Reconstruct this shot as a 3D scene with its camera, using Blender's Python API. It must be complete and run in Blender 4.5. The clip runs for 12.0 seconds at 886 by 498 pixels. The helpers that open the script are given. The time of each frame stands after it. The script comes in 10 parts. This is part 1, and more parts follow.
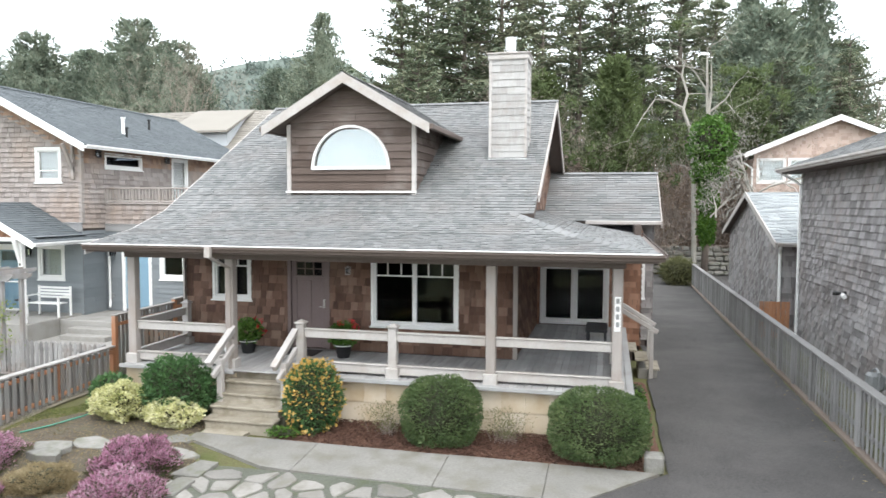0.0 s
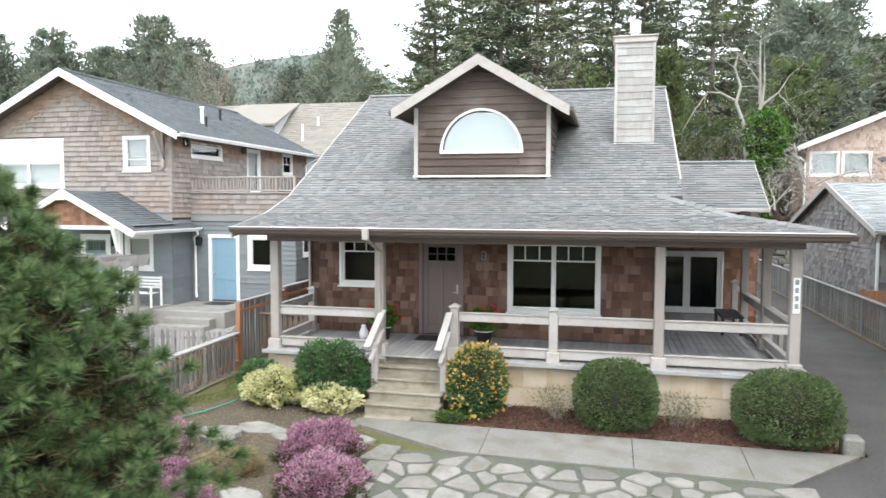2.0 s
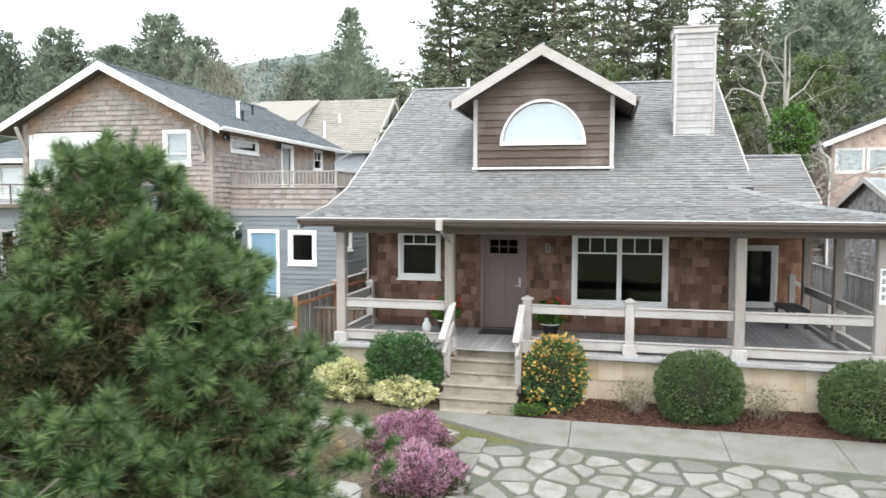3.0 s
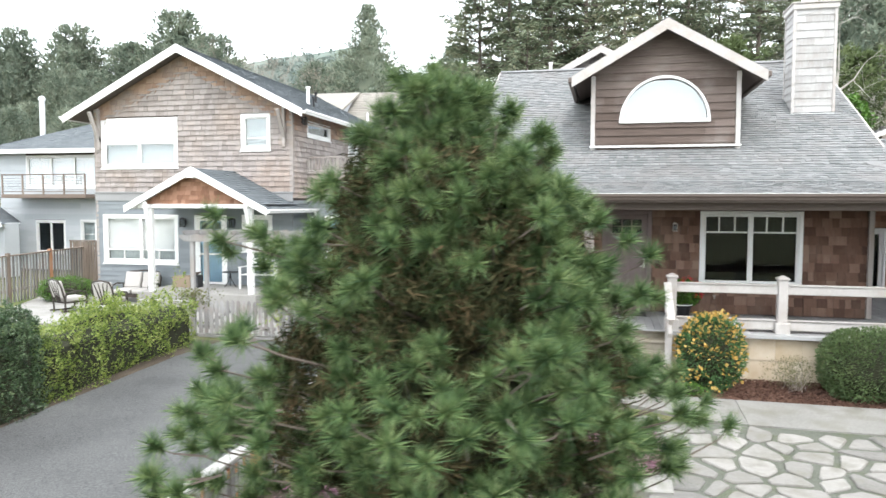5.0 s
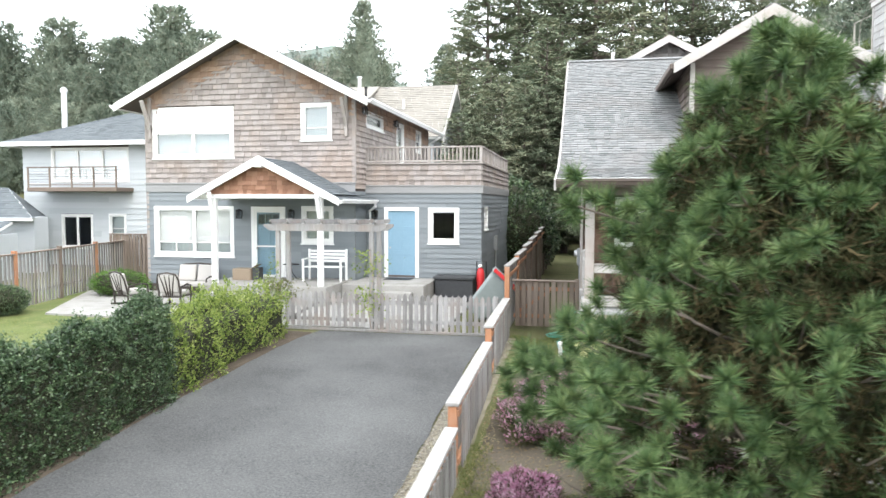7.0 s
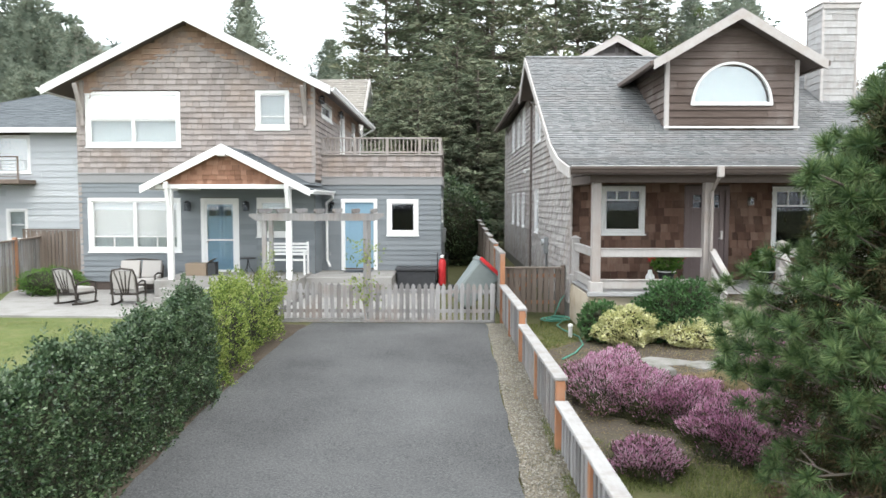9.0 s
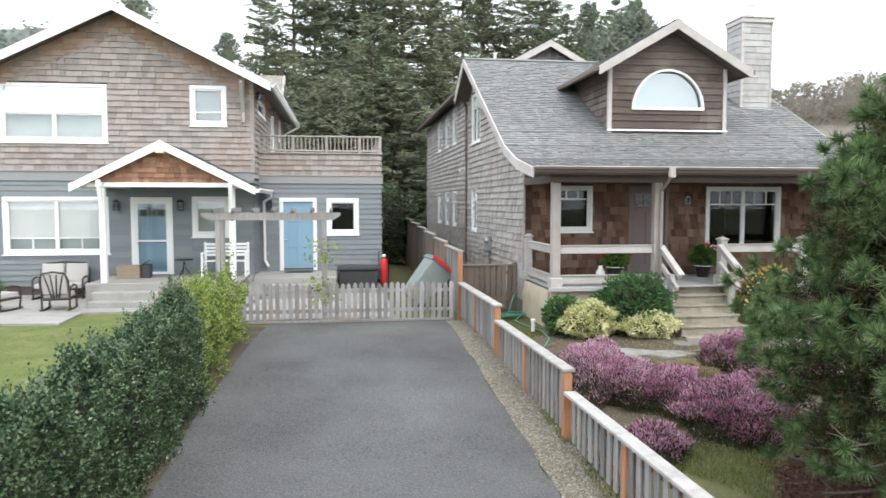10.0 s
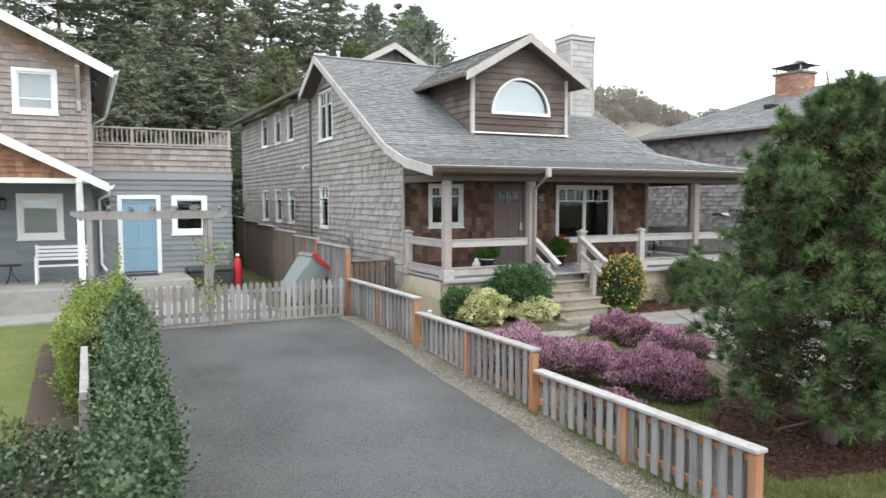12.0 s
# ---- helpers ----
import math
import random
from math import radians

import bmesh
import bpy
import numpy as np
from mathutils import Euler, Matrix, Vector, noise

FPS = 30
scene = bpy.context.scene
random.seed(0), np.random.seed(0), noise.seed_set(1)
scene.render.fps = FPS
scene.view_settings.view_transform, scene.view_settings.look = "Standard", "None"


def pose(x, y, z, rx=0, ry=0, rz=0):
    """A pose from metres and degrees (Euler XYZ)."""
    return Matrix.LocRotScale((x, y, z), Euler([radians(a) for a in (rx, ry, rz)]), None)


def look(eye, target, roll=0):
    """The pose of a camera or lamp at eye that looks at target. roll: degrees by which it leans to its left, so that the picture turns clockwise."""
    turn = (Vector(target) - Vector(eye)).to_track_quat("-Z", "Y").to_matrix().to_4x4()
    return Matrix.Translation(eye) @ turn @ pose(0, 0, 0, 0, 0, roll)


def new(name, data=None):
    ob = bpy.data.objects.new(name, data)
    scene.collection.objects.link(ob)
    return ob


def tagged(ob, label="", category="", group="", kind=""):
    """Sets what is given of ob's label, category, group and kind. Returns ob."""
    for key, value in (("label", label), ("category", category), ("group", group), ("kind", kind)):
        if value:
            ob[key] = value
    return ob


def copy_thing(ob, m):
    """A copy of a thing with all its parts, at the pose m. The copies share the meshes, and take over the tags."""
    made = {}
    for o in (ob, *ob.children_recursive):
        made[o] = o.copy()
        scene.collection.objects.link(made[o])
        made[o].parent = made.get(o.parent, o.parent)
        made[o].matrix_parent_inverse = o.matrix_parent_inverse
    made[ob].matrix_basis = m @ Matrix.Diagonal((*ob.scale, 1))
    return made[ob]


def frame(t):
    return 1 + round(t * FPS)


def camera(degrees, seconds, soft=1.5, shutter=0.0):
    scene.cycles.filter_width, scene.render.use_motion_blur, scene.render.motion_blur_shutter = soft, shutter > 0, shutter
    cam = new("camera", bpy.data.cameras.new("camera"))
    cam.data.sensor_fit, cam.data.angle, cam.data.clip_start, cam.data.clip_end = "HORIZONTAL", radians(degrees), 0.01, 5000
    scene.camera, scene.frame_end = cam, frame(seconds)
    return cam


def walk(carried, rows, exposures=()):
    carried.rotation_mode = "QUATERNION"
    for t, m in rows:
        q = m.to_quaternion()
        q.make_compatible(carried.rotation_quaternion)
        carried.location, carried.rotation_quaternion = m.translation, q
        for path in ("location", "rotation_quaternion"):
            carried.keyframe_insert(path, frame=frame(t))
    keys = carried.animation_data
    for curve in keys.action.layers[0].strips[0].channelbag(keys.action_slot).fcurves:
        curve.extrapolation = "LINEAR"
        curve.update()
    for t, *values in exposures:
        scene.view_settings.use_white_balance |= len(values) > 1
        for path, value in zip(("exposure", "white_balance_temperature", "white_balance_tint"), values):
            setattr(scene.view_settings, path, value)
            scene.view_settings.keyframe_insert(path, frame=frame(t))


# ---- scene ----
cam = camera(64.0, 12.0, shutter=0.5)
METRES, EYE, TILT, LEAN, TURN = 17.2, 4.25, 0.0, 0.0, 13.2
ROWS = [
    (0.0, 0.0, 0.0, 0.0, 0.02, -3.63, -0.24),
    (0.5, -0.0448, 0.0031, -0.0047, -0.01, -3.64, -0.23),
    (1.0, -0.0911, 0.006, -0.01, -0.04, -3.66, -0.23),
    (1.5, -0.1359, 0.0091, -0.0153, -0.07, -3.67, -0.23),
    (2.0, -0.1788, 0.0133, -0.0207, -0.08, -3.68, -0.2),
    (2.5, -0.2204, 0.0184, -0.0256, -0.11, -3.68, -0.2),
    (4.5, -0.3761, 0.0412, -0.053, -0.16, -3.63, -0.18),
    (5.0, -0.4152, 0.0463, -0.0601, -0.17, -3.61, -0.17),
    (5.5, -0.4545, 0.0516, -0.0662, -0.39, -3.61, -0.2),
    (6.0, -0.4941, 0.0564, -0.0701, -0.73, -3.63, -0.18),
    (6.5, -0.534, 0.0614, -0.0733, -1.1, -3.66, -0.14),
    (7.0, -0.5723, 0.0647, -0.0758, -1.97, -3.66, -0.15),
    (9.0, -0.7388, 0.0805, -0.0897, -12.58, -3.73, -0.05),
    (9.5, -0.7806, 0.0871, -0.09, -16.52, -3.76, -0.05),
    (10.0, -0.8222, 0.0963, -0.0899, -21.07, -3.8, -0.02),
    (10.5, -0.8618, 0.1074, -0.0917, -25.86, -3.85, 0.01),
    (11.0, -0.9005, 0.1205, -0.0929, -30.7, -3.91, -0.0),
    (11.5, -0.9392, 0.1357, -0.0917, -35.46, -3.96, 0.02),
    (12.0, -0.9773, 0.1534, -0.0903, -39.9, -4.01, 0.07),
]
walk(cam, [(t, pose(0, 0, EYE, TILT, LEAN, TURN) @ pose(METRES * x, METRES * y, METRES * z, 90 + pitch, roll, yaw)) for t, x, y, z, yaw, pitch, roll in ROWS],
     [(0.0, 0.2), (2.5, 0.21), (4.5, 0.38), (5.5, 0.54), (6.2, 0.58), (7.0, 0.48), (9.0, 0.1), (10.5, 0.02), (12.0, -0.08)])

# ---- world and light: bright overcast ----
world = bpy.data.worlds.new("overcast_sky")
scene.world = world
world.use_nodes = True
wn, wl = world.node_tree.nodes, world.node_tree.links
wn.clear()
sky = wn.new("ShaderNodeTexSky")
sky.sky_type, sky.sun_disc = "NISHITA", False
sky.sun_elevation, sky.sun_rotation = radians(55), radians(151)
sky.air_density, sky.dust_density = 1.0, 4.0
cloud = wn.new("ShaderNodeMixRGB")
cloud.inputs[0].default_value = 0.86
cloud.inputs[2].default_value = (9.4, 9.9, 10.4, 1)
bg = wn.new("ShaderNodeBackground")
bg.inputs[1].default_value = 0.3
wout = wn.new("ShaderNodeOutputWorld")
wl.new(sky.outputs[0], cloud.inputs[1])
wl.new(cloud.outputs[0], bg.inputs[0])
wl.new(bg.outputs[0], wout.inputs[0])
sun = new("sun", bpy.data.lights.new("sun", "SUN"))
sun.data.energy, sun.data.angle, sun.data.color = 1.3, radians(25), (1.0, 0.97, 0.93)
sun.matrix_world = look((0, 0, 30), (-10, 18, 0))


# ---- materials ----
def nodes_of(name):
    m = bpy.data.materials.new(name)
    m.use_nodes = True
    t = m.node_tree
    return m, t.nodes, t.links, t.nodes["Principled BSDF"]


def ramp(n, cols):
    r = n.new("ShaderNodeValToRGB")
    e = r.color_ramp.elements
    while len(e) < len(cols):
        e.new(0.5)
    for i, c in enumerate(cols):
        e[i].position = i / max(1, len(cols) - 1)
        e[i].color = (*c, 1)
    return r


def math_node(n, l, op, a, b=None):
    k = n.new("ShaderNodeMath")
    k.operation = op
    for i, v in enumerate((a, b)):
        if v is None:
            continue
        if isinstance(v, (int, float)):
            k.inputs[i].default_value = v
        else:
            l.new(v, k.inputs[i])
    return k.outputs[0]


def surface(name, cols, rough=0.8, scale=8.0, stretch=(1, 1, 1), vary=0.5, big=0.6, bump=0.15, stain=None, stain_amount=0.5, metal=0.0, spec=0.3, bump_scale=None, island=True):
    """Piece-by-piece tone, grain at one scale, soiling at a larger one, and fine relief."""
    m, n, l, p = nodes_of(name)
    geo = n.new("ShaderNodeNewGeometry")
    info = n.new("ShaderNodeObjectInfo")
    mp = n.new("ShaderNodeMapping")
    l.new(geo.outputs["Position"], mp.inputs[0])
    mp.inputs[3].default_value = stretch
    fine = n.new("ShaderNodeTexNoise")
    fine.inputs["Scale"].default_value, fine.inputs["Detail"].default_value, fine.inputs["Roughness"].default_value = scale, 6, 0.65
    l.new(mp.outputs[0], fine.inputs["Vector"])
    wide = n.new("ShaderNodeTexNoise")
    wide.inputs["Scale"].default_value, wide.inputs["Detail"].default_value = big, 4
    l.new(geo.outputs["Position"], wide.inputs["Vector"])
    if island:
        s = math_node(n, l, "ADD", info.outputs["Random"], geo.outputs["Random Per Island"])
        r = math_node(n, l, "FRACT", s)
    else:
        r = info.outputs["Random"]
    a = math_node(n, l, "MULTIPLY", r, vary)
    b = math_node(n, l, "MULTIPLY", fine.outputs[0], 1 - vary)
    tone = math_node(n, l, "ADD", a, b)
    tone2 = math_node(n, l, "ADD", tone, math_node(n, l, "MULTIPLY", math_node(n, l, "SUBTRACT", wide.outputs[0], 0.5), 0.5))
    cr = ramp(n, cols)
    l.new(tone2, cr.inputs[0])
    col = cr.outputs[0]
    if stain:
        st = n.new("ShaderNodeTexNoise")
        st.inputs["Scale"].default_value, st.inputs["Detail"].default_value = big * 2.3, 5
        l.new(geo.outputs["Position"], st.inputs["Vector"])
        mr = n.new("ShaderNodeMapRange")
        mr.inputs[1].default_value, mr.inputs[2].default_value, mr.inputs[4].default_value = 0.48, 0.68, stain_amount
        l.new(st.outputs[0], mr.inputs[0])
        mx = n.new("ShaderNodeMixRGB")
        mx.inputs[2].default_value = (*stain, 1)
        l.new(mr.outputs[0], mx.inputs[0])
        l.new(col, mx.inputs[1])
        col = mx.outputs[0]
    l.new(col, p.inputs["Base Color"])
    p.inputs["Roughness"].default_value, p.inputs["Metallic"].default_value = rough, metal
    p.inputs["Specular IOR Level"].default_value = spec
    if bump:
        src = fine
        if bump_scale:
            src = n.new("ShaderNodeTexNoise")
            src.inputs["Scale"].default_value, src.inputs["Detail"].default_value = bump_scale, 5
            l.new(geo.outputs["Position"], src.inputs["Vector"])
        bp = n.new("ShaderNodeBump")
        bp.inputs["Strength"].default_value, bp.inputs["Distance"].default_value = bump, 0.02
        l.new(src.outputs[0], bp.inputs["Height"])
        l.new(bp.outputs[0], p.inputs["Normal"])
    return m


def leafy(name, cols, rough=0.55, through_light=0.25, big=2.0, spec=0.3, spread=0.45):
    """Leaves: tone by leaf and by clump, a little light through them."""
    m, n, l, p = nodes_of(name)
    geo = n.new("ShaderNodeNewGeometry")
    info = n.new("ShaderNodeObjectInfo")
    nz = n.new("ShaderNodeTexNoise")
    nz.inputs["Scale"].default_value, nz.inputs["Detail"].default_value = big, 3
    l.new(geo.outputs["Position"], nz.inputs["Vector"])
    a = math_node(n, l, "MULTIPLY", geo.outputs["Random Per Island"], spread)
    b = math_node(n, l, "MULTIPLY", math_node(n, l, "SUBTRACT", nz.outputs[0], 0.5), 1.1)
    c = math_node(n, l, "ADD", a, b)
    d = math_node(n, l, "ADD", c, math_node(n, l, "MULTIPLY", info.outputs["Random"], 0.25))
    cr = ramp(n, cols)
    l.new(math_node(n, l, "ADD", d, 0.2 - (spread - 0.45) / 2), cr.inputs[0])
    l.new(cr.outputs[0], p.inputs["Base Color"])
    p.inputs["Roughness"].default_value = rough
    p.inputs["Specular IOR Level"].default_value = spec
    if through_light:
        tr = n.new("ShaderNodeBsdfTranslucent")
        l.new(cr.outputs[0], tr.inputs[0])
        mx = n.new("ShaderNodeMixShader")
        mx.inputs[0].default_value = through_light
        out = n["Material Output"]
        l.new(p.outputs[0], mx.inputs[1])
        l.new(tr.outputs[0], mx.inputs[2])
        l.new(mx.outputs[0], out.inputs[0])
    return m


def glazing(name, mirror=0.1, tint=(0.75, 0.8, 0.8), ior=1.45):
    """Window glass: clear pane with a share of plain mirror reflection from its coating."""
    m, n, l, p = nodes_of(name)
    p.inputs["Base Color"].default_value = (*tint, 1)
    p.inputs["Transmission Weight"].default_value, p.inputs["Roughness"].default_value = 1.0, 0.0
    p.inputs["IOR"].default_value = ior
    g = n.new("ShaderNodeBsdfGlossy")
    g.inputs["Roughness"].default_value = 0.02
    g.inputs[0].default_value = (0.9, 0.95, 0.96, 1)
    wv = n.new("ShaderNodeTexNoise")
    wv.inputs["Scale"].default_value = 1.2
    bp = n.new("ShaderNodeBump")
    bp.inputs["Strength"].default_value, bp.inputs["Distance"].default_value = 0.03, 0.02
    l.new(wv.outputs[0], bp.inputs["Height"])
    l.new(bp.outputs[0], g.inputs["Normal"])
    mx = n.new("ShaderNodeMixShader")
    mx.inputs[0].default_value = mirror
    l.new(p.outputs[0], mx.inputs[1])
    l.new(g.outputs[0], mx.inputs[2])
    l.new(mx.outputs[0], n["Material Output"].inputs[0])
    return m


ASPHALT = surface("asphalt", [(0.0, 0.0, 0.0), (0.027, 0.027, 0.028), (0.085, 0.086, 0.085), (0.148, 0.149, 0.147), (0.4, 0.4, 0.39)], 0.88, 40, vary=0.0, big=0.5, bump=1.0, stain=(0.108, 0.109, 0.107), stain_amount=0.2)
ASPHALT_OLD = surface("old_asphalt", [(0.0, 0.0, 0.0), (0.03, 0.028, 0.028), (0.07, 0.067, 0.065), (0.115, 0.11, 0.106), (0.28, 0.265, 0.255)], 0.85, 42, vary=0.0, big=0.4, bump=0.8, stain=(0.11, 0.104, 0.099), stain_amount=0.4)
CONCRETE = surface("concrete", [(0.09, 0.088, 0.078), (0.175, 0.17, 0.155), (0.24, 0.233, 0.215), (0.31, 0.3, 0.28)], 0.85, 30, vary=0.12, big=1.0, bump=0.25, bump_scale=60, stain=(0.15, 0.14, 0.11), stain_amount=0.65)
CONCRETE_TAN = surface("tan_concrete", [(0.2, 0.175, 0.135), (0.29, 0.262, 0.21), (0.38, 0.345, 0.285)], 0.85, 12, vary=0.3, big=1.6, bump=0.2, bump_scale=50, stain=(0.17, 0.145, 0.1), stain_amount=0.75)
FLAGSTONE = surface("flagstone", [(0.1, 0.098, 0.09), (0.175, 0.168, 0.154), (0.24, 0.23, 0.211), (0.31, 0.295, 0.272)], 0.85, 16, vary=0.55, big=1.6, bump=0.5, bump_scale=25, stain=(0.15, 0.142, 0.115), stain_amount=0.65)
FLAG_JOINT = surface("mossy_joint", [(0.04, 0.05, 0.035), (0.085, 0.093, 0.072), (0.13, 0.133, 0.112), (0.2, 0.19, 0.16)], 0.95, 30, vary=0.0, big=1.6, bump=0.8, stain=(0.085, 0.1, 0.05))
STONE = surface("grey_stone", [(0.1, 0.098, 0.088), (0.18, 0.176, 0.16), (0.26, 0.252, 0.232), (0.33, 0.32, 0.295)], 0.9, 10, vary=0.35, big=1.8, bump=0.7, bump_scale=20, stain=(0.12, 0.125, 0.08), stain_amount=0.6)
TILE = surface("sandstone_tile", [(0.38, 0.29, 0.19), (0.49, 0.41, 0.3), (0.56, 0.49, 0.39), (0.44, 0.4, 0.35)], 0.7, 4, vary=0.45, big=0.8, bump=0.08, bump_scale=40, stain=(0.34, 0.22, 0.1), stain_amount=0.4)
GRASS_SOIL = surface("rough_grass_soil", [(0.05, 0.045, 0.025), (0.09, 0.085, 0.04), (0.13, 0.13, 0.055), (0.16, 0.14, 0.08)], 0.95, 22, vary=0.0, big=0.8, bump=0.8, stain=(0.08, 0.1, 0.03), stain_amount=0.7)
LAWN = surface("lawn_turf", [(0.035, 0.053, 0.012), (0.095, 0.122, 0.032), (0.17, 0.185, 0.068)], 0.95, 14, vary=0.0, big=0.9, bump=0.8, stain=(0.175, 0.168, 0.075), stain_amount=0.5)
MULCH = surface("bark_mulch", [(0.03, 0.017, 0.012), (0.075, 0.038, 0.027), (0.13, 0.07, 0.05), (0.2, 0.12, 0.085)], 0.95, 50, vary=0.6, big=1.2, bump=0.9)
PEBBLE = surface("pebbles", [(0.13, 0.12, 0.095), (0.25, 0.23, 0.19), (0.42, 0.39, 0.33)], 0.9, 20, vary=0.8, big=1.0, bump=0.2)
CEDAR_DARK = surface("dark_cedar_shingle", [(0.035, 0.018, 0.012), (0.095, 0.05, 0.034), (0.17, 0.1, 0.07), (0.27, 0.185, 0.14)], 0.75, 26, (1, 1, 0.12), 0.62, 0.7, 0.35, (0.23, 0.165, 0.125), 0.35)
CEDAR_SIDE = surface("weathered_cedar_shingle", [(0.18, 0.165, 0.155), (0.31, 0.29, 0.275), (0.41, 0.39, 0.37), (0.3, 0.25, 0.21)], 0.85, 24, (1, 1, 0.12), 0.6, 0.5, 0.3, (0.23, 0.17, 0.13), 0.35)
CEDAR_NEAR = surface("greying_cedar_shingle", [(0.15, 0.13, 0.121), (0.245, 0.215, 0.2), (0.315, 0.283, 0.265), (0.355, 0.285, 0.24)], 0.85, 24, (1, 1, 0.12), 0.5, 0.3, 0.3, (0.33, 0.235, 0.17), 0.3)
CEDAR_RED = surface("fresh_cedar_shingle", [(0.15, 0.075, 0.045), (0.26, 0.135, 0.085), (0.37, 0.215, 0.15)], 0.75, 24, (1, 1, 0.12), 0.7, 0.6, 0.25)
CEDAR_GREY = surface("grey_cedar_shingle", [(0.1, 0.094, 0.093), (0.2, 0.19, 0.188), (0.325, 0.313, 0.31), (0.25, 0.21, 0.19)], 0.85, 24, (1, 1, 0.12), 0.62, 0.4, 0.35, (0.15, 0.118, 0.105), 0.4)
CEDAR_PALE = surface("pale_weathered_shingle", [(0.22, 0.212, 0.203), (0.34, 0.332, 0.32), (0.42, 0.413, 0.402), (0.48, 0.472, 0.46)], 0.85, 30, (1, 1, 0.12), 0.35, 1.6, 0.35, (0.28, 0.25, 0.22), 0.45)
CEDAR_GOLD = surface("sheltered_cedar_shingle", [(0.19, 0.12, 0.085), (0.32, 0.215, 0.155), (0.42, 0.305, 0.23)], 0.85, 24, (1, 1, 0.12), 0.6, 0.6, 0.3, (0.27, 0.235, 0.215), 0.7)
CEDAR_FAR = surface("pinkish_cedar_shingle", [(0.36, 0.265, 0.22), (0.49, 0.375, 0.32), (0.58, 0.47, 0.415)], 0.85, 20, (1, 1, 0.12), 0.7, 0.5, 0.2)
ROOF = surface("grey_roof_shingle", [(0.1, 0.106, 0.107), (0.155, 0.161, 0.16), (0.21, 0.213, 0.212), (0.27, 0.27, 0.265)], 0.9, 90, (1, 1, 1), 0.45, 0.5, 0.3, (0.185, 0.172, 0.165), 0.45)
ROOF_DARK = surface("slate_grey_roof_shingle", [(0.075, 0.086, 0.094), (0.11, 0.124, 0.132), (0.15, 0.163, 0.17)], 0.9, 90, (1, 1, 1), 0.4, 0.45, 0.25)
ROOF_TAN = surface("tan_roof_shingle", [(0.19, 0.177, 0.155), (0.245, 0.228, 0.2), (0.295, 0.275, 0.24)], 0.9, 60, (1, 1, 1), 0.5, 0.5, 0.2)
ROOF_LIGHT = surface("light_grey_roof_shingle", [(0.24, 0.26, 0.265), (0.32, 0.34, 0.345), (0.4, 0.42, 0.425)], 0.9, 60, (1, 1, 1), 0.5, 0.5, 0.2)
SIDING_BROWN = surface("brown_lap_siding", [(0.035, 0.025, 0.02), (0.085, 0.062, 0.051), (0.145, 0.113, 0.098), (0.26, 0.217, 0.193)], 0.8, 45, (0.05, 1, 1), 0.35, 0.7, 0.4, (0.2, 0.175, 0.16), 0.6)
SIDING_GREY = surface("grey_lap_siding", [(0.15, 0.17, 0.182), (0.185, 0.205, 0.217), (0.22, 0.24, 0.25)], 0.6, 20, (0.1, 1, 1), 0.5, 0.5, 0.08)
SIDING_PALE = surface("pale_lap_siding", [(0.36, 0.385, 0.4), (0.43, 0.455, 0.47), (0.5, 0.52, 0.535)], 0.6, 20, (0.1, 1, 1), 0.5, 0.5, 0.08)
WHITE = surface("white_paint", [(0.66, 0.66, 0.64), (0.76, 0.76, 0.745), (0.82, 0.82, 0.81)], 0.5, 25, vary=0.25, big=1.0, bump=0.04)
TRIM_GREY = surface("weathered_trim", [(0.33, 0.305, 0.285), (0.44, 0.415, 0.395), (0.54, 0.52, 0.5)], 0.8, 22, vary=0.35, big=1.2, bump=0.2, stain=(0.34, 0.29, 0.25), stain_amount=0.5)
BAND_GREY = surface("grey_band_board", [(0.2, 0.2, 0.2), (0.26, 0.26, 0.26), (0.31, 0.31, 0.305)], 0.7, 20, vary=0.3, bump=0.08)
RAIL_WOOD = surface("bleached_rail_wood", [(0.28, 0.26, 0.24), (0.4, 0.38, 0.36), (0.52, 0.5, 0.48)], 0.8, 16, (1, 1, 0.5), 0.4, 1.0, 0.25, (0.32, 0.275, 0.235), 0.5)
POST_WOOD = surface("greyed_post_wood", [(0.22, 0.195, 0.175), (0.32, 0.29, 0.27), (0.42, 0.39, 0.365)], 0.8, 20, (1, 1, 0.15), 0.4, 0.9, 0.25, (0.27, 0.21, 0.17), 0.4)
DECK = surface("grey_deck_board", [(0.25, 0.25, 0.245), (0.345, 0.347, 0.345), (0.44, 0.44, 0.433)], 0.7, 18, (1, 0.15, 1), 0.45, 0.8, 0.2, (0.25, 0.23, 0.21), 0.4)
PICKET = surface("silvered_fence_wood", [(0.05, 0.047, 0.045), (0.17, 0.163, 0.158), (0.3, 0.293, 0.287), (0.44, 0.43, 0.42)], 0.85, 26, (1, 1, 0.07), 0.35, 0.9, 0.5, (0.27, 0.205, 0.165), 0.4)
FENCE_GREY = surface("grey_fence_wood", [(0.15, 0.145, 0.14), (0.25, 0.245, 0.24), (0.36, 0.355, 0.345)], 0.85, 20, (1, 1, 0.12), 0.55, 0.8, 0.3)
PICKET_BROWN = surface("brown_fence_wood", [(0.13, 0.1, 0.08), (0.2, 0.16, 0.13), (0.28, 0.23, 0.195)], 0.85, 20, (1, 1, 0.12), 0.55, 0.8, 0.3)
POST_RED = surface("stained_cedar_post", [(0.2, 0.085, 0.045), (0.36, 0.17, 0.09), (0.48, 0.265, 0.155)], 0.75, 20, (1, 1, 0.1), 0.3, 1.5, 0.3, (0.33, 0.24, 0.19), 0.45)
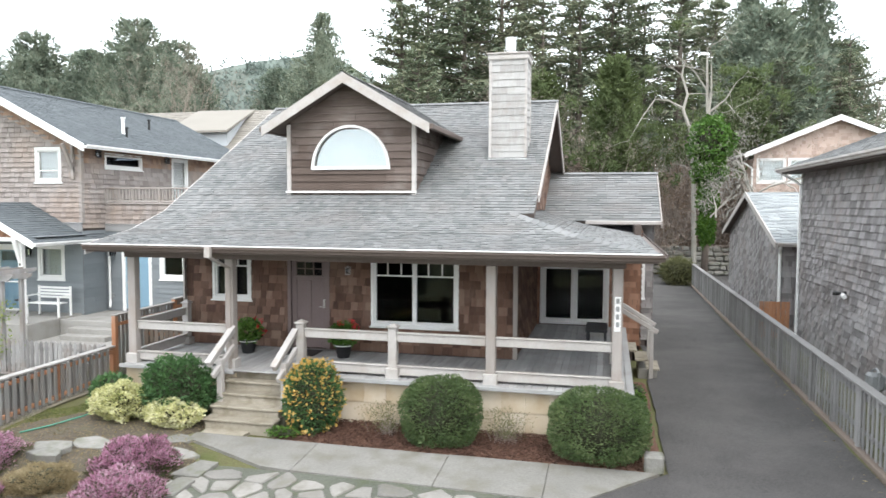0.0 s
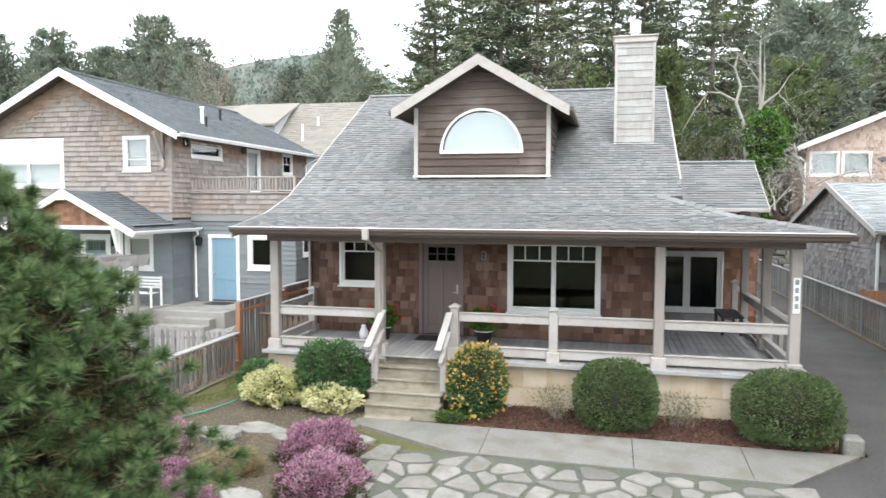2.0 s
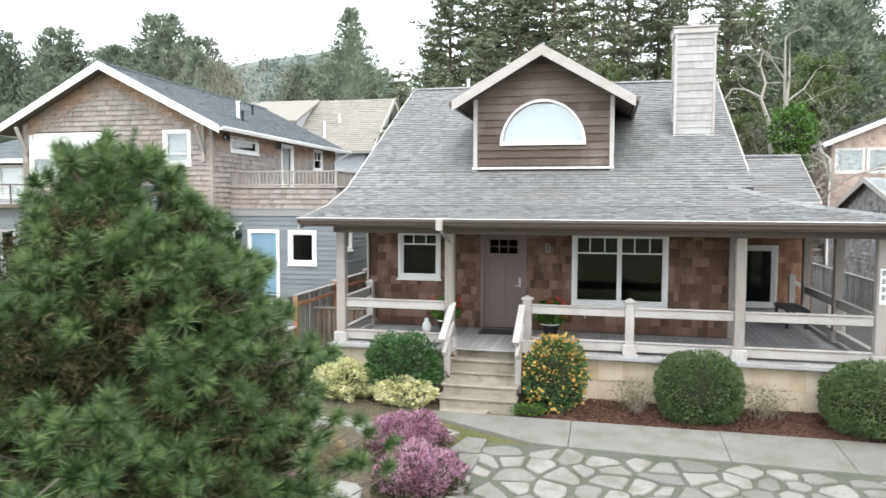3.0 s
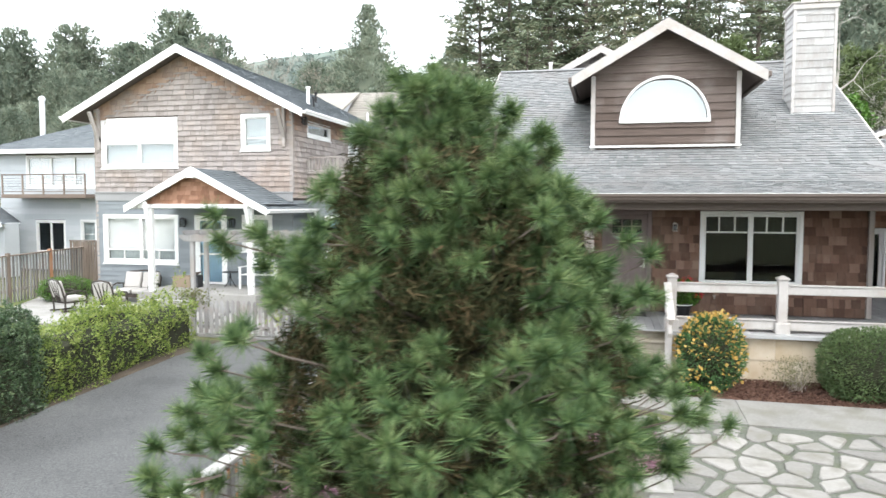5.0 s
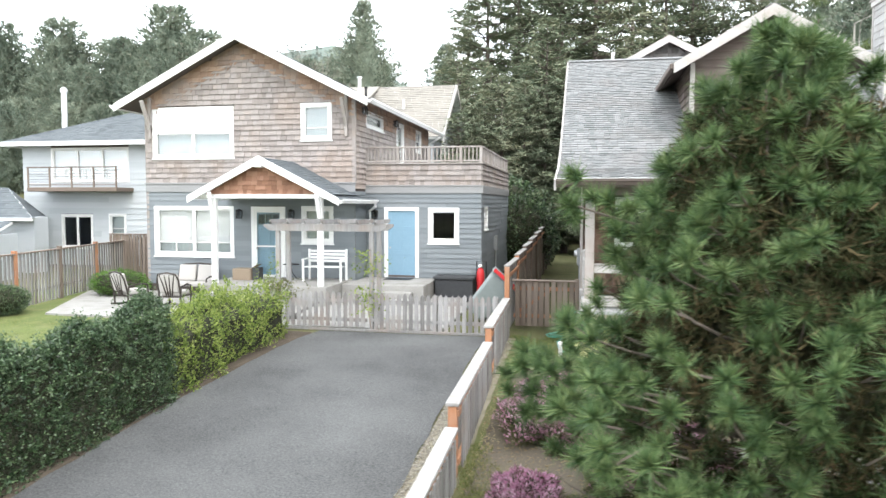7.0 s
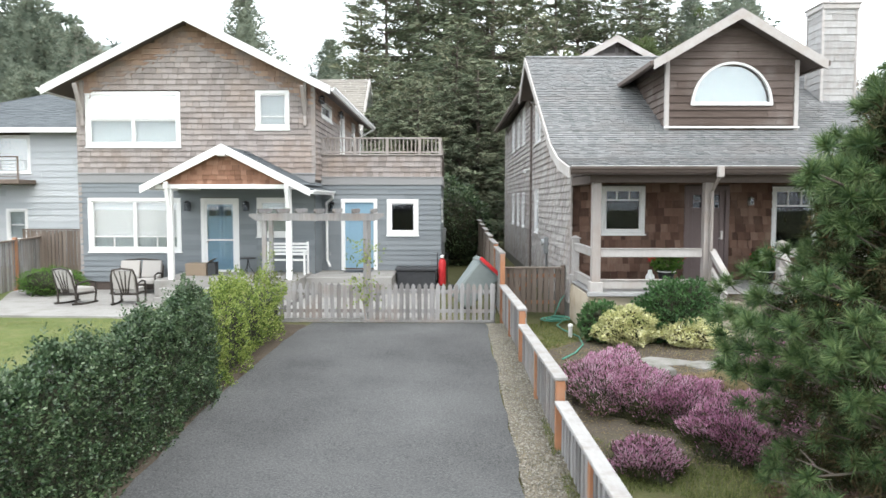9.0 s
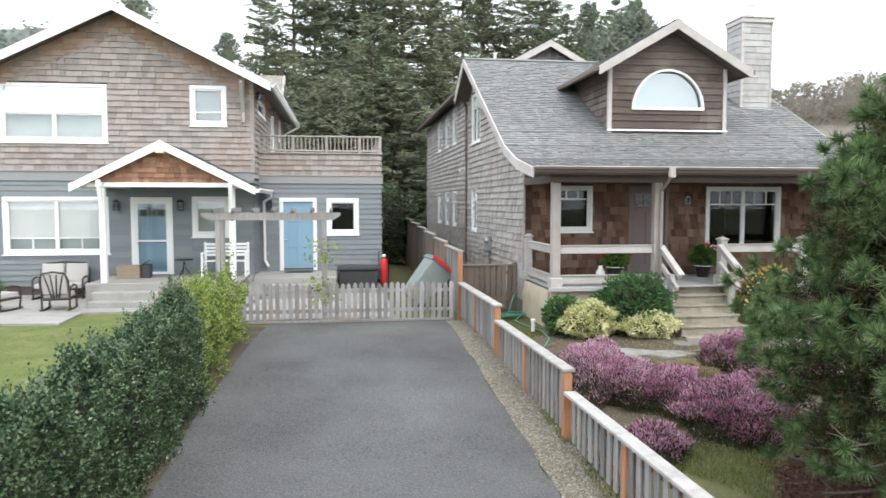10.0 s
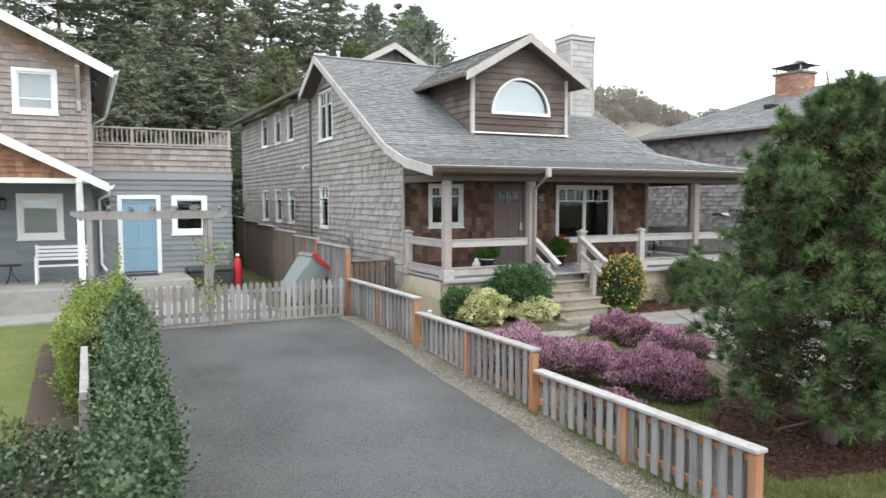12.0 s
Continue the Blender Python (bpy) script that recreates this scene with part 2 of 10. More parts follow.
CAP_WOOD = surface("bleached_cap_board", [(0.17, 0.16, 0.15), (0.3, 0.29, 0.277), (0.43, 0.422, 0.408)], 0.85, 18, (1, 0.2, 1), 0.4, 2.2, 0.3, (0.23, 0.2, 0.175), 0.65)
GUTTER = surface("brown_gutter", [(0.09, 0.068, 0.058), (0.125, 0.098, 0.085), (0.165, 0.135, 0.118)], 0.55, 14, vary=0.2, bump=0.05)
SOFFIT = surface("dark_soffit", [(0.07, 0.055, 0.048), (0.1, 0.08, 0.07), (0.13, 0.11, 0.1)], 0.8, 14, vary=0.3, bump=0.1)
DOOR_MAUVE = surface("mauve_brown_door", [(0.14, 0.105, 0.1), (0.165, 0.125, 0.12), (0.19, 0.15, 0.142)], 0.5, 18, vary=0.2, bump=0.05)
DOOR_BLUE = surface("blue_door", [(0.18, 0.3, 0.395), (0.205, 0.335, 0.43), (0.235, 0.37, 0.465)], 0.5, 18, vary=0.2, bump=0.04)
# near-black: the darkness of unlit rooms is put into this colour
DARK_ROOM = surface("painted_room_dark", [(0.006, 0.006, 0.008), (0.01, 0.01, 0.012), (0.016, 0.016, 0.018)], 0.9, 3, vary=0.2, bump=0)
BLIND = surface("white_blind", [(0.7, 0.72, 0.72), (0.78, 0.8, 0.8), (0.84, 0.85, 0.85)], 0.6, 12, vary=0.3, bump=0)
CURTAIN = surface("pale_curtain", [(0.3, 0.35, 0.35), (0.36, 0.41, 0.41), (0.42, 0.47, 0.47)], 0.8, 6, vary=0.3, bump=0)
BLACK = surface("black_metal", [(0.012, 0.012, 0.013), (0.025, 0.025, 0.026), (0.04, 0.04, 0.04)], 0.45, 15, vary=0.3, bump=0.05, metal=0.3)
BRASS = surface("dull_nickel", [(0.4, 0.38, 0.35), (0.5, 0.48, 0.45)], 0.35, 15, vary=0.3, bump=0, metal=0.9)
STEEL = surface("galvanised_steel", [(0.45, 0.46, 0.47), (0.58, 0.59, 0.6), (0.68, 0.69, 0.7)], 0.4, 12, vary=0.3, bump=0.04, metal=0.7)
GREY_METAL = surface("grey_meter_box", [(0.2, 0.21, 0.21), (0.28, 0.29, 0.29)], 0.5, 12, vary=0.3, bump=0.04)
RED = surface("red_plastic", [(0.42, 0.02, 0.025), (0.52, 0.03, 0.035), (0.58, 0.05, 0.05)], 0.4, 9, vary=0.3, bump=0.03)
BIN_GREY = surface("green_grey_plastic", [(0.14, 0.17, 0.165), (0.19, 0.22, 0.215), (0.24, 0.27, 0.265)], 0.5, 7, vary=0.3, bump=0.04)
BOX_DARK = surface("charcoal_resin", [(0.03, 0.031, 0.034), (0.045, 0.047, 0.05), (0.06, 0.062, 0.065)], 0.55, 9, vary=0.3, bump=0.05)
CUSHION = surface("oatmeal_cushion", [(0.33, 0.31, 0.285), (0.42, 0.4, 0.375), (0.5, 0.48, 0.455)], 0.9, 60, vary=0.3, bump=0.2)
BRONZE = surface("bronze_chair_frame", [(0.035, 0.03, 0.026), (0.055, 0.047, 0.041), (0.08, 0.068, 0.06)], 0.5, 20, vary=0.3, bump=0.05, metal=0.3)
CARD = surface("brown_cardboard", [(0.22, 0.17, 0.12), (0.29, 0.23, 0.17)], 0.9, 9, vary=0.4, bump=0.05)
HOSE = surface("green_hose", [(0.06, 0.22, 0.16), (0.1, 0.3, 0.22)], 0.5, 9, vary=0.3, bump=0)
BRICK = surface("red_brick", [(0.24, 0.12, 0.08), (0.34, 0.18, 0.125), (0.43, 0.26, 0.19)], 0.9, 30, vary=0.7, big=1.2, bump=0.2)
BARK = surface("conifer_bark", [(0.06, 0.048, 0.04), (0.12, 0.098, 0.082), (0.19, 0.16, 0.138)], 0.95, 14, (1, 1, 0.3), 0.2, 0.8, 0.6)
BARK_PALE = surface("silver_bark", [(0.2, 0.185, 0.16), (0.34, 0.32, 0.285), (0.46, 0.44, 0.4)], 0.9, 8, (1, 1, 0.4), 0.3, 0.8, 0.4)
TWIG = surface("bare_twigs", [(0.18, 0.142, 0.12), (0.28, 0.232, 0.2), (0.38, 0.33, 0.295)], 0.9, 6, vary=0.5, bump=0)
GLASS_DARK = glazing("window_glass", 0.008, (0.5, 0.56, 0.62), 1.25)
GLASS_BLIND = glazing("window_glass_over_blind", 0.04, (0.98, 0.99, 0.99))
GLASS_CLEAR = glazing("clear_storm_glass", 0.03, (0.96, 0.98, 0.98), 1.3)
RUSSET = leafy("russet_brush", [(0.14, 0.1, 0.072), (0.245, 0.18, 0.135), (0.35, 0.275, 0.215)], 0.9, 0.25, 0.8, 0.1)
CONCRETE_PALE = surface("pale_concrete", [(0.18, 0.172, 0.158), (0.265, 0.257, 0.24), (0.33, 0.322, 0.304), (0.4, 0.39, 0.37)], 0.85, 30, vary=0.12, big=1.0, bump=0.2, bump_scale=60, stain=(0.2, 0.188, 0.165), stain_amount=0.5)
GLASS_SKY = glazing("coated_window_glass", 0.13)
NEEDLE = leafy("pine_needles", [(0.015, 0.038, 0.018), (0.05, 0.096, 0.037), (0.11, 0.17, 0.062), (0.23, 0.285, 0.13)], 0.5, 0.13, 6.0, 0.25, spread=0.65)
# older needles, brown in part, darkened to stand for shade inside the crown
NEEDLE_OLD_SHADE = leafy("aged_needle_shade", [(0.012, 0.02, 0.01), (0.024, 0.034, 0.015), (0.045, 0.042, 0.02), (0.1, 0.07, 0.038)], 0.8, 0.0, 4.5, 0.05, spread=0.6)
TWIG_PALE = surface("pale_twigs", [(0.2, 0.165, 0.135), (0.29, 0.245, 0.205), (0.37, 0.325, 0.28)], 0.9, 6, vary=0.5, bump=0)
HEDGE_TIP = leafy("young_hedge_leaves", [(0.025, 0.054, 0.024), (0.065, 0.108, 0.05), (0.15, 0.2, 0.105)], 0.36, 0.12, 2.5, 0.4, spread=0.8)
MOSS_LEAF = leafy("mossy_foliage", [(0.055, 0.078, 0.032), (0.09, 0.122, 0.048), (0.135, 0.165, 0.068)], 0.7, 0.35, 0.5)
# twig brown lightened with the haze of its distance
HAZE_WOOD = leafy("hazed_woods_twigs", [(0.2, 0.18, 0.145), (0.29, 0.26, 0.22), (0.38, 0.345, 0.3)], 0.9, 0.35, 0.12)
FIR = leafy("spruce_foliage", [(0.06, 0.082, 0.055), (0.128, 0.158, 0.104), (0.2, 0.225, 0.15), (0.31, 0.31, 0.205)], 0.8, 0.2, 0.75, 0.1, spread=0.6)
# paler, flatter copy of FIR: distance haze is put into the colour
FIR_HAZED = leafy("hazed_spruce_foliage", [(0.098, 0.126, 0.1), (0.15, 0.185, 0.142), (0.21, 0.242, 0.182), (0.29, 0.31, 0.23)], 0.8, 0.25, 0.6, 0.1, spread=0.55)
OLIVE_LEAF = leafy("olive_foliage", [(0.06, 0.08, 0.035), (0.1, 0.13, 0.055), (0.15, 0.18, 0.075)], 0.7, 0.25, 0.6)
# green faded to a pale blue-grey in place of air haze
FIR_FAR = leafy("haze_painted_spruce", [(0.16, 0.2, 0.18), (0.19, 0.23, 0.205), (0.22, 0.26, 0.232)], 0.9, 0.3, 0.05)
HEDGE_LEAF = leafy("hedge_leaves", [(0.004, 0.012, 0.005), (0.022, 0.048, 0.019), (0.06, 0.105, 0.042), (0.17, 0.22, 0.115)], 0.34, 0.1, 2.2, 0.45, spread=0.85)
LIME_LEAF = leafy("yellow_green_leaves", [(0.06, 0.1, 0.02), (0.15, 0.21, 0.045), (0.26, 0.32, 0.08), (0.4, 0.42, 0.16)], 0.5, 0.3, 3.0, spread=0.7)
BOX_LEAF = leafy("clipped_shrub_leaves", [(0.03, 0.055, 0.02), (0.07, 0.112, 0.042), (0.125, 0.175, 0.07), (0.19, 0.22, 0.1)], 0.45, 0.25, 3.0)
RHODO_LEAF = leafy("glossy_dark_leaves", [(0.032, 0.075, 0.028), (0.065, 0.14, 0.048), (0.11, 0.2, 0.075)], 0.4, 0.2, 3.0)
CREAM_LEAF = leafy("variegated_cream_leaves", [(0.17, 0.22, 0.07), (0.6, 0.59, 0.29), (0.8, 0.78, 0.54)], 0.5, 0.25, 4.0, spread=0.6)
ORANGE_BLOOM = leafy("orange_blossom", [(0.45, 0.24, 0.05), (0.58, 0.37, 0.1), (0.68, 0.5, 0.2)], 0.6, 0.3, 5.0)
HEATHER_PINK = leafy("heather_blossom", [(0.2, 0.075, 0.13), (0.36, 0.15, 0.245), (0.48, 0.25, 0.36), (0.62, 0.45, 0.52)], 0.7, 0.2, 3.0, spread=0.75)
HEATHER_STEM = leafy("heather_foliage", [(0.03, 0.035, 0.014), (0.06, 0.065, 0.025), (0.1, 0.1, 0.045)], 0.8, 0.1, 3.5)
IVY_LEAF = leafy("ivy_leaves", [(0.03, 0.075, 0.012), (0.07, 0.15, 0.025), (0.13, 0.23, 0.045)], 0.5, 0.2, 1.0)
GRASS_BLADE = leafy("grass_blades", [(0.05, 0.07, 0.018), (0.15, 0.18, 0.05), (0.3, 0.29, 0.13)], 0.8, 0.2, 1.2, spread=0.75)
DRY_GRASS = leafy("straw_grass", [(0.15, 0.115, 0.06), (0.27, 0.215, 0.12), (0.38, 0.32, 0.2)], 0.9, 0.2, 1.5)
RED_BLOOM = leafy("red_petals", [(0.4, 0.01, 0.015), (0.55, 0.02, 0.03), (0.6, 0.06, 0.06)], 0.6, 0.2, 6.0)
BRUSH_LEAF = leafy("brush_leaves", [(0.07, 0.08, 0.035), (0.13, 0.135, 0.06), (0.2, 0.19, 0.1)], 0.8, 0.2, 0.5)

# ---- building helpers ----
Z = Vector((0, 0, 1))
PLACED = {}


def chamfer_topology():
    idx, verts, faces = {}, [], []
    for sx in (-1, 1):
        for sy in (-1, 1):
            for sz in (-1, 1):
                for a in range(3):
                    idx[(sx, sy, sz, a)] = len(verts)
                    verts.append(((sx, sy, sz), a))
    s2 = ((-1, -1), (1, -1), (1, 1), (-1, 1))
    for a in range(3):
        for s in (-1, 1):
            f = []
            for p, q in s2:
                c = [p, q]
                c.insert(a, s)
                f.append(idx[(*c, a)])
            faces.append(f)
    for a, b, c in ((0, 1, 2), (0, 2, 1), (1, 2, 0)):
        for sa in (-1, 1):
            for sb in (-1, 1):
                k = [0, 0, 0]
                k[a], k[b] = sa, sb
                lo, hi = list(k), list(k)
                lo[c], hi[c] = -1, 1
                faces.append([idx[(*lo, a)], idx[(*hi, a)], idx[(*hi, b)], idx[(*lo, b)]])
    for sx in (-1, 1):
        for sy in (-1, 1):
            for sz in (-1, 1):
                faces.append([idx[(sx, sy, sz, 0)], idx[(sx, sy, sz, 1)], idx[(sx, sy, sz, 2)]])
    pos = [Vector([s[i] * (1.0 if i == a else 0.8) for i in range(3)]) for s, a in verts]
    out = []
    for f in faces:
        n = (pos[f[1]] - pos[f[0]]).cross(pos[f[2]] - pos[f[0]])
        mid = sum((pos[i] for i in f), Vector()) / len(f)
        out.append(tuple(f) if n.dot(mid) > 0 else tuple(reversed(f)))
    return verts, out


CHAMFER = chamfer_topology()


class Geo:
    """Gathers faces for one mesh."""

    def __init__(self):
        self.v, self.f = [], []

    def add(self, verts, faces):
        k = len(self.v)
        self.v += [tuple(p) for p in verts]
        self.f += [tuple(i + k for i in f) for f in faces]
        return self

    def box(self, x0, x1, y0, y1, z0, z1, c=0.006, m=None):
        """A box with worn edges."""
        h = ((x1 - x0) / 2, (y1 - y0) / 2, (z1 - z0) / 2)
        mid = ((x0 + x1) / 2, (y0 + y1) / 2, (z0 + z1) / 2)
        c = min(c, min(h) * 0.45)
        vs = []
        for s, a in CHAMFER[0]:
            p = Vector([mid[i] + s[i] * (h[i] - (0 if i == a else c)) for i in range(3)])
            vs.append(m @ p if m else p)
        return self.add(vs, CHAMFER[1])

    def beam(self, a, b, w, h, c=0.006, up=Z):
        """A board from a to b, w wide and h high."""
        a, b = Vector(a), Vector(b)
        d = b - a
        x = d.normalized()
        s = up.cross(x).normalized() if abs(up.dot(x)) < 0.999 else Vector((0, 1, 0))
        u = x.cross(s)
        m = Matrix((x, s, u)).transposed().to_4x4()
        m.translation = a
        return self.box(0, d.length, -w / 2, w / 2, -h / 2, h / 2, c, m)

    def prism(self, poly, off):
        """A flat polygon given a depth."""
        n, off = len(poly), Vector(off)
        p = [Vector(q) for q in poly]
        nrm = Vector()
        for i in range(n):
            nrm += p[i].cross(p[(i + 1) % n])
        if nrm.dot(off) > 0:
            p.reverse()
        q = [v + off for v in p]
        faces = [tuple(range(n)), tuple(range(2 * n - 1, n - 1, -1))]
        faces += [(i, i + n, (i + 1) % n + n, (i + 1) % n) for i in range(n)]
        return self.add(p + q, faces)

    def tube(self, pts, radii, n=8, cap=True):
        """A round bar along points."""
        pts = [Vector(p) for p in pts]
        if not hasattr(radii, "__len__"):
            radii = [radii] * len(pts)
        rings, k = [], 0
        side = None
        for i, p in enumerate(pts):
            d = (pts[min(i + 1, len(pts) - 1)] - pts[max(i - 1, 0)]).normalized()
            if side is None or abs(side.dot(d)) > 0.95:
                side = d.cross(Vector((0.31, 0.87, 0.38))).normalized()
            s = (side - d * side.dot(d)).normalized()
            side = s
            t = d.cross(s)
            rings.append([p + (s * math.cos(6.2832 * j / n) + t * math.sin(6.2832 * j / n)) * radii[i] for j in range(n)])
        vs = [v for r in rings for v in r]
        fs = []
        for i in range(len(pts) - 1):
            for j in range(n):
                j2 = (j + 1) % n
                fs.append((i * n + j, i * n + j2, (i + 1) * n + j2, (i + 1) * n + j))
        if cap:
            fs.append(tuple(reversed(range(n))))
            fs.append(tuple(range((len(pts) - 1) * n, len(pts) * n)))
        return self.add(vs, fs)

    def lathe(self, prof, n=20, at=(0, 0, 0)):
        """A turned form: radius and height pairs from the bottom up."""
        vs, fs = [], []
        for r, z in prof:
            for j in range(n):
                a = 6.2832 * j / n
                vs.append((at[0] + r * math.cos(a), at[1] + r * math.sin(a), at[2] + z))
        for i in range(len(prof) - 1):
            for j in range(n):
                j2 = (j + 1) % n
                fs.append((i * n + j, i * n + j2, (i + 1) * n + j2, (i + 1) * n + j))
        fs.append(tuple(reversed(range(n))))
        fs.append(tuple(range((len(prof) - 1) * n, len(prof) * n)))
        return self.add(vs, fs)

    def weld(self):
        """Joins corners that meet, so that the pieces make one body."""
        seen, to, vs = {}, [], []
        for q in self.v:
            key = tuple(round(c, 4) for c in q)
            if key not in seen:
                seen[key] = len(vs)
                vs.append(q)
            to.append(seen[key])
        self.v, self.f = vs, [tuple(to[i] for i in f) for f in self.f]
        return self

    def mesh(self, name):
        me = bpy.data.meshes.new(name)
        me.from_pydata(self.v, [], self.f)
        return me


def thing(name, at, label, category, group="", kind=""):
    ob = new(name)
    ob.empty_display_size = 0.2
    ob.location = at
    PLACED[ob.name] = Matrix.Translation(at)
    return tagged(ob, label, category, group, kind)


def under(ob, parent):
    ob.parent = parent
    ob.matrix_parent_inverse = PLACED.get(parent.name, Matrix()).inverted()
    return ob


def part(name, geo, material, parent, label="", smooth=False):
    me = geo.mesh(name) if isinstance(geo, Geo) else geo
    if material and not me.materials:
        me.materials.append(material)
    if smooth:
        me.polygons.foreach_set("use_smooth", [True] * len(me.polygons))
    ob = new(name, me)
    if parent:
        under(ob, parent)
    if label:
        ob["label"] = label
    return ob


def solo(name, geo, material, label, category, group="", kind="", smooth=False):
    return tagged(part(name, geo, material, None, smooth=smooth), label, category, group, kind)


def arrays(name, v, f, material):
    """A mesh from number arrays: v is n x 3, f is m x 3 or m x 4."""
    me = bpy.data.meshes.new(name)
    k = f.shape[1]
    me.vertices.add(len(v))
    me.vertices.foreach_set("co", np.asarray(v, np.float32).ravel())
    me.loops.add(f.size)
    me.loops.foreach_set("vertex_index", np.asarray(f, np.int32).ravel())
    me.polygons.add(len(f))
    me.polygons.foreach_set("loop_start", np.arange(0, f.size, k, dtype=np.int32))
    me.polygons.foreach_set("loop_total", np.full(len(f), k, dtype=np.int32))
    me.update(calc_edges=True)
    me.materials.append(material)
    return me


class Plane:
    """A flat side of a building: u along it, v up it, d out of it."""

    def __init__(self, o, u, v):
        self.o, self.u, self.v = Vector(o), Vector(u).normalized(), Vector(v).normalized()
        self.n = self.u.cross(self.v)

    def at(self, u, v, d=0.0):
        return self.o + self.u * u + self.v * v + self.n * d

    def matrix(self, u, v, d=0.0):
        m = Matrix((self.u, self.v, self.n)).transposed().to_4x4()
        m.translation = self.at(u, v, d)
        return m


def front(y):
    return Plane((0, y, 0), (1, 0, 0), (0, 0, 1))


def left_side(x):
    return Plane((x, 0, 0), (0, -1, 0), (0, 0, 1))


def right_side(x):
    return Plane((x, 0, 0), (0, 1, 0), (0, 0, 1))


def spans(poly, v):
    xs = []
    n = len(poly)
    for i in range(n):
        (a, b), (c, d) = poly[i], poly[(i + 1) % n]
        if (b <= v) != (d <= v):
            xs.append(a + (v - b) / (d - b) * (c - a))
    xs.sort()
    return [(xs[i], xs[i + 1]) for i in range(0, len(xs) - 1, 2)]


def row_spans(poly, holes, v):
    out = spans(poly, v)
    for h in holes:
        for a, b in spans(h, v):
            nxt = []
            for p, q in out:
                if b <= p or a >= q:
                    nxt.append((p, q))
                else:
                    if a > p:
                        nxt.append((p, a))
                    if b < q:
                        nxt.append((b, q))
            out = nxt
    return [s for s in out if s[1] - s[0] > 0.01]


WEDGE = {}
WEDGE_F = [(0, 3, 2, 1), (4, 5, 6, 7), (0, 1, 5, 4), (1, 2, 6, 5), (2, 3, 7, 6), (3, 0, 4, 7)]


def wedge(w0, w1, x0, x1, h, t, d=0.0):
    return [(w0, 0, d), (w1, 0, d), (x1, h, d), (x0, h, d), (w0, 0, d + t), (w1, 0, d + t), (x1, h, d + t * 0.1), (x0, h, d + t * 0.1)]


def courses(parent, plane, poly, holes, course, wmin, wmax, t, material, name, near=300, focus=None, seed=1, ragged=0.0, gap=0.006, lift=0.0):
    """Courses of overlapping shingles or boards over a polygon; those about the focus are pieces of their own."""
    rnd = random.Random(seed)
    v0, v1 = min(p[1] for p in poly), max(p[1] for p in poly)
    full, cut = [], []
    for r in range(int(math.ceil((v1 - v0) / course))):
        lo = v0 + r * course
        hi = min(lo + course, v1)
        a, b = row_spans(poly, holes, lo + 0.002), row_spans(poly, holes, hi - 0.002)
        if len(a) != len(b):
            a = b = row_spans(poly, holes, (lo + hi) / 2)
        for (a0, a1), (b0, b1) in zip(a, b):
            s, e = min(a0, b0), max(a1, b1)
            u = s - rnd.uniform(0, wmax)
            while u < e:
                w = rnd.uniform(wmin, wmax)
                p, q = max(u, s), min(u + w, e) - gap
                if q - p > 0.02:
                    drop = rnd.uniform(-ragged, ragged)
                    lf, rt = (p <= max(a0, b0) + 1e-4), (q >= min(a1, b1) - gap - 1e-4)
                    if (lf or rt) and (abs(a0 - b0) > 0.004 or abs(a1 - b1) > 0.004):
                        cut.append((max(p, a0), min(q, a1), max(p, b0), min(q, b1), lo, hi - lo))
                    else:
                        full.append((p, q, lo + drop, hi - lo - drop))
                u += w
    k0 = 0
    if near and focus:
        fx = Vector(focus)
        full.sort(key=lambda s: (plane.at((s[0] + s[1]) / 2, s[2]) - fx).length)
        if material.name not in WEDGE:
            me = bpy.data.meshes.new(name)
            me.from_pydata(wedge(0, 1, 0, 1, 1, 1), [], WEDGE_F)
            me.materials.append(material)
            WEDGE[material.name] = me
        k0 = min(near, len(full))
        for p, q, lo, h in full[:k0]:
            ob = new(name, WEDGE[material.name])
            under(ob, parent)
            ob.matrix_basis = plane.matrix(p, lo, 0.003 + lift) @ Matrix.Diagonal((q - p, h * 1.06, t * rnd.uniform(0.85, 1.2), 1))
    g = Geo()
    m = plane.matrix(0, 0, 0.003 + lift)
    lam = (0.5, 1.4) if name == "roof_shingle" else (0.85, 1.2)
    for p, q, lo, h in full[k0:]:
        g.add([m @ (Vector(c) + Vector((0, lo, 0))) for c in wedge(p, q, p, q, h * 1.06, t * rnd.uniform(*lam))], WEDGE_F)
    for p, q, x0, x1, lo, h in cut:
        if q - p < 0.004 and x1 - x0 < 0.004:
            continue
        q, x1 = max(q, p), max(x1, x0)
        g.add([m @ (Vector(c) + Vector((0, lo, 0))) for c in wedge(p, q, x0, x1, h, t)], WEDGE_F)
    if g.f:
        ob = part(name + "_coat", g, material, parent)
        ob["kind"] = "stuff"


def rect(u0, u1, v0, v1):
    return [(u0, v0), (u1, v0), (u1, v1), (u0, v1)]


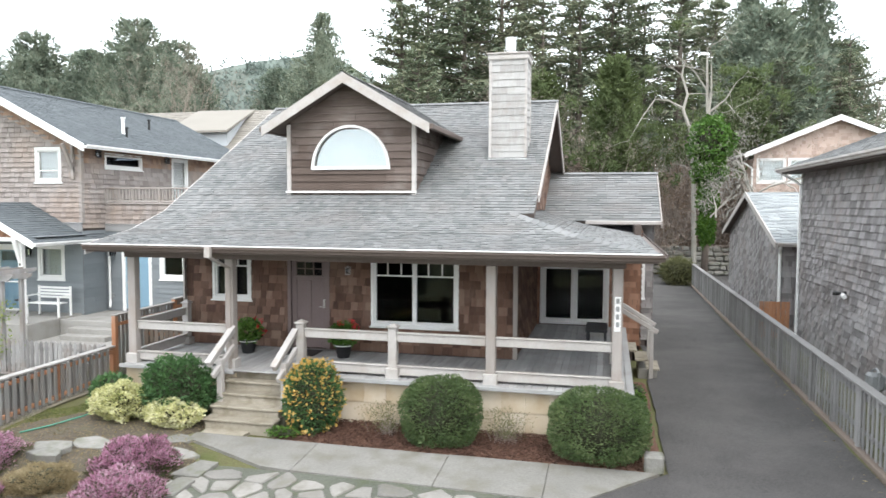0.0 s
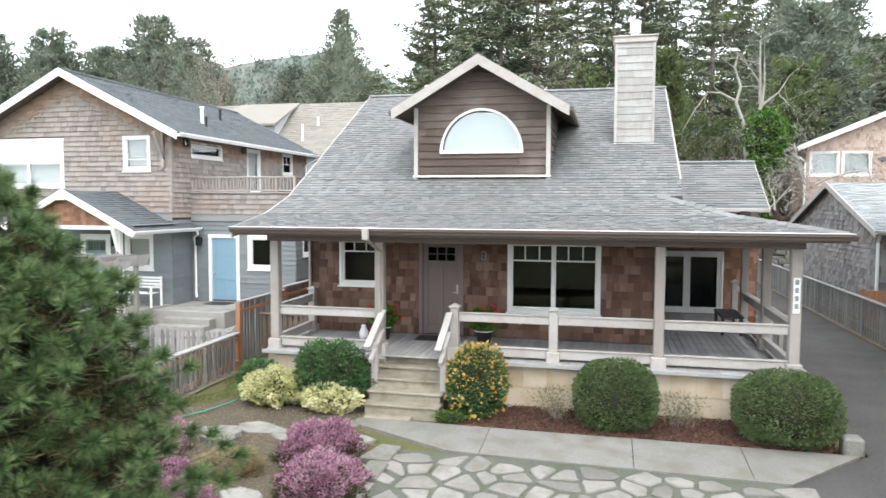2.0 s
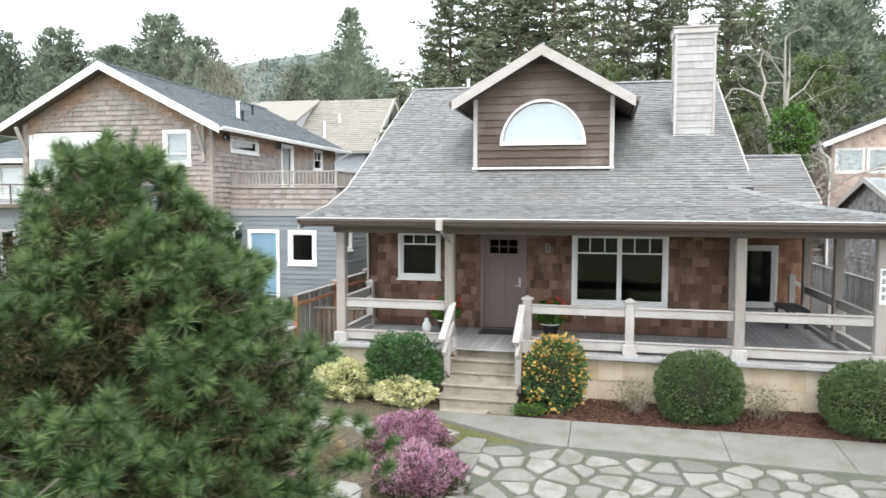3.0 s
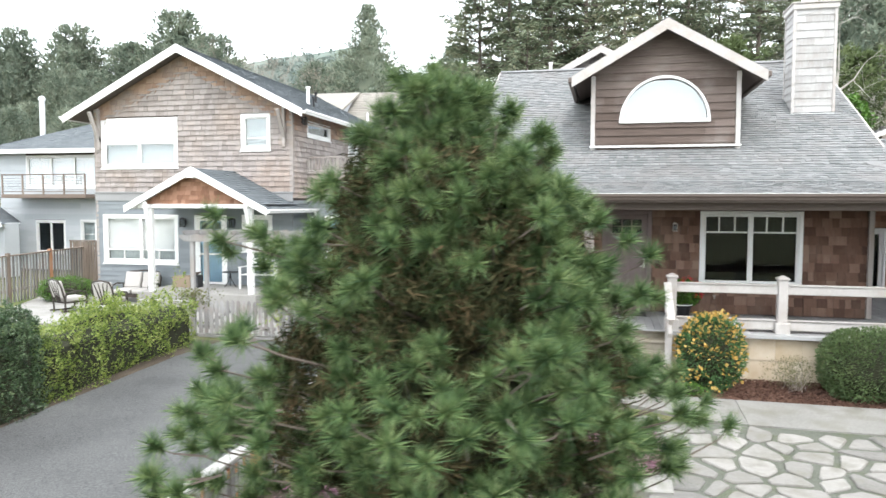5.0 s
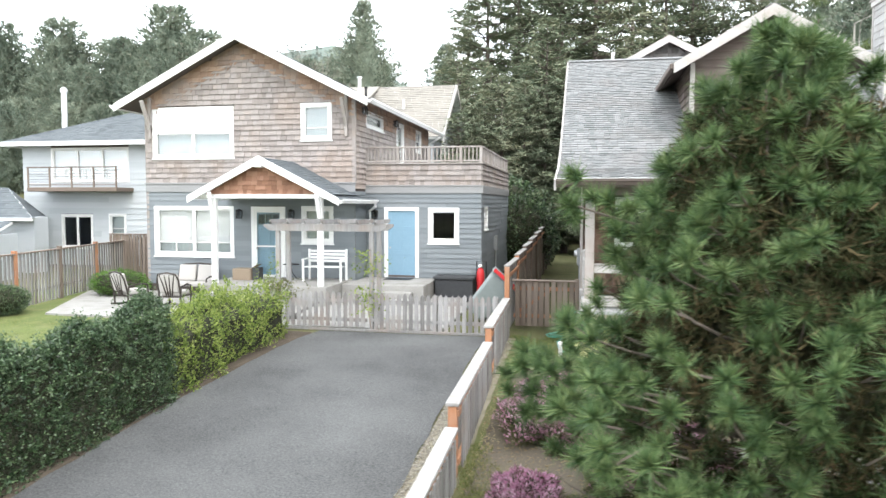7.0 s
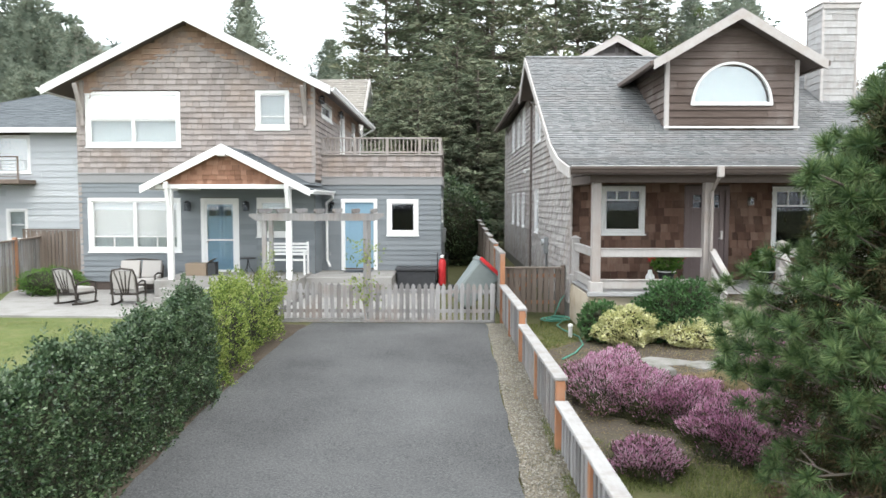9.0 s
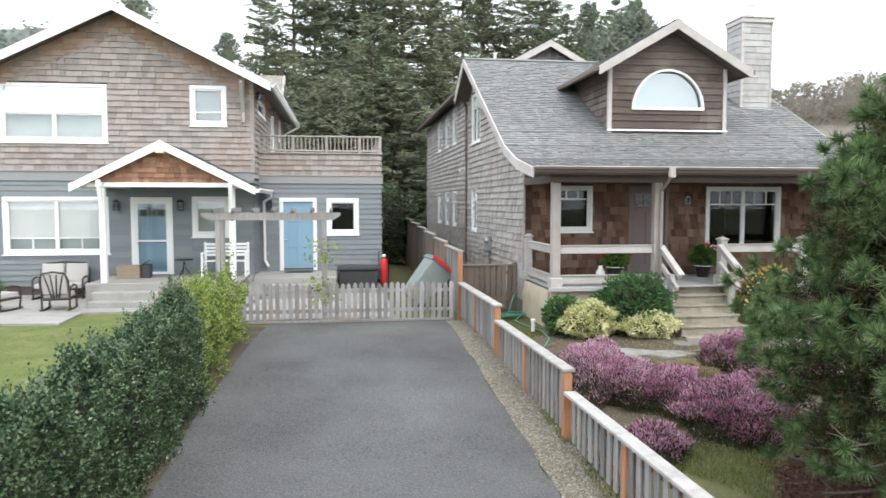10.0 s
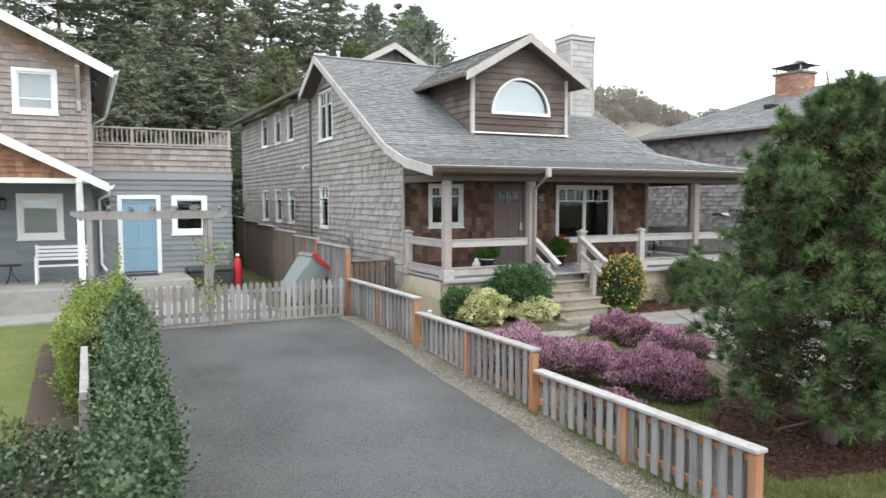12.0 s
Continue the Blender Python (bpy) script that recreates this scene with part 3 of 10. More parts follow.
def wall(name, house, plane, poly, holes, thick, material, label=""):
    """A wall with thickness; openings go through it."""
    cuts = sorted({p[0] for p in poly} | {p[0] for h in holes for p in h})
    g = Geo()
    turned = [(v, u) for u, v in poly]
    for a, b in zip(cuts, cuts[1:]):
        if b - a < 1e-3:
            continue
        mid = (a + b) / 2
        tops = [spans(turned, a + 1e-4), spans(turned, b - 1e-4)]
        if not tops[0] or not tops[1]:
            continue
        l0, t0 = tops[0][0][0], tops[0][-1][1]
        l1, t1 = tops[1][0][0], tops[1][-1][1]
        blocks = sorted((min(p[1] for p in h), max(p[1] for p in h)) for h in holes if min(p[0] for p in h) < mid < max(p[0] for p in h))
        lo_a, lo_b = l0, l1
        for h0, h1 in blocks:
            if h0 > max(lo_a, lo_b) + 1e-3:
                g.prism([plane.at(a, lo_a), plane.at(b, lo_b), plane.at(b, h0), plane.at(a, h0)], -plane.n * thick)
            lo_a = lo_b = h1
        g.prism([plane.at(a, lo_a), plane.at(b, lo_b), plane.at(b, t1), plane.at(a, t0)], -plane.n * thick)
    return part(name, g.weld(), material, house, label)


def frame_ring(u0, u1, v0, v1, w, z0, z1, m):
    """A mitred frame with softened front edges."""
    loops = [(0.0, z0), (0.0, z1 - 0.006), (0.006, z1), (w - 0.006, z1), (w, z1 - 0.006), (w, z0)]
    vs = [m @ Vector(q) for e, z in loops for q in ((u0 + e, v0 + e, z), (u1 - e, v0 + e, z), (u1 - e, v1 - e, z), (u0 + e, v1 - e, z))]
    n = len(loops)
    return Geo().add(vs, [(4 * k + i, 4 * k + (i + 1) % 4, 4 * ((k + 1) % n) + (i + 1) % 4, 4 * ((k + 1) % n) + i) for k in range(n) for i in range(4)])


def window(house, plane, u0, u1, v0, v1, trim, trim_mat, glass, lights=1, bars=(), blind=None, blind_from=0.0, sill=True, name="window", label="", depth=0.07, sash=0.05, blind_mat=None, lower=None):
    """Casing, sash, panes, glazing bars and perhaps a blind; the opening lies inside the casing."""
    m = plane.matrix(0, 0)
    w = part(name, frame_ring(u0, u1, v0, v1, trim, -0.03, 0.035, m), trim_mat, house, label)
    if sill:
        part("window_sill", Geo().box(u0 - 0.03, u1 + 0.03, v0 - 0.035, v0, -0.02, 0.07, 0.005, m), trim_mat, w)
    a, b, c, d = u0 + trim, u1 - trim, v0 + trim, v1 - trim
    each = (b - a) / lights
    for i in range(lights):
        p, q = a + i * each, a + (i + 1) * each
        part("sash", frame_ring(p, q, c, d, sash, -depth, 0.005, m), trim_mat, w)
        for kind, at, lo, hi in bars:
            if kind == "h":
                y = c + (d - c) * at
                part("glazing_bar", Geo().box(p + sash, q - sash, y - 0.016, y + 0.016, -depth + 0.01, 0.0, 0.003, m), trim_mat, w)
            else:
                x = p + (q - p) * at
                part("glazing_bar", Geo().box(x - 0.012, x + 0.012, c + (d - c) * lo + 0.017, d - sash if hi >= 1 else c + (d - c) * hi - 0.017, -depth + 0.01, -0.003, 0.003, m), trim_mat, w)
        pn = part("pane", Geo().box(p + sash, q - sash, c + sash, d - sash, -depth + 0.02, -depth + 0.026, 0.001, m), glass, w)
        pn.visible_shadow = False
        if blind:
            lo = c + (d - c) * blind_from
            bl = Geo()
            nsl = max(1, int((d - lo) / 0.05))
            hh = (d - lo) / nsl
            for k in range(nsl):
                z0 = lo + k * hh
                bl.add([m @ Vector(v) for v in ((p, z0, -depth - 0.06), (q, z0, -depth - 0.06), (q, z0 + hh * 1.02, -depth - 0.045), (p, z0 + hh * 1.02, -depth - 0.045))], [(0, 1, 2, 3)])
            part("blind", bl, blind_mat or BLIND, w)
            if lower:
                part("curtain", Geo().box(p, q, c, lo, -depth - 0.12, -depth - 0.1, 0.004, m), lower, w)
    return w


def slab(g, pts, thick=0.1):
    """A roof deck below the given upper surface."""
    p = [Vector(q) for q in pts]
    n = (p[1] - p[0]).cross(p[2] - p[0]).normalized()
    if n.z < 0:
        n = -n
    g.prism(p, -n * thick)


def roof_slope(parent, pts, course, wmin, wmax, t, material, near=0, focus=None, seed=1, holes3d=()):
    """Shingle courses on a roof surface; the first two points lie along the lower edge."""
    p = [Vector(q) for q in pts]
    u = (p[1] - p[0]).normalized()
    n = u.cross(p[2] - p[0]).normalized()
    if n.z < 0:
        u = -u
        n = -n
    v = n.cross(u)
    pl = Plane(p[0], u, v)
    poly = [((q - p[0]).dot(u), (q - p[0]).dot(v)) for q in p]
    holes = [[((Vector(q) - p[0]).dot(u), (Vector(q) - p[0]).dot(v)) for q in h] for h in holes3d]
    courses(parent, pl, poly, holes, course, wmin, wmax, t, material, "roof_shingle", near, focus, seed)


def post(name, parent, x, y, z0, z1, w, material, cap=None, plinth=None, label=""):
    g = Geo().box(x - w / 2, x + w / 2, y - w / 2, y + w / 2, z0, z1, 0.012)
    ob = part(name, g, material, parent, label)
    if cap:
        c = Geo().box(x - w / 2 - 0.025, x + w / 2 + 0.025, y - w / 2 - 0.025, y + w / 2 + 0.025, z1, z1 + 0.035, 0.008)
        k = w / 2 + 0.01
        c.add([(x - k, y - k, z1 + 0.035), (x + k, y - k, z1 + 0.035), (x + k, y + k, z1 + 0.035), (x - k, y + k, z1 + 0.035), (x, y, z1 + 0.09)], [(0, 1, 4), (1, 2, 4), (2, 3, 4), (3, 0, 4)])
        part("cap", c, cap, ob)
    if plinth:
        k = w / 2 + 0.045
        part("plinth", Geo().box(x - k, x + k, y - k, y + k, z0 - 0.02, z0 + 0.2, 0.015), plinth, ob)
    return ob


def height(x, y):
    """The ground: level at the houses, falling to the street, rising into the wooded hill behind."""
    z = -0.06 * min(max(0.0, 12.5 - y), 13.5)
    if y > 46:
        k = min(1.0, max(0.0, (34.0 - x) / 22.0))
        z += k * (0.2 * (min(y, 90) - 46))
    return z

# ---- ground and paving ----
def sheet(x0, x1, y0, y1, step, lift=0.0, rough=0.0, edge=0.0, seed=3):
    nx, ny = max(1, round((x1 - x0) / step)), max(1, round((y1 - y0) / step))
    rnd = random.Random(seed)
    v, f = [], []
    for j in range(ny + 1):
        for i in range(nx + 1):
            x, y = x0 + (x1 - x0) * i / nx, y0 + (y1 - y0) * j / ny
            if edge and i in (0, nx):
                x += rnd.uniform(-edge, edge)
            z = height(x, y) + lift + (noise.noise((x * 1.7, y * 1.7, 0)) * rough if rough else 0)
            v.append((x, y, z))
    for j in range(ny):
        for i in range(nx):
            a = j * (nx + 1) + i
            f.append((a, a + 1, a + nx + 2, a + nx + 1))
    return v, f


def ground_sheet():
    xs = [-600, -300, -150, -90] + [-60 + 2 * i for i in range(48)] + [60, 90, 150, 300, 600]
    ys = [-300, -120, -60, -30, -15] + [-8 + 1.0 * i for i in range(56)] + [50, 54, 58, 64, 72, 84, 100, 150, 300, 700]
    v = [(x, y, height(x, y) - 0.03 + (noise.noise((x * 0.4, y * 0.4, 0)) * 0.03 if -30 < x < 40 and y < 48 else noise.noise((x * 0.05, y * 0.05, 3)) * (1.2 if y > 46 else 0.0))) for y in ys for x in xs]
    n = len(xs)
    f = [(j * n + i, j * n + i + 1, (j + 1) * n + i + 1, (j + 1) * n + i) for j in range(len(ys) - 1) for i in range(n - 1)]
    g = Geo().add(v, f)
    return solo("ground", g, GRASS_SOIL, "rough mossy grass and bare soil", "ground", kind="structure", smooth=True)


ground = ground_sheet()


def paving(name, pts, material, label, lift, thick=0.08, category="pavement"):
    g = Geo().prism([(x, y, height(x, y) + lift) for x, y in pts], (0, 0, -thick))
    return solo(name, g, material, label, category, kind="structure")


v, f = sheet(-16.2, -11.9, -10, 14.25, 0.5, 0.012, 0.006, 0.03)
v = [(x + max(0.0, y - 9.0) * 0.075 if x < -16.1 else x, y, z) for x, y, z in v]
solo("driveway_left", Geo().add(v, f), ASPHALT, "dark grey asphalt driveway", "driveway", kind="structure", smooth=True)
v, f = sheet(0.98, 4.15, -10, 45, 0.5, 0.012, 0.008, 0.03, 5)
g = Geo().add(v, f)
v, f = sheet(-0.42, 0.98, -10, 10.3, 0.5, 0.012, 0.004, 0.02, 6)
g.add(v, f)
g.add([(-0.42, 10.3, height(0, 10.3) + 0.012), (0.98, 10.3, height(0, 10.3) + 0.012), (0.98, 11.6, height(0, 11.6) + 0.014)], [(0, 1, 2)])
solo("driveway_right", g, ASPHALT_OLD, "worn grey asphalt driveway with pale patches", "driveway", kind="structure", smooth=True)
v, f = sheet(4.15, 12, 30, 46, 1.0, 0.008, 0.01)
solo("driveway_rear", Geo().add(v, f), ASPHALT_OLD, "worn grey asphalt parking area", "driveway", kind="structure", smooth=True)

# lawn, patio and beds on the neighbour's side
v, f = sheet(-30, -17.6, -6, 19.8, 0.6, 0.004, 0.02)
lawn = solo("lawn", Geo().add(v, f), LAWN, "mown yellowish green lawn", "lawn", kind="structure", smooth=True)
paving("patio", [(-23.7, 14.95), (-20.36, 14.78), (-20.42, 16.28), (-17.5, 16.25), (-17.4, 14.55), (-13.0, 14.6), (-13.0, 21.0), (-25.9, 21.0), (-25.8, 19.3), (-24.6, 16.8)], CONCRETE_PALE, "pale concrete patio", 0.05, 0.12)

# concrete walk in four slabs
walk_pts = [(-7.45, -5.0), (-5.0, -2.6), (-2.6, -0.9), (-0.9, 0.86)]
walk_way = thing("front_walk", (-3, 11, 0), "grey concrete front walk with joints", "walkway", kind="structure")
for a, b in walk_pts:
    near = [max(a, -6.4) if a < -6 else a, b]
    y0a, y0b = (10.55, 10.5) if a > -6 else (10.75, 10.5)
    if b > 0.5:
        pts = [(a, 10.32), (-0.42, 10.3), (b, 11.56), (a, 11.58)]
    elif a < -7:
        pts = [(-7.45, 11.35), (-5.55, 10.5), (b, 10.45), (b, 11.6), (-7.45, 11.62)]
    else:
        pts = [(a, 10.45 if a < -3 else 10.38), (b, 10.38 if b < -2 else 10.32), (b, 11.58), (a, 11.6)]
    k = 0.006
    cx, cy = sum(p[0] for p in pts) / len(pts), sum(p[1] for p in pts) / len(pts)
    part("slab", Geo().prism([(x + (k if x < cx else -k), y, height(x, y) + 0.03) for x, y in pts], (0, 0, -0.1)), CONCRETE, walk_way)


# flagstones: irregular cells with wide mossy joints
def clip_cell(poly, px, py, nx, ny):
    out = []
    for i in range(len(poly)):
        a, b = poly[i], poly[(i + 1) % len(poly)]
        da = (a[0] - px) * nx + (a[1] - py) * ny
        db = (b[0] - px) * nx + (b[1] - py) * ny
        if da <= 0:
            out.append(a)
        if (da < 0 < db) or (db < 0 < da):
            t = da / (da - db)
            out.append((a[0] + (b[0] - a[0]) * t, a[1] + (b[1] - a[1]) * t))
    return out


def stones_in(x0, x1, y0, y1, step, seed, joint, keep):
    rnd = random.Random(seed)
    pts = []
    nx, ny = int((x1 - x0) / step), int((y1 - y0) / (step * 0.72))
    for j in range(ny):
        for i in range(nx):
            pts.append((x0 + (i + 0.5 + rnd.uniform(-0.49, 0.49) + 0.5 * (j % 2)) * step, y0 + (j + 0.5 + rnd.uniform(-0.4, 0.4)) * step * 0.72))
    out = []
    for i, p in enumerate(pts):
        if not keep(*p):
            continue
        cell = [(p[0] - step, p[1] - step), (p[0] + step, p[1] - step), (p[0] + step, p[1] + step), (p[0] - step, p[1] + step)]
        for j, q in enumerate(pts):
            if i == j or abs(q[0] - p[0]) > 2 * step or abs(q[1] - p[1]) > 2 * step:
                continue
            dx, dy = q[0] - p[0], q[1] - p[1]
            d = math.hypot(dx, dy)
            dx, dy = dx / d, dy / d
            k = d / 2 - joint * rnd.uniform(0.5, 1.5)
            cell = clip_cell(cell, p[0] + dx * k, p[1] + dy * k, dx, dy)
            if len(cell) < 3:
                break
        if len(cell) >= 3:
            r = []
            for k in range(len(cell)):
                a, b, c = cell[k - 1], cell[k], cell[(k + 1) % len(cell)]
                for o, w in ((a, 0.13), (c, 0.13)):
                    r.append((b[0] + (o[0] - b[0]) * w + rnd.uniform(-0.015, 0.015), b[1] + (o[1] - b[1]) * w + rnd.uniform(-0.015, 0.015)))
            out.append(r)
    return out


def stone_mesh(cell, lift, rnd):
    cx, cy = sum(p[0] for p in cell) / len(cell), sum(p[1] for p in cell) / len(cell)
    n = len(cell)
    v = [(x, y, height(x, y) - 0.06) for x, y in cell]
    v += [(x, y, height(x, y) + lift - 0.012 + rnd.uniform(-0.004, 0.004)) for x, y in cell]
    v += [(cx + (x - cx) * 0.93, cy + (y - cy) * 0.93, height(x, y) + lift + rnd.uniform(-0.004, 0.006)) for x, y in cell]
    f = [(i, (i + 1) % n, (i + 1) % n + n, i + n) for i in range(n)]
    f += [(i + n, (i + 1) % n + n, (i + 1) % n + 2 * n, i + 2 * n) for i in range(n)]
    f.append(tuple(range(2 * n, 3 * n)))
    return Geo().add(v, f)


flag = thing("flagstone_path", (-3.5, 8, -0.2), "irregular pale flagstones with wide mossy joints", "paving", kind="structure")
v, f = sheet(-6.35, -0.42, 3.0, 10.42, 0.35, 0.006, 0.01)
part("joint_bed", Geo().add(v, f), FLAG_JOINT, flag, smooth=True)
rnd = random.Random(11)
for cell in stones_in(-6.5, -0.2, 3.0, 10.6, 0.5, 8, 0.04, lambda x, y: -6.3 < x < -0.6 and 3.1 < y < 10.22):
    part("flagstone", stone_mesh(cell, 0.035, rnd), FLAGSTONE, flag)
# edging stones along the garden side of the path
for k in range(9):
    y = 4.4 + k * 0.68
    c = [(-6.72 + 0.1 * math.sin(k * 2.1), y), (-6.3, y + 0.03), (-6.28, y + 0.58), (-6.66 + 0.08 * math.cos(k * 1.7), y + 0.6)]
    part("edging_stone", stone_mesh(c, 0.07, rnd), STONE, flag, "large grey edging stone")

# flat stones by the shrub bed and loose boulders
for k, (x, y, w, d, hgt) in enumerate(((-9.5, 10.35, 0.85, 0.5, 0.12), (-9.0, 10.75, 0.95, 0.55, 0.05), (-8.25, 10.55, 0.95, 0.5, 0.05), (-7.25, 10.65, 0.8, 0.45, 0.04), (-7.9, 8.2, 0.8, 0.5, 0.12), (-9.3, 10.0, 0.7, 0.35, 0.16), (-7.6, 11.3, 0.7, 0.4, 0.03))):
    n = 7
    tw = rnd.uniform(-0.3, 0.3)
    cell = [(x + w / 2 * math.cos(6.283 * i / n + tw) * rnd.uniform(0.72, 1.2), y + d / 2 * math.sin(6.283 * i / n + tw) * rnd.uniform(0.72, 1.2)) for i in range(n)]
    solo("garden_stone", stone_mesh(cell, hgt, rnd), STONE, "flat grey garden stone in the soil", "stone", "garden stones")

# mulch beds
def bed(name, pts, lift, label, material):
    g = Geo()
    x0, x1 = min(p[0] for p in pts), max(p[0] for p in pts)
    y0, y1 = min(p[1] for p in pts), max(p[1] for p in pts)
    nx, ny = int((x1 - x0) / 0.14) + 1, int((y1 - y0) / 0.14) + 1
    inside = lambda x, y: any(a <= x <= b for a, b in spans(pts, y))
    v, f, idx = [], [], {}
    for j in range(ny):
        for i in range(nx):
            x, y = x0 + i * 0.14, y0 + j * 0.14
            if inside(x + 0.07, y + 0.07):
                q = []
                for a, b in ((0, 0), (1, 0), (1, 1), (0, 1)):
                    key = (i + a, j + b)
                    if key not in idx:
                        idx[key] = len(v)
                        xx, yy = x0 + (i + a) * 0.14, y0 + (j + b) * 0.14
                        v.append((xx, yy, height(xx, yy) + lift + 0.022 * noise.noise((xx * 4, yy * 4, 1)) + 0.02 * noise.noise((xx * 11, yy * 11, 2))))
                    q.append(idx[key])
                f.append(tuple(q))
    count = {}
    for q in f:
        for i in q:
            count[i] = count.get(i, 0) + 1
    v = [(x, y, z if count[i] == 4 else z - lift - 0.07) for i, (x, y, z) in enumerate(v)]
    g.add(v, f)
    return solo(name, g, material, label, "flower bed", kind="structure", smooth=True)


bed("mulch_bed", [(-5.9, 11.62), (0.62, 11.6), (0.62, 12.85), (-5.9, 12.85)], 0.03, "red-brown bark mulch bed", MULCH)
bed("mulch_bed", [(0.4, 12.85), (0.9, 12.0), (0.9, 17.5), (0.4, 17.5)], 0.03, "narrow planted mulch strip beside the porch", MULCH)
PINE_BED = [(-10.0, 4.0), (-8.5, 3.65), (-5.2, 3.0), (-6.4, 6.2), (-8.3, 6.5), (-9.3, 5.7), (-9.85, 4.9)]
bed("mulch_bed", PINE_BED, 0.02, "red-brown bark mulch under the pine", MULCH)
bed("soil_bed", [(-11.2, 6.6), (-6.7, 6.3), (-6.7, 10.6), (-7.5, 11.5), (-7.3, 12.8), (-9.8, 12.8), (-11.2, 11.4)], 0.02, "garden bed of soil and dry stalks", surface("garden_soil", [(0.02, 0.016, 0.011), (0.07, 0.057, 0.042), (0.115, 0.096, 0.072), (0.19, 0.165, 0.13)], 0.95, 40, vary=0.0, big=1.1, bump=0.9, stain=(0.11, 0.1, 0.06)))
bed("soil_bed", [(-17.9, 3.5), (-16.1, 3.5), (-16.12, 9.2), (-15.78, 14.2), (-17.9, 14.2)], 0.015, "dark leafy soil under the hedge", surface("leaf_litter", [(0.03, 0.024, 0.016), (0.07, 0.055, 0.04), (0.13, 0.105, 0.075)], 0.95, 45, vary=0.0, big=1.5, bump=0.9))


def scatter_pebbles(x0, x1, y0, y1, n, seed, r0, r1):
    rs = np.random.RandomState(seed)
    oct_v = np.array([(1, 0, 0), (-1, 0, 0), (0, 1, 0), (0, -1, 0), (0, 0, 1), (0, 0, -1)], float)
    oct_f = np.array([(0, 2, 4), (2, 1, 4), (1, 3, 4), (3, 0, 4), (2, 0, 5), (1, 2, 5), (3, 1, 5), (0, 3, 5)])
    px, py = rs.uniform(x0, x1, n), rs.uniform(y0, y1, n)
    r = rs.uniform(r0, r1, n)
    a = rs.uniform(0, 6.283, n)
    sx, sy, sz = r * rs.uniform(0.8, 1.4, n), r * rs.uniform(0.7, 1.1, n), r * rs.uniform(0.4, 0.7, n)
    v = oct_v[None] * np.stack([sx, sy, sz], 1)[:, None, :]
    c, s = np.cos(a)[:, None], np.sin(a)[:, None]
    x = v[:, :, 0] * c - v[:, :, 1] * s + px[:, None]
    y = v[:, :, 0] * s + v[:, :, 1] * c + py[:, None]
    hz = np.array([height(p, q) for p, q in zip(px, py)])[:, None]
    z = v[:, :, 2] + hz + 0.005
    f = oct_f[None] + (np.arange(n) * 6)[:, None, None]
    return arrays("pebbles", np.stack([x, y, z], 2).reshape(-1, 3), f.reshape(-1, 3), PEBBLE)


v, f = sheet(-11.89, -11.25, 2.4, 14.3, 0.2, -0.004, 0.005, 0.012, 8)
solo("gravel_bed", Geo().add(v, f), surface("gritty_straw_soil", [(0.09, 0.08, 0.058), (0.19, 0.168, 0.125), (0.28, 0.25, 0.19), (0.36, 0.33, 0.27)], 0.95, 60, vary=0.0, big=1.4, bump=0.9, stain=(0.13, 0.125, 0.07), stain_amount=0.6), "pale gritty soil along the fence", "ground", kind="structure", smooth=True)
tagged(new("gravel_strip", scatter_pebbles(-11.9, -11.34, 2.5, 14.2, 11000, 4, 0.008, 0.02)), "strip of tan and grey gravel along the fence", "gravel", kind="stuff")
tagged(new("loose_bark", scatter_pebbles(-5.9, 0.6, 11.66, 12.8, 2600, 5, 0.014, 0.042)), "loose chunks of red bark", "mulch", kind="stuff").data.materials[0] = MULCH
tagged(new("loose_bark", scatter_pebbles(-9.3, -6.4, 4.0, 6.1, 3000, 6, 0.012, 0.04)), "loose chunks of red bark under the pine", "mulch", kind="stuff").data.materials[0] = MULCH

# ---- main house ----
FX0, FX1, FY = -9.87, -1.97, 15.1
RIDGE_Y, RIDGE_Z = 20.9, 7.22
PROFILE = [(12.35, 3.40), (13.8, 3.66), (15.0, 4.05), (15.75, 4.45), (RIDGE_Y, RIDGE_Z)]
house = thing("shingled_cottage", (-5, 18, 0), "brown cedar-shingled cottage with grey roof, dormer and wide front porch", "house")


def roof_z(y):
    for (a, b), (c, d) in zip(PROFILE, PROFILE[1:]):
        if y <= c:
            return b + (d - b) * (y - a) / (c - a)
    return RIDGE_Z - 0.537 * (y - RIDGE_Y)


# front wall behind the porch
W_SMALL = (-9.16, -8.15, 1.98, 3.10)
W_BIG = (-5.2, -3.18, 1.50, 3.09)
DOOR = (-7.23, -6.19, 0.92, 3.10)
fp = front(FY)
holes = [rect(W_SMALL[0] + 0.06, W_SMALL[1] - 0.06, W_SMALL[2] + 0.06, W_SMALL[3] - 0.06), rect(W_BIG[0] + 0.06, W_BIG[1] - 0.06, W_BIG[2] + 0.06, W_BIG[3] - 0.06), rect(DOOR[0] + 0.06, DOOR[1] - 0.06, DOOR[2], DOOR[3] - 0.06)]
front_wall = wall("front_wall", house, fp, rect(FX0, FX1, 0.6, 3.95), holes, 0.18, SOFFIT)
courses(front_wall, fp, rect(FX0, FX1, 0.92, 3.75), [rect(*W_SMALL), rect(*W_BIG), rect(*DOOR)], 0.185, 0.1, 0.26, 0.04, CEDAR_DARK, "wall_shingle", 320, (-5, 12, 2), 2, 0.006)
MID_BARS = (("h", 0.74, 0, 0), ("v", 1 / 3, 0.74, 1), ("v", 2 / 3, 0.74, 1))
window(house, fp, *W_SMALL, 0.07, WHITE, GLASS_DARK, 1, MID_BARS, label="small white-framed porch window")
window(house, fp, *W_BIG, 0.07, WHITE, GLASS_DARK, 2, MID_BARS, label="wide white-framed double window")

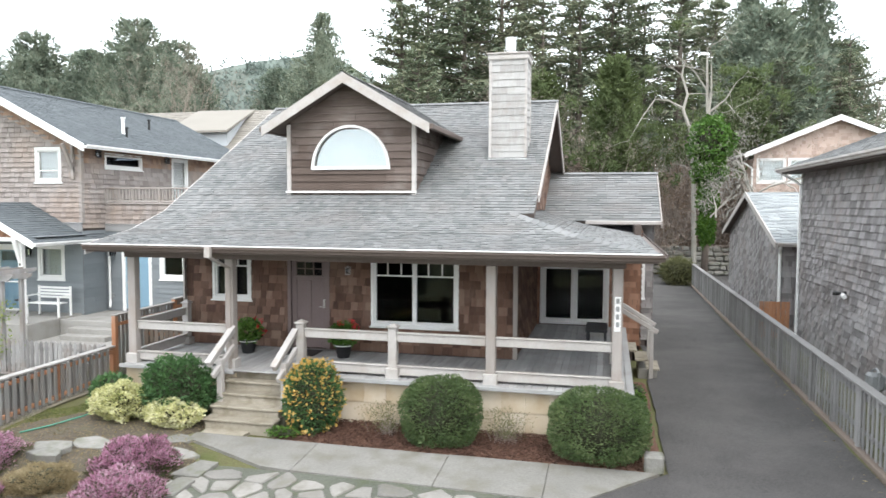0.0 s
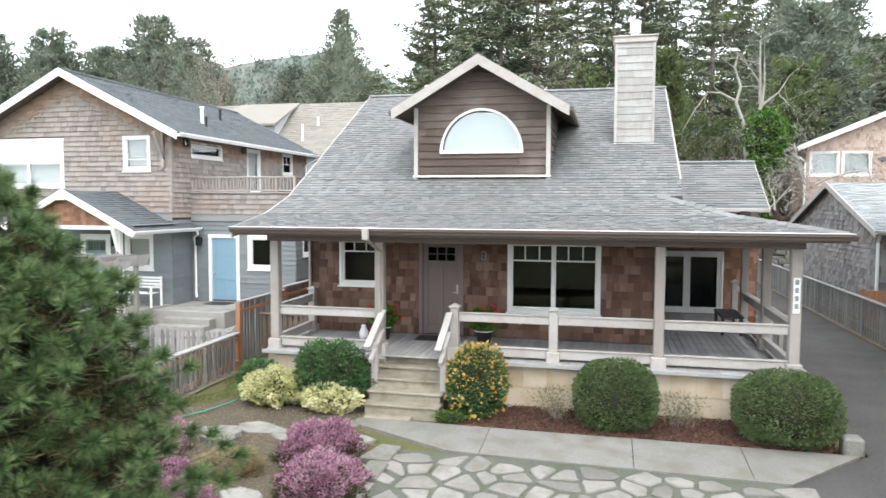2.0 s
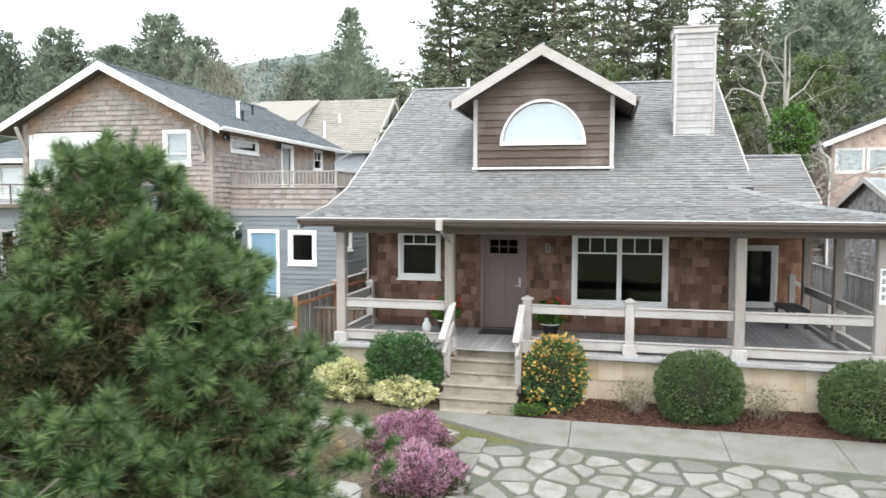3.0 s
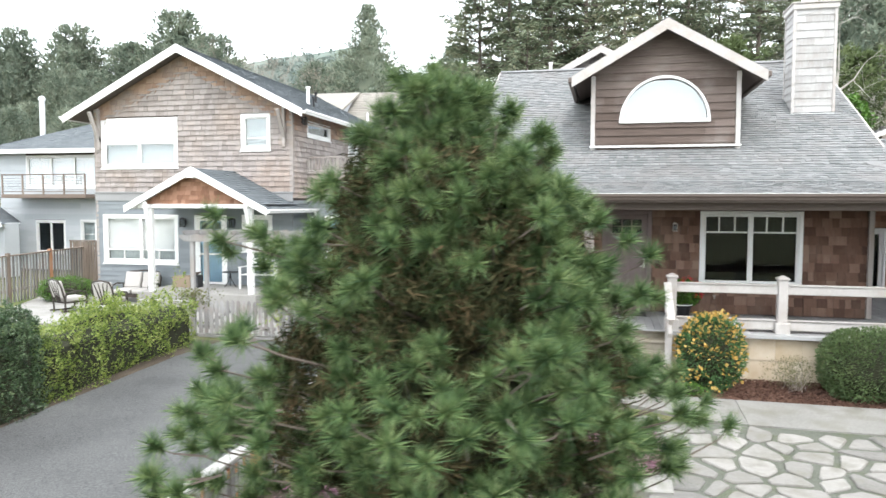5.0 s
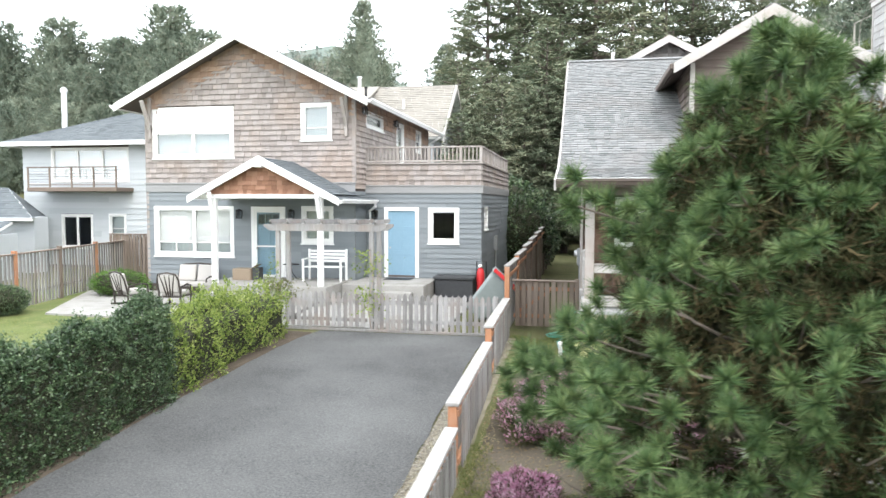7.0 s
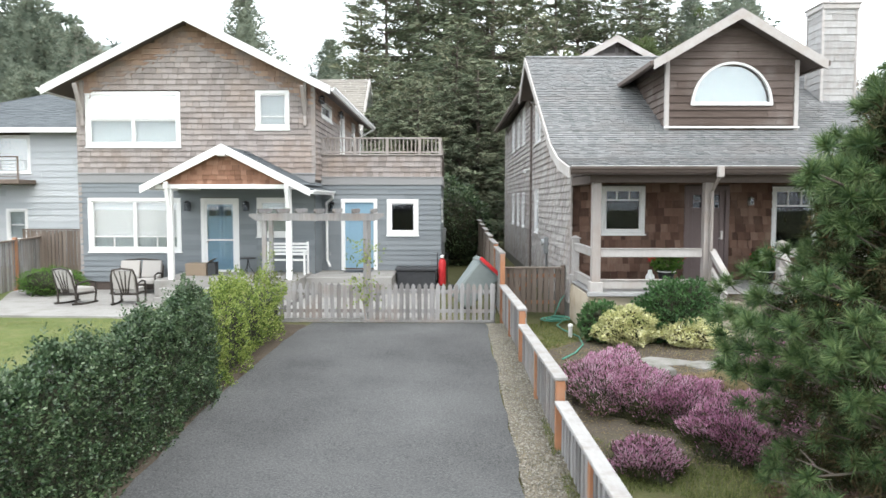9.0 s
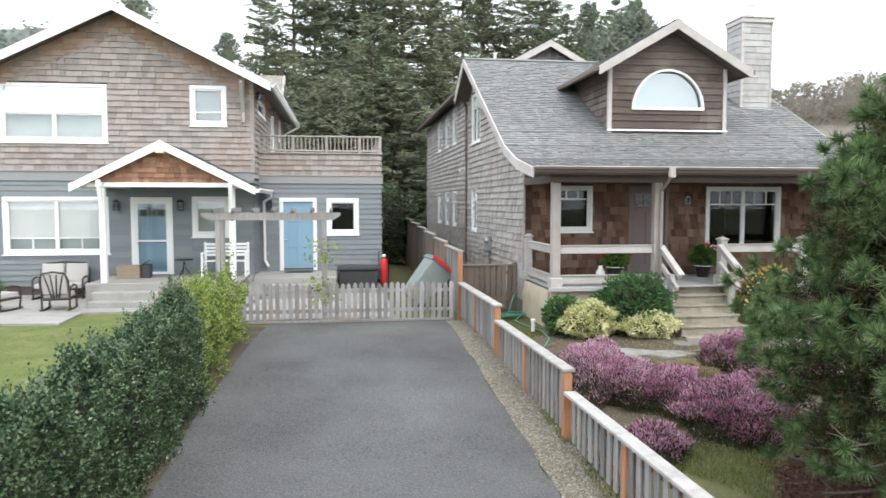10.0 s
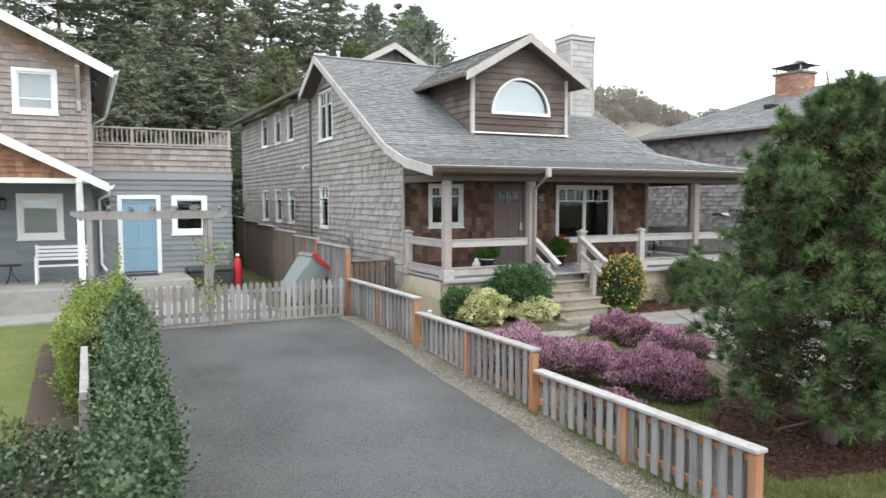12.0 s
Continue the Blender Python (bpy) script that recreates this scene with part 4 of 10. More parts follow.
# entrance door
m = fp.matrix(0, 0)
u0, u1, v0, v1 = DOOR
g = Geo()
g.box(u0, u0 + 0.09, v0, v1, -0.05, 0.035, 0.005, m).box(u1 - 0.09, u1, v0, v1, -0.05, 0.035, 0.005, m).box(u0 + 0.09, u1 - 0.09, v1 - 0.09, v1, -0.05, 0.033, 0.005, m)
door = part("front_door", g, DOOR_MAUVE, house, "mauve-brown craftsman door with small glazed lights")
a, b = u0 + 0.09, u1 - 0.09
g = Geo()
g.box(a, a + 0.12, v0 + 0.01, v1 - 0.09, -0.07, -0.02, 0.006, m).box(b - 0.12, b, v0 + 0.01, v1 - 0.09, -0.07, -0.02, 0.006, m)
g.box(a + 0.12, b - 0.12, v0 + 0.01, v0 + 0.22, -0.07, -0.021, 0.006, m).box(a + 0.12, b - 0.12, v1 - 0.2, v1 - 0.09, -0.07, -0.021, 0.006, m)
g.box(a + 0.12, b - 0.12, v1 - 0.62, v1 - 0.5, -0.07, -0.021, 0.006, m).box(a + 0.08, b - 0.08, v1 - 0.535, v1 - 0.5, -0.03, 0.02, 0.006, m)
g.box((a + b) / 2 - 0.05, (a + b) / 2 + 0.05, v0 + 0.22, v1 - 0.62, -0.07, -0.021, 0.006, m)
g.box(a + 0.12, b - 0.12, v0 + 0.22, v1 - 0.62, -0.065, -0.04, 0.003, m)
part("door_leaf", g, DOOR_MAUVE, door)
part("pane", Geo().box(a + 0.12, b - 0.12, v1 - 0.5, v1 - 0.2, -0.05, -0.044, 0.001, m), GLASS_DARK, door)
g = Geo()
for k in (1, 2):
    x = a + 0.12 + (b - a - 0.24) * k / 3
    g.box(x - 0.012, x + 0.012, v1 - 0.5, v1 - 0.2, -0.06, -0.026, 0.003, m)
g.box(a + 0.12, b - 0.12, v1 - 0.36, v1 - 0.34, -0.06, -0.027, 0.003, m)
part("muntin", g, DOOR_MAUVE, door)
g = Geo().box(b - 0.085, b - 0.035, v0 + 0.93, v0 + 1.14, -0.02, -0.006, 0.004, m)
g.tube([m @ Vector((b - 0.06, v0 + 0.97, -0.01)), m @ Vector((b - 0.06, v0 + 0.97, 0.04)), m @ Vector((b - 0.16, v0 + 0.97, 0.045))], 0.011, 8)
part("door_handle", g, BRASS, door, "dull nickel lever handle")

# left gable wall and the tall rear wing wall, seen from the side
ls = left_side(FX0)
wing_end, wing_eave = 35.2, 6.42
side_poly = [(-15.1, 0.0), (-15.1, roof_z(15.1) - 0.12), (-15.75, roof_z(15.75) - 0.12), (-RIDGE_Y, RIDGE_Z - 0.12), (-22.6, wing_eave - 0.02), (-wing_end, wing_eave - 0.02), (-wing_end, 0.0)]
SIDE_W = [(-22.05, -20.6, 4.62, 6.25, 2), (-26.25, -25.3, 4.92, 6.3, 1), (-28.3, -27.3, 4.95, 6.25, 1), (-30.7, -29.6, 4.95, 6.25, 1), (-22.05, -21.1, 1.75, 3.16, 1), (-26.25, -25.3, 1.78, 3.12, 1), (-28.3, -27.3, 1.78, 3.12, 1), (-30.7, -29.6, 1.78, 3.12, 1)]
holes = [rect(a + 0.06, b - 0.06, c + 0.06, d - 0.06) for a, b, c, d, _ in SIDE_W]
side_wall = wall("side_wall", house, ls, side_poly, holes, 0.18, SOFFIT)
courses(side_wall, ls, [(-15.08, 0.35)] + side_poly[1:-1] + [(-wing_end, 0.35)], [rect(a, b, c, d) for a, b, c, d, _ in SIDE_W], 0.175, 0.09, 0.24, 0.04, CEDAR_SIDE, "wall_shingle", 320, (-11, 15.5, 2.2), 3, 0.008)
for a, b, c, d, k in SIDE_W:
    window(house, ls, a, b, c, d, 0.06, WHITE, GLASS_DARK, k, (("h", 0.72, 0, 0), ("v", 0.5, 0.72, 1)), label="narrow white-framed side window", sash=0.035)
part("foundation", Geo().box(FX0 - 0.02, FX0 + 0.16, 15.1, wing_end, -0.2, 0.36, 0.01), CONCRETE, house, "painted concrete foundation")
part("corner_board", Geo().box(FX0 - 0.03, FX0 + 0.02, 15.0, 15.1, 0.6, 3.55, 0.005), POST_WOOD, house)
# beam wall over the porch end, between side wall and post
g = Geo().prism([(FX0, 15.1, 3.3), (FX0, 15.1, roof_z(15.1) - 0.13), (FX0, 13.8, roof_z(13.8) - 0.13), (FX0, 12.75, roof_z(12.75) - 0.13), (FX0, 12.75, 3.28)], (0.1, 0, 0))
porch_end = part("porch_gable_end", g, SOFFIT, house)
courses(porch_end, ls, [(-15.1, 3.3), (-12.75, 3.28), (-12.75, roof_z(12.75) - 0.13), (-13.8, roof_z(13.8) - 0.13), (-15.1, roof_z(15.1) - 0.13)], [], 0.175, 0.09, 0.24, 0.04, CEDAR_SIDE, "wall_shingle", 0, None, 4)

# recessed side with sliding door, on the wrapped part of the porch
rs_ = right_side(FX1)
recess_wall = wall("recess_wall", house, rs_, rect(15.1, 19.9, 0.6, 3.95), [], 0.15, SOFFIT)
courses(recess_wall, rs_, rect(15.1, 19.9, 0.92, 3.9), [], 0.185, 0.1, 0.26, 0.04, CEDAR_DARK, "wall_shingle", 0, None, 5)
part("corner_board", Geo().box(FX1 - 0.005, FX1 + 0.09, 15.0, 15.1, 0.92, 3.7, 0.005), POST_WOOD, house)
sp = front(19.9)
SLIDE = (-1.86, 0.02, 0.92, 2.62)
slider_wall = wall("slider_wall", house, sp, rect(FX1, 0.85, 0.0, 3.4), [rect(SLIDE[0] + 0.06, SLIDE[1] - 0.06, SLIDE[2], SLIDE[3] - 0.06)], 0.18, SOFFIT)
courses(slider_wall, sp, rect(FX1 + 0.02, 0.85, 0.4, 3.38), [rect(*SLIDE)], 0.16, 0.1, 0.26, 0.022, CEDAR_RED, "wall_shingle", 60, (0.6, 19.9, 2), 6, 0.006)
window(house, sp, *SLIDE, 0.07, WHITE, GLASS_DARK, 2, (), name="sliding_door", label="white-framed sliding glass door", sill=False, sash=0.09)
er = right_side(0.85)
east_wall = wall("east_wall", house, er, rect(19.9, 22.0, 0.0, 3.7), [], 0.18, SOFFIT)
courses(east_wall, er, rect(19.9, 22.0, 0.3, 3.6), [], 0.16, 0.1, 0.26, 0.04, CEDAR_DARK, "wall_shingle", 0, None, 7)
# low rear wing
wg = front(22.0)
low_wing = wall("low_wing_wall", house, wg, rect(-1.5, 1.28, 0.0, 3.9), [rect(0.42, 1.0, 1.5, 3.2)], 0.18, SOFFIT)
courses(low_wing, wg, rect(-1.5, 1.28, 0.2, 3.85), [rect(0.36, 1.06, 1.44, 3.26)], 0.16, 0.1, 0.26, 0.04, CEDAR_GREY, "wall_shingle", 0, None, 8)
window(house, wg, 0.36, 1.06, 1.44, 3.26, 0.08, WHITE, GLASS_DARK, 1, (("h", 0.6, 0, 0), ("v", 0.5, 0.6, 1)), label="white-framed wing window")
er2 = right_side(1.28)
lw2 = wall("low_wing_side", house, er2, [(22.0, 0.0), (22.0, 3.85), (24.2, 5.15), (26.4, 3.85), (26.4, 0.0)], [], 0.18, SOFFIT)
courses(lw2, er2, [(22.0, 0.2), (22.0, 3.85), (24.2, 5.15), (26.4, 3.85), (26.4, 0.2)], [], 0.16, 0.1, 0.26, 0.04, CEDAR_GREY, "wall_shingle", 0, None, 9)
# right gable wall above the porch roof, rear walls to close the house
gr = right_side(FX1)
right_gable = wall("right_gable", house, gr, [(15.6, 4.0), (15.75, roof_z(15.75) - 0.12), (RIDGE_Y, RIDGE_Z - 0.12), (25.6, roof_z(25.6) - 0.12), (25.6, 0.0), (19.9, 0.0), (19.9, 4.0)], [], 0.15, SOFFIT)
courses(right_gable, gr, [(15.6, 4.1), (15.75, roof_z(15.75) - 0.12), (RIDGE_Y, RIDGE_Z - 0.12), (25.6, roof_z(25.6) - 0.12), (25.6, 4.1)], [], 0.17, 0.1, 0.24, 0.02, CEDAR_DARK, "wall_shingle", 0, None, 10)
part("rear_wall", Geo().box(FX0, -4.9, wing_end - 0.18, wing_end, 0, 6.5).box(-4.95, FX1, 25.4, 25.6, 0, 4.8).box(-5.0, -4.82, 22, wing_end, 0, 6.4), SOFFIT, house)
# unseen room surfaces added behind the glass, coloured dark so windows read dark
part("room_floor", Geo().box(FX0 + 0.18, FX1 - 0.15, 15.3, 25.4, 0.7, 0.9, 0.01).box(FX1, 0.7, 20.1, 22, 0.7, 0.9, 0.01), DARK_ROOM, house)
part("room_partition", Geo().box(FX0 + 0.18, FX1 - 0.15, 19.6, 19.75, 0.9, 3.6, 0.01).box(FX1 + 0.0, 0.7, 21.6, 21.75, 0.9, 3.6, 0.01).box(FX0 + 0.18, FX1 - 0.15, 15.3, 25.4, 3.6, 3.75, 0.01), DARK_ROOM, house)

# roof
RX0, RX1, HX = -10.36, -1.55, 0.82
g = Geo()
front_slopes = []
hip = lambda y: HX + (y - 12.35) * (FX1 - HX) / (15.0 - 12.35)
for (a, b), (c, d) in zip(PROFILE[:2], PROFILE[1:3]):
    q = [(RX0, a, b), (hip(a), a, b), (hip(c), c, d), (RX0, c, d)]
    front_slopes.append(q)
front_slopes.append([(RX0, 15.0, 4.05), (RX1, 15.0, 4.05), (RX1, 15.75, 4.45), (RX0, 15.75, 4.45)])
front_slopes.append([(RX0, 15.75, 4.45), (RX1, 15.75, 4.45), (RX1, RIDGE_Y, RIDGE_Z), (RX0, RIDGE_Y, RIDGE_Z)])
side_slopes = [[(HX, 21.4, 3.40), (HX, 12.35, 3.40), (hip(13.8), 13.8, 3.66), (hip(13.8), 21.4, 3.66)], [(hip(13.8), 21.4, 3.66), (hip(13.8), 13.8, 3.66), (hip(15.0), 15.0, 4.05), (hip(15.0), 21.4, 4.05)]]
for q in front_slopes + side_slopes:
    slab(g, q, 0.1)
rear = [(RX0, 22.75, roof_z(22.75)), (RX0, RIDGE_Y, RIDGE_Z), (RX1, RIDGE_Y, RIDGE_Z), (RX1, 25.9, roof_z(25.9)), (-4.6, 25.9, roof_z(25.9)), (-4.6, 22.75, roof_z(22.75))]
slab(g, rear, 0.1)
roof = part("roof", g, SOFFIT, house, "grey asphalt shingle roof with flared eaves")
for k, q in enumerate(front_slopes):
    holes = []
    if k == 3:
        holes = [[(-7.4, 15.82, 4.45), (-4.5, 15.82, 4.45), (-4.5, 19.0, 6.1), (-5.95, 20.4, 6.9), (-7.4, 19.0, 6.1)], [(-2.89, 17.6, 5.44), (-2.07, 17.6, 5.44), (-2.07, 18.2, 5.8), (-2.89, 18.2, 5.8)]]
    roof_slope(roof, q, 0.13, 0.09, 0.19, 0.018, ROOF, (110, 60, 40, 120)[k], (-6, 12, 3.5), 20 + k, holes)
for k, q in enumerate(side_slopes):
    roof_slope(roof, q, 0.13, 0.09, 0.19, 0.018, ROOF, 0, None, 30 + k)
roof_slope(roof, [(RX1, 25.9, roof_z(25.9)), (-4.6, 25.9, roof_z(25.9)), (-4.6, RIDGE_Y, RIDGE_Z), (RX1, RIDGE_Y, RIDGE_Z)], 0.13, 0.12, 0.3, 0.018, ROOF, 0, None, 33)


def ridge_caps(parent, a, b, w, material):
    """Overlapping cap shingles along a ridge or hip."""
    a, b = Vector(a), Vector(b)
    d = b - a
    n = int(d.length / 0.2)
    x = d.normalized()
    s = x.cross(Z).normalized()
    for i in range(n):
        p, q = a + d * (i / n), a + d * ((i + 1.25) / n)
        up = Vector((0, 0, 0.03))
        g = Geo()
        for k in (-1, 1):
            g.prism([p + up + Vector((0, 0, 0.012)), p + up + s * (k * w) - Z * w * 0.45 + Vector((0, 0, 0.012)), q + up + s * (k * w) - Z * w * 0.45, q + up], Vector((0, 0, 0.012)))
        part("ridge_cap", g.weld(), material, parent)


ridge_caps(roof, (RX0, RIDGE_Y, RIDGE_Z), (RX1, RIDGE_Y, RIDGE_Z), 0.14, ROOF)
ridge_caps(roof, (HX, 12.35, 3.40), (hip(13.8), 13.8, 3.66), 0.14, ROOF)
ridge_caps(roof, (hip(13.8), 13.8, 3.66), (FX1, 15.0, 4.05), 0.14, ROOF)
# rear wing roof with its front gable standing over the ridge
WR = (-7.4, 8.0)
wing_l, wing_r = -10.3, -4.5
wz = lambda x: WR[1] - 0.54 * abs(x - WR[0])
g = Geo()
wing_slopes = [[(wing_l, 35.5, wz(wing_l)), (wing_l, 22.4, wz(wing_l)), (-9.35, 21.35, wz(-9.35)), (WR[0], 21.35, WR[1]), (WR[0], 35.5, WR[1])], [(wing_r, 21.35, wz(wing_r)), (wing_r, 35.5, wz(wing_r)), (WR[0], 35.5, WR[1]), (WR[0], 21.35, WR[1])]]
for q in wing_slopes:
    slab(g, q, 0.1)
wing_roof = part("wing_roof", g, SOFFIT, house, "grey shingle roof of the rear wing")
for k, q in enumerate(wing_slopes):
    roof_slope(wing_roof, q, 0.15, 0.12, 0.26, 0.02, ROOF, 0, None, 40 + k)
wp = front(21.75)
wing_gable = wall("wing_gable", house, wp, [(-9.87, 6.3), (-9.87, wz(-9.87) - 0.12), (WR[0], WR[1] - 0.12), (-4.9, wz(-4.9) - 0.12), (-4.9, 6.3)], [], 0.15, SOFFIT)
courses(wing_gable, wp, [(-9.6, wz(-9.6) - 0.12), (WR[0], WR[1] - 0.12), (-5.2, wz(-5.2) - 0.12)], [], 0.17, 0.1, 0.24, 0.02, CEDAR_GREY, "wall_shingle", 0, None, 44)
g = Geo()
for x in (-9.4, -5.4):
    g.prism([(x, 21.33, wz(x) - 0.2), (x, 21.33, wz(x) + 0.02), (WR[0], 21.33, WR[1] + 0.02), (WR[0], 21.33, WR[1] - 0.2)], (0, 0.04, 0))
part("rake_board", g, TRIM_GREY, house, "weathered rake boards of the wing gable")
g = Geo().beam((wing_l - 0.05, 22.5, wz(wing_l) - 0.02), (wing_l - 0.05, 35.5, wz(wing_l) - 0.02), 0.12, 0.13, 0.02)
part("gutter", g, GUTTER, house, "brown side gutter")
g = Geo().tube([(wing_l - 0.05, 22.5, wz(wing_l) - 0.08), (FX0 - 0.2, 22.75, wz(wing_l) - 0.25), (FX0 - 0.06, 22.95, wz(wing_l) - 0.42), (FX0 - 0.06, 22.95, 0.3)], 0.04, 8)
part("downspout", g, GUTTER, house, "brown side downspout")
# low wing roof
g = Geo()
low = [[(-2.0, 21.55, 3.76), (1.46, 21.55, 3.76), (1.46, 24.2, 5.27), (-2.0, 24.2, 5.27)], [(1.46, 26.85, 3.76), (-2.0, 26.85, 3.76), (-2.0, 24.2, 5.27), (1.46, 24.2, 5.27)]]
for q in low:
    slab(g, q, 0.1)
low_roof = part("low_wing_roof", g, SOFFIT, house)
for k, q in enumerate(low):
    roof_slope(low_roof, q, 0.15, 0.2, 0.45, 0.02, ROOF, 0, None, 50 + k)
ridge_caps(low_roof, (-2.0, 24.2, 5.27), (1.46, 24.2, 5.27), 0.14, ROOF)
part("gutter", Geo().beam((-0.7, 21.5, 3.72), (1.46, 21.5, 3.72), 0.11, 0.12, 0.02), TRIM_GREY, house)
g = Geo()
for y in (21.55, 26.85):
    g.prism([(1.47, y, 3.58), (1.47, y, 3.76), (1.47, 24.2, 5.27), (1.47, 24.2, 5.08)], (0.035, 0, 0))
part("rake_board", g, POST_WOOD, house)

# rake boards, fascia, gutter of the main roof
g = Geo()
for (a, b), (c, d) in zip(PROFILE, PROFILE[1:]):
    g.prism([(RX0, a, b - 0.2), (RX0, a, b + 0.005), (RX0, c, d + 0.005), (RX0, c, d - 0.22)], (-0.04, 0, 0))
g.prism([(RX0, RIDGE_Y, RIDGE_Z + 0.0), (RX0, RIDGE_Y, RIDGE_Z - 0.22), (RX0, 22.7, roof_z(22.7) - 0.22), (RX0, 22.7, roof_z(22.7) + 0.0)], (-0.04, 0, 0))
part("rake_board", g, TRIM_GREY, house, "pale weathered rake boards")
g = Geo()
for (a, b), (c, d) in zip(PROFILE[3:], PROFILE[4:]):
    g.prism([(RX1, a, b - 0.15), (RX1, a, b + 0.0), (RX1, c, d + 0.0), (RX1, c, d - 0.15)], (0.04, 0, 0))
g.prism([(RX1, RIDGE_Y, RIDGE_Z + 0.0), (RX1, RIDGE_Y, RIDGE_Z - 0.22), (RX1, 25.9, roof_z(25.9) - 0.22), (RX1, 25.9, roof_z(25.9) + 0.0)], (0.04, 0, 0))
part("rake_board", g, TRIM_GREY, house)
g = Geo().box(RX0, HX, 12.33, 12.37, 3.26, 3.38, 0.004).box(HX - 0.02, HX + 0.02, 12.37, 21.4, 3.26, 3.38, 0.004)
part("fascia", g, GUTTER, house)


def gutter_run(a, b, out):
    """A moulded gutter with a rolled lip."""
    a, b, out = Vector(a), Vector(b), Vector(out)
    prof = [(0.0, -0.1), (0.07, -0.1), (0.09, -0.055), (0.125, -0.03), (0.125, 0.02), (0.11, 0.02), (0.11, -0.02), (0.0, -0.02)]
    g = Geo()
    g.prism([a + out * p + Z * q for p, q in prof], b - a)
    return g


part("gutter", gutter_run((RX0, 12.33, 3.4), (HX + 0.1, 12.33, 3.4), (0, -1, 0)), GUTTER, house, "brown front gutter")
part("gutter", gutter_run((HX + 0.02, 12.3, 3.4), (HX + 0.02, 21.4, 3.4), (1, 0, 0)), GUTTER, house)
part("drip_edge", Geo().box(RX0, HX + 0.05, 12.19, 12.36, 3.415, 3.425, 0.002), WHITE, house, "white drip edge")
g = Geo().tube([(-7.5, 12.25, 3.32), (-7.5, 12.25, 3.2), (-7.45, 12.6, 3.05), (-7.42, 12.82, 2.95), (-7.42, 12.82, 1.3), (-7.42, 12.82, 0.9)], 0.035, 8)
part("downspout", g, POST_WOOD, house)
part("outlet_box", Geo().box(-7.56, -7.44, 12.14, 12.24, 3.2, 3.42, 0.01), TRIM_GREY, house)
# porch ceiling and header beams
part("porch_ceiling", Geo().box(FX0 + 0.1, HX - 0.1, 12.5, 15.1, 3.28, 3.31, 0.004).box(FX1, HX - 0.1, 15.1, 19.9, 3.28, 3.31, 0.004), SOFFIT, house)
part("header_beam", Geo().box(FX0, 0.3, 12.86, 13.06, 3.12, 3.28, 0.01).box(0.07, 0.27, 13.06, 19.9, 3.12, 3.28, 0.01).box(FX0, FX0 + 0.2, 13.06, 15.1, 3.1, 3.28, 0.01), GUTTER, house)

# dormer
DX0, DX1, DY = -7.5, -4.38, 15.8
DP = (-5.935, 7.19)
dz = lambda x: DP[1] - 0.585 * abs(x - DP[0])
dp = front(DY)
arch = [(DP[0] + 0.91 * math.cos(math.pi * k / 24), 5.115 + 0.91 * math.sin(math.pi * k / 24)) for k in range(25)]
outer = [(DP[0] + 0.975 * math.cos(math.pi * k / 24), 5.05 + 1.03 * math.sin(math.pi * k / 24)) for k in range(25)]
dpoly = [(DX0, 4.42), (DX0, dz(DX0) - 0.1), (DP[0], DP[1] - 0.1), (DX1, dz(DX1) - 0.1), (DX1, 4.42)]
dorm_holes = []
for k in range(12):
    a, b = arch[k], arch[k + 1]
    c, d = arch[24 - k], arch[23 - k]
    dorm_holes.append(rect(d[0], b[0], a[1], b[1]))
g = Geo()
left_ring = [dp.at(DX0, 4.42), dp.at(DX0, dz(DX0) - 0.1), dp.at(DP[0], DP[1] - 0.1)] + [dp.at(*p) for p in arch[12:]] + [dp.at(DP[0], 5.115), dp.at(DP[0], 4.42)]
right_ring = [dp.at(DP[0], 4.42), dp.at(DP[0], 5.115)] + [dp.at(*p) for p in arch[:13]] + [dp.at(DP[0], DP[1] - 0.1), dp.at(DX1, dz(DX1) - 0.1), dp.at(DX1, 4.42)]
for ring in (left_ring, right_ring):
    g.prism(ring, (0, 0.12, 0))
dormer = part("dormer_wall", g, SOFFIT, house, "dark brown lap-sided dormer front")
courses(dormer, dp, dpoly, [outer], 0.175, 2.6, 4.2, 0.034, SIDING_BROWN, "siding_board", 60, (-5.9, 15, 5), 60)
for pl, rng in ((left_side(DX0), lambda y: -y), (right_side(DX1), lambda y: y)):
    pts = [(rng(DY), 4.42), (rng(DY), dz(DX0) - 0.12), (rng(19.2), dz(DX0) - 0.12)]
    sw = wall("dormer_side", house, pl, pts, [], 0.1, SOFFIT)
    courses(sw, pl, pts, [], 0.175, 1.6, 3.0, 0.034, SIDING_BROWN, "siding_board", 30, (-6, 15, 5), 61)
g = Geo()
droofs = [[(-7.93, 18.8, dz(-7.93)), (-7.93, 15.28, dz(-7.93)), (DP[0], 15.28, DP[1]), (DP[0], 20.8, DP[1])], [(-3.93, 15.28, dz(-3.93)), (-3.93, 18.8, dz(-3.93)), (DP[0], 20.8, DP[1]), (DP[0], 15.28, DP[1])]]
for q in droofs:
    slab(g, q, 0.1)
droof = part("dormer_roof", g, SOFFIT, house, "small gabled dormer roof")
for k, q in enumerate(droofs):
    roof_slope(droof, q, 0.13, 0.09, 0.19, 0.018, ROOF, 40, (-6, 13, 6), 62 + k)
ridge_caps(droof, (DP[0], 15.28, DP[1]), (DP[0], 20.7, DP[1]), 0.13, ROOF)
g = Geo()
for x in (-7.95, -3.91):
    g.prism([(x, 15.26, dz(x) - 0.2), (x, 15.26, dz(x) + 0.03), (DP[0], 15.26, DP[1] + 0.03), (DP[0], 15.26, DP[1] - 0.21)], (0, 0.04, 0))
part("rake_board", g, TRIM_GREY, house, "wide pale rake boards of the dormer")
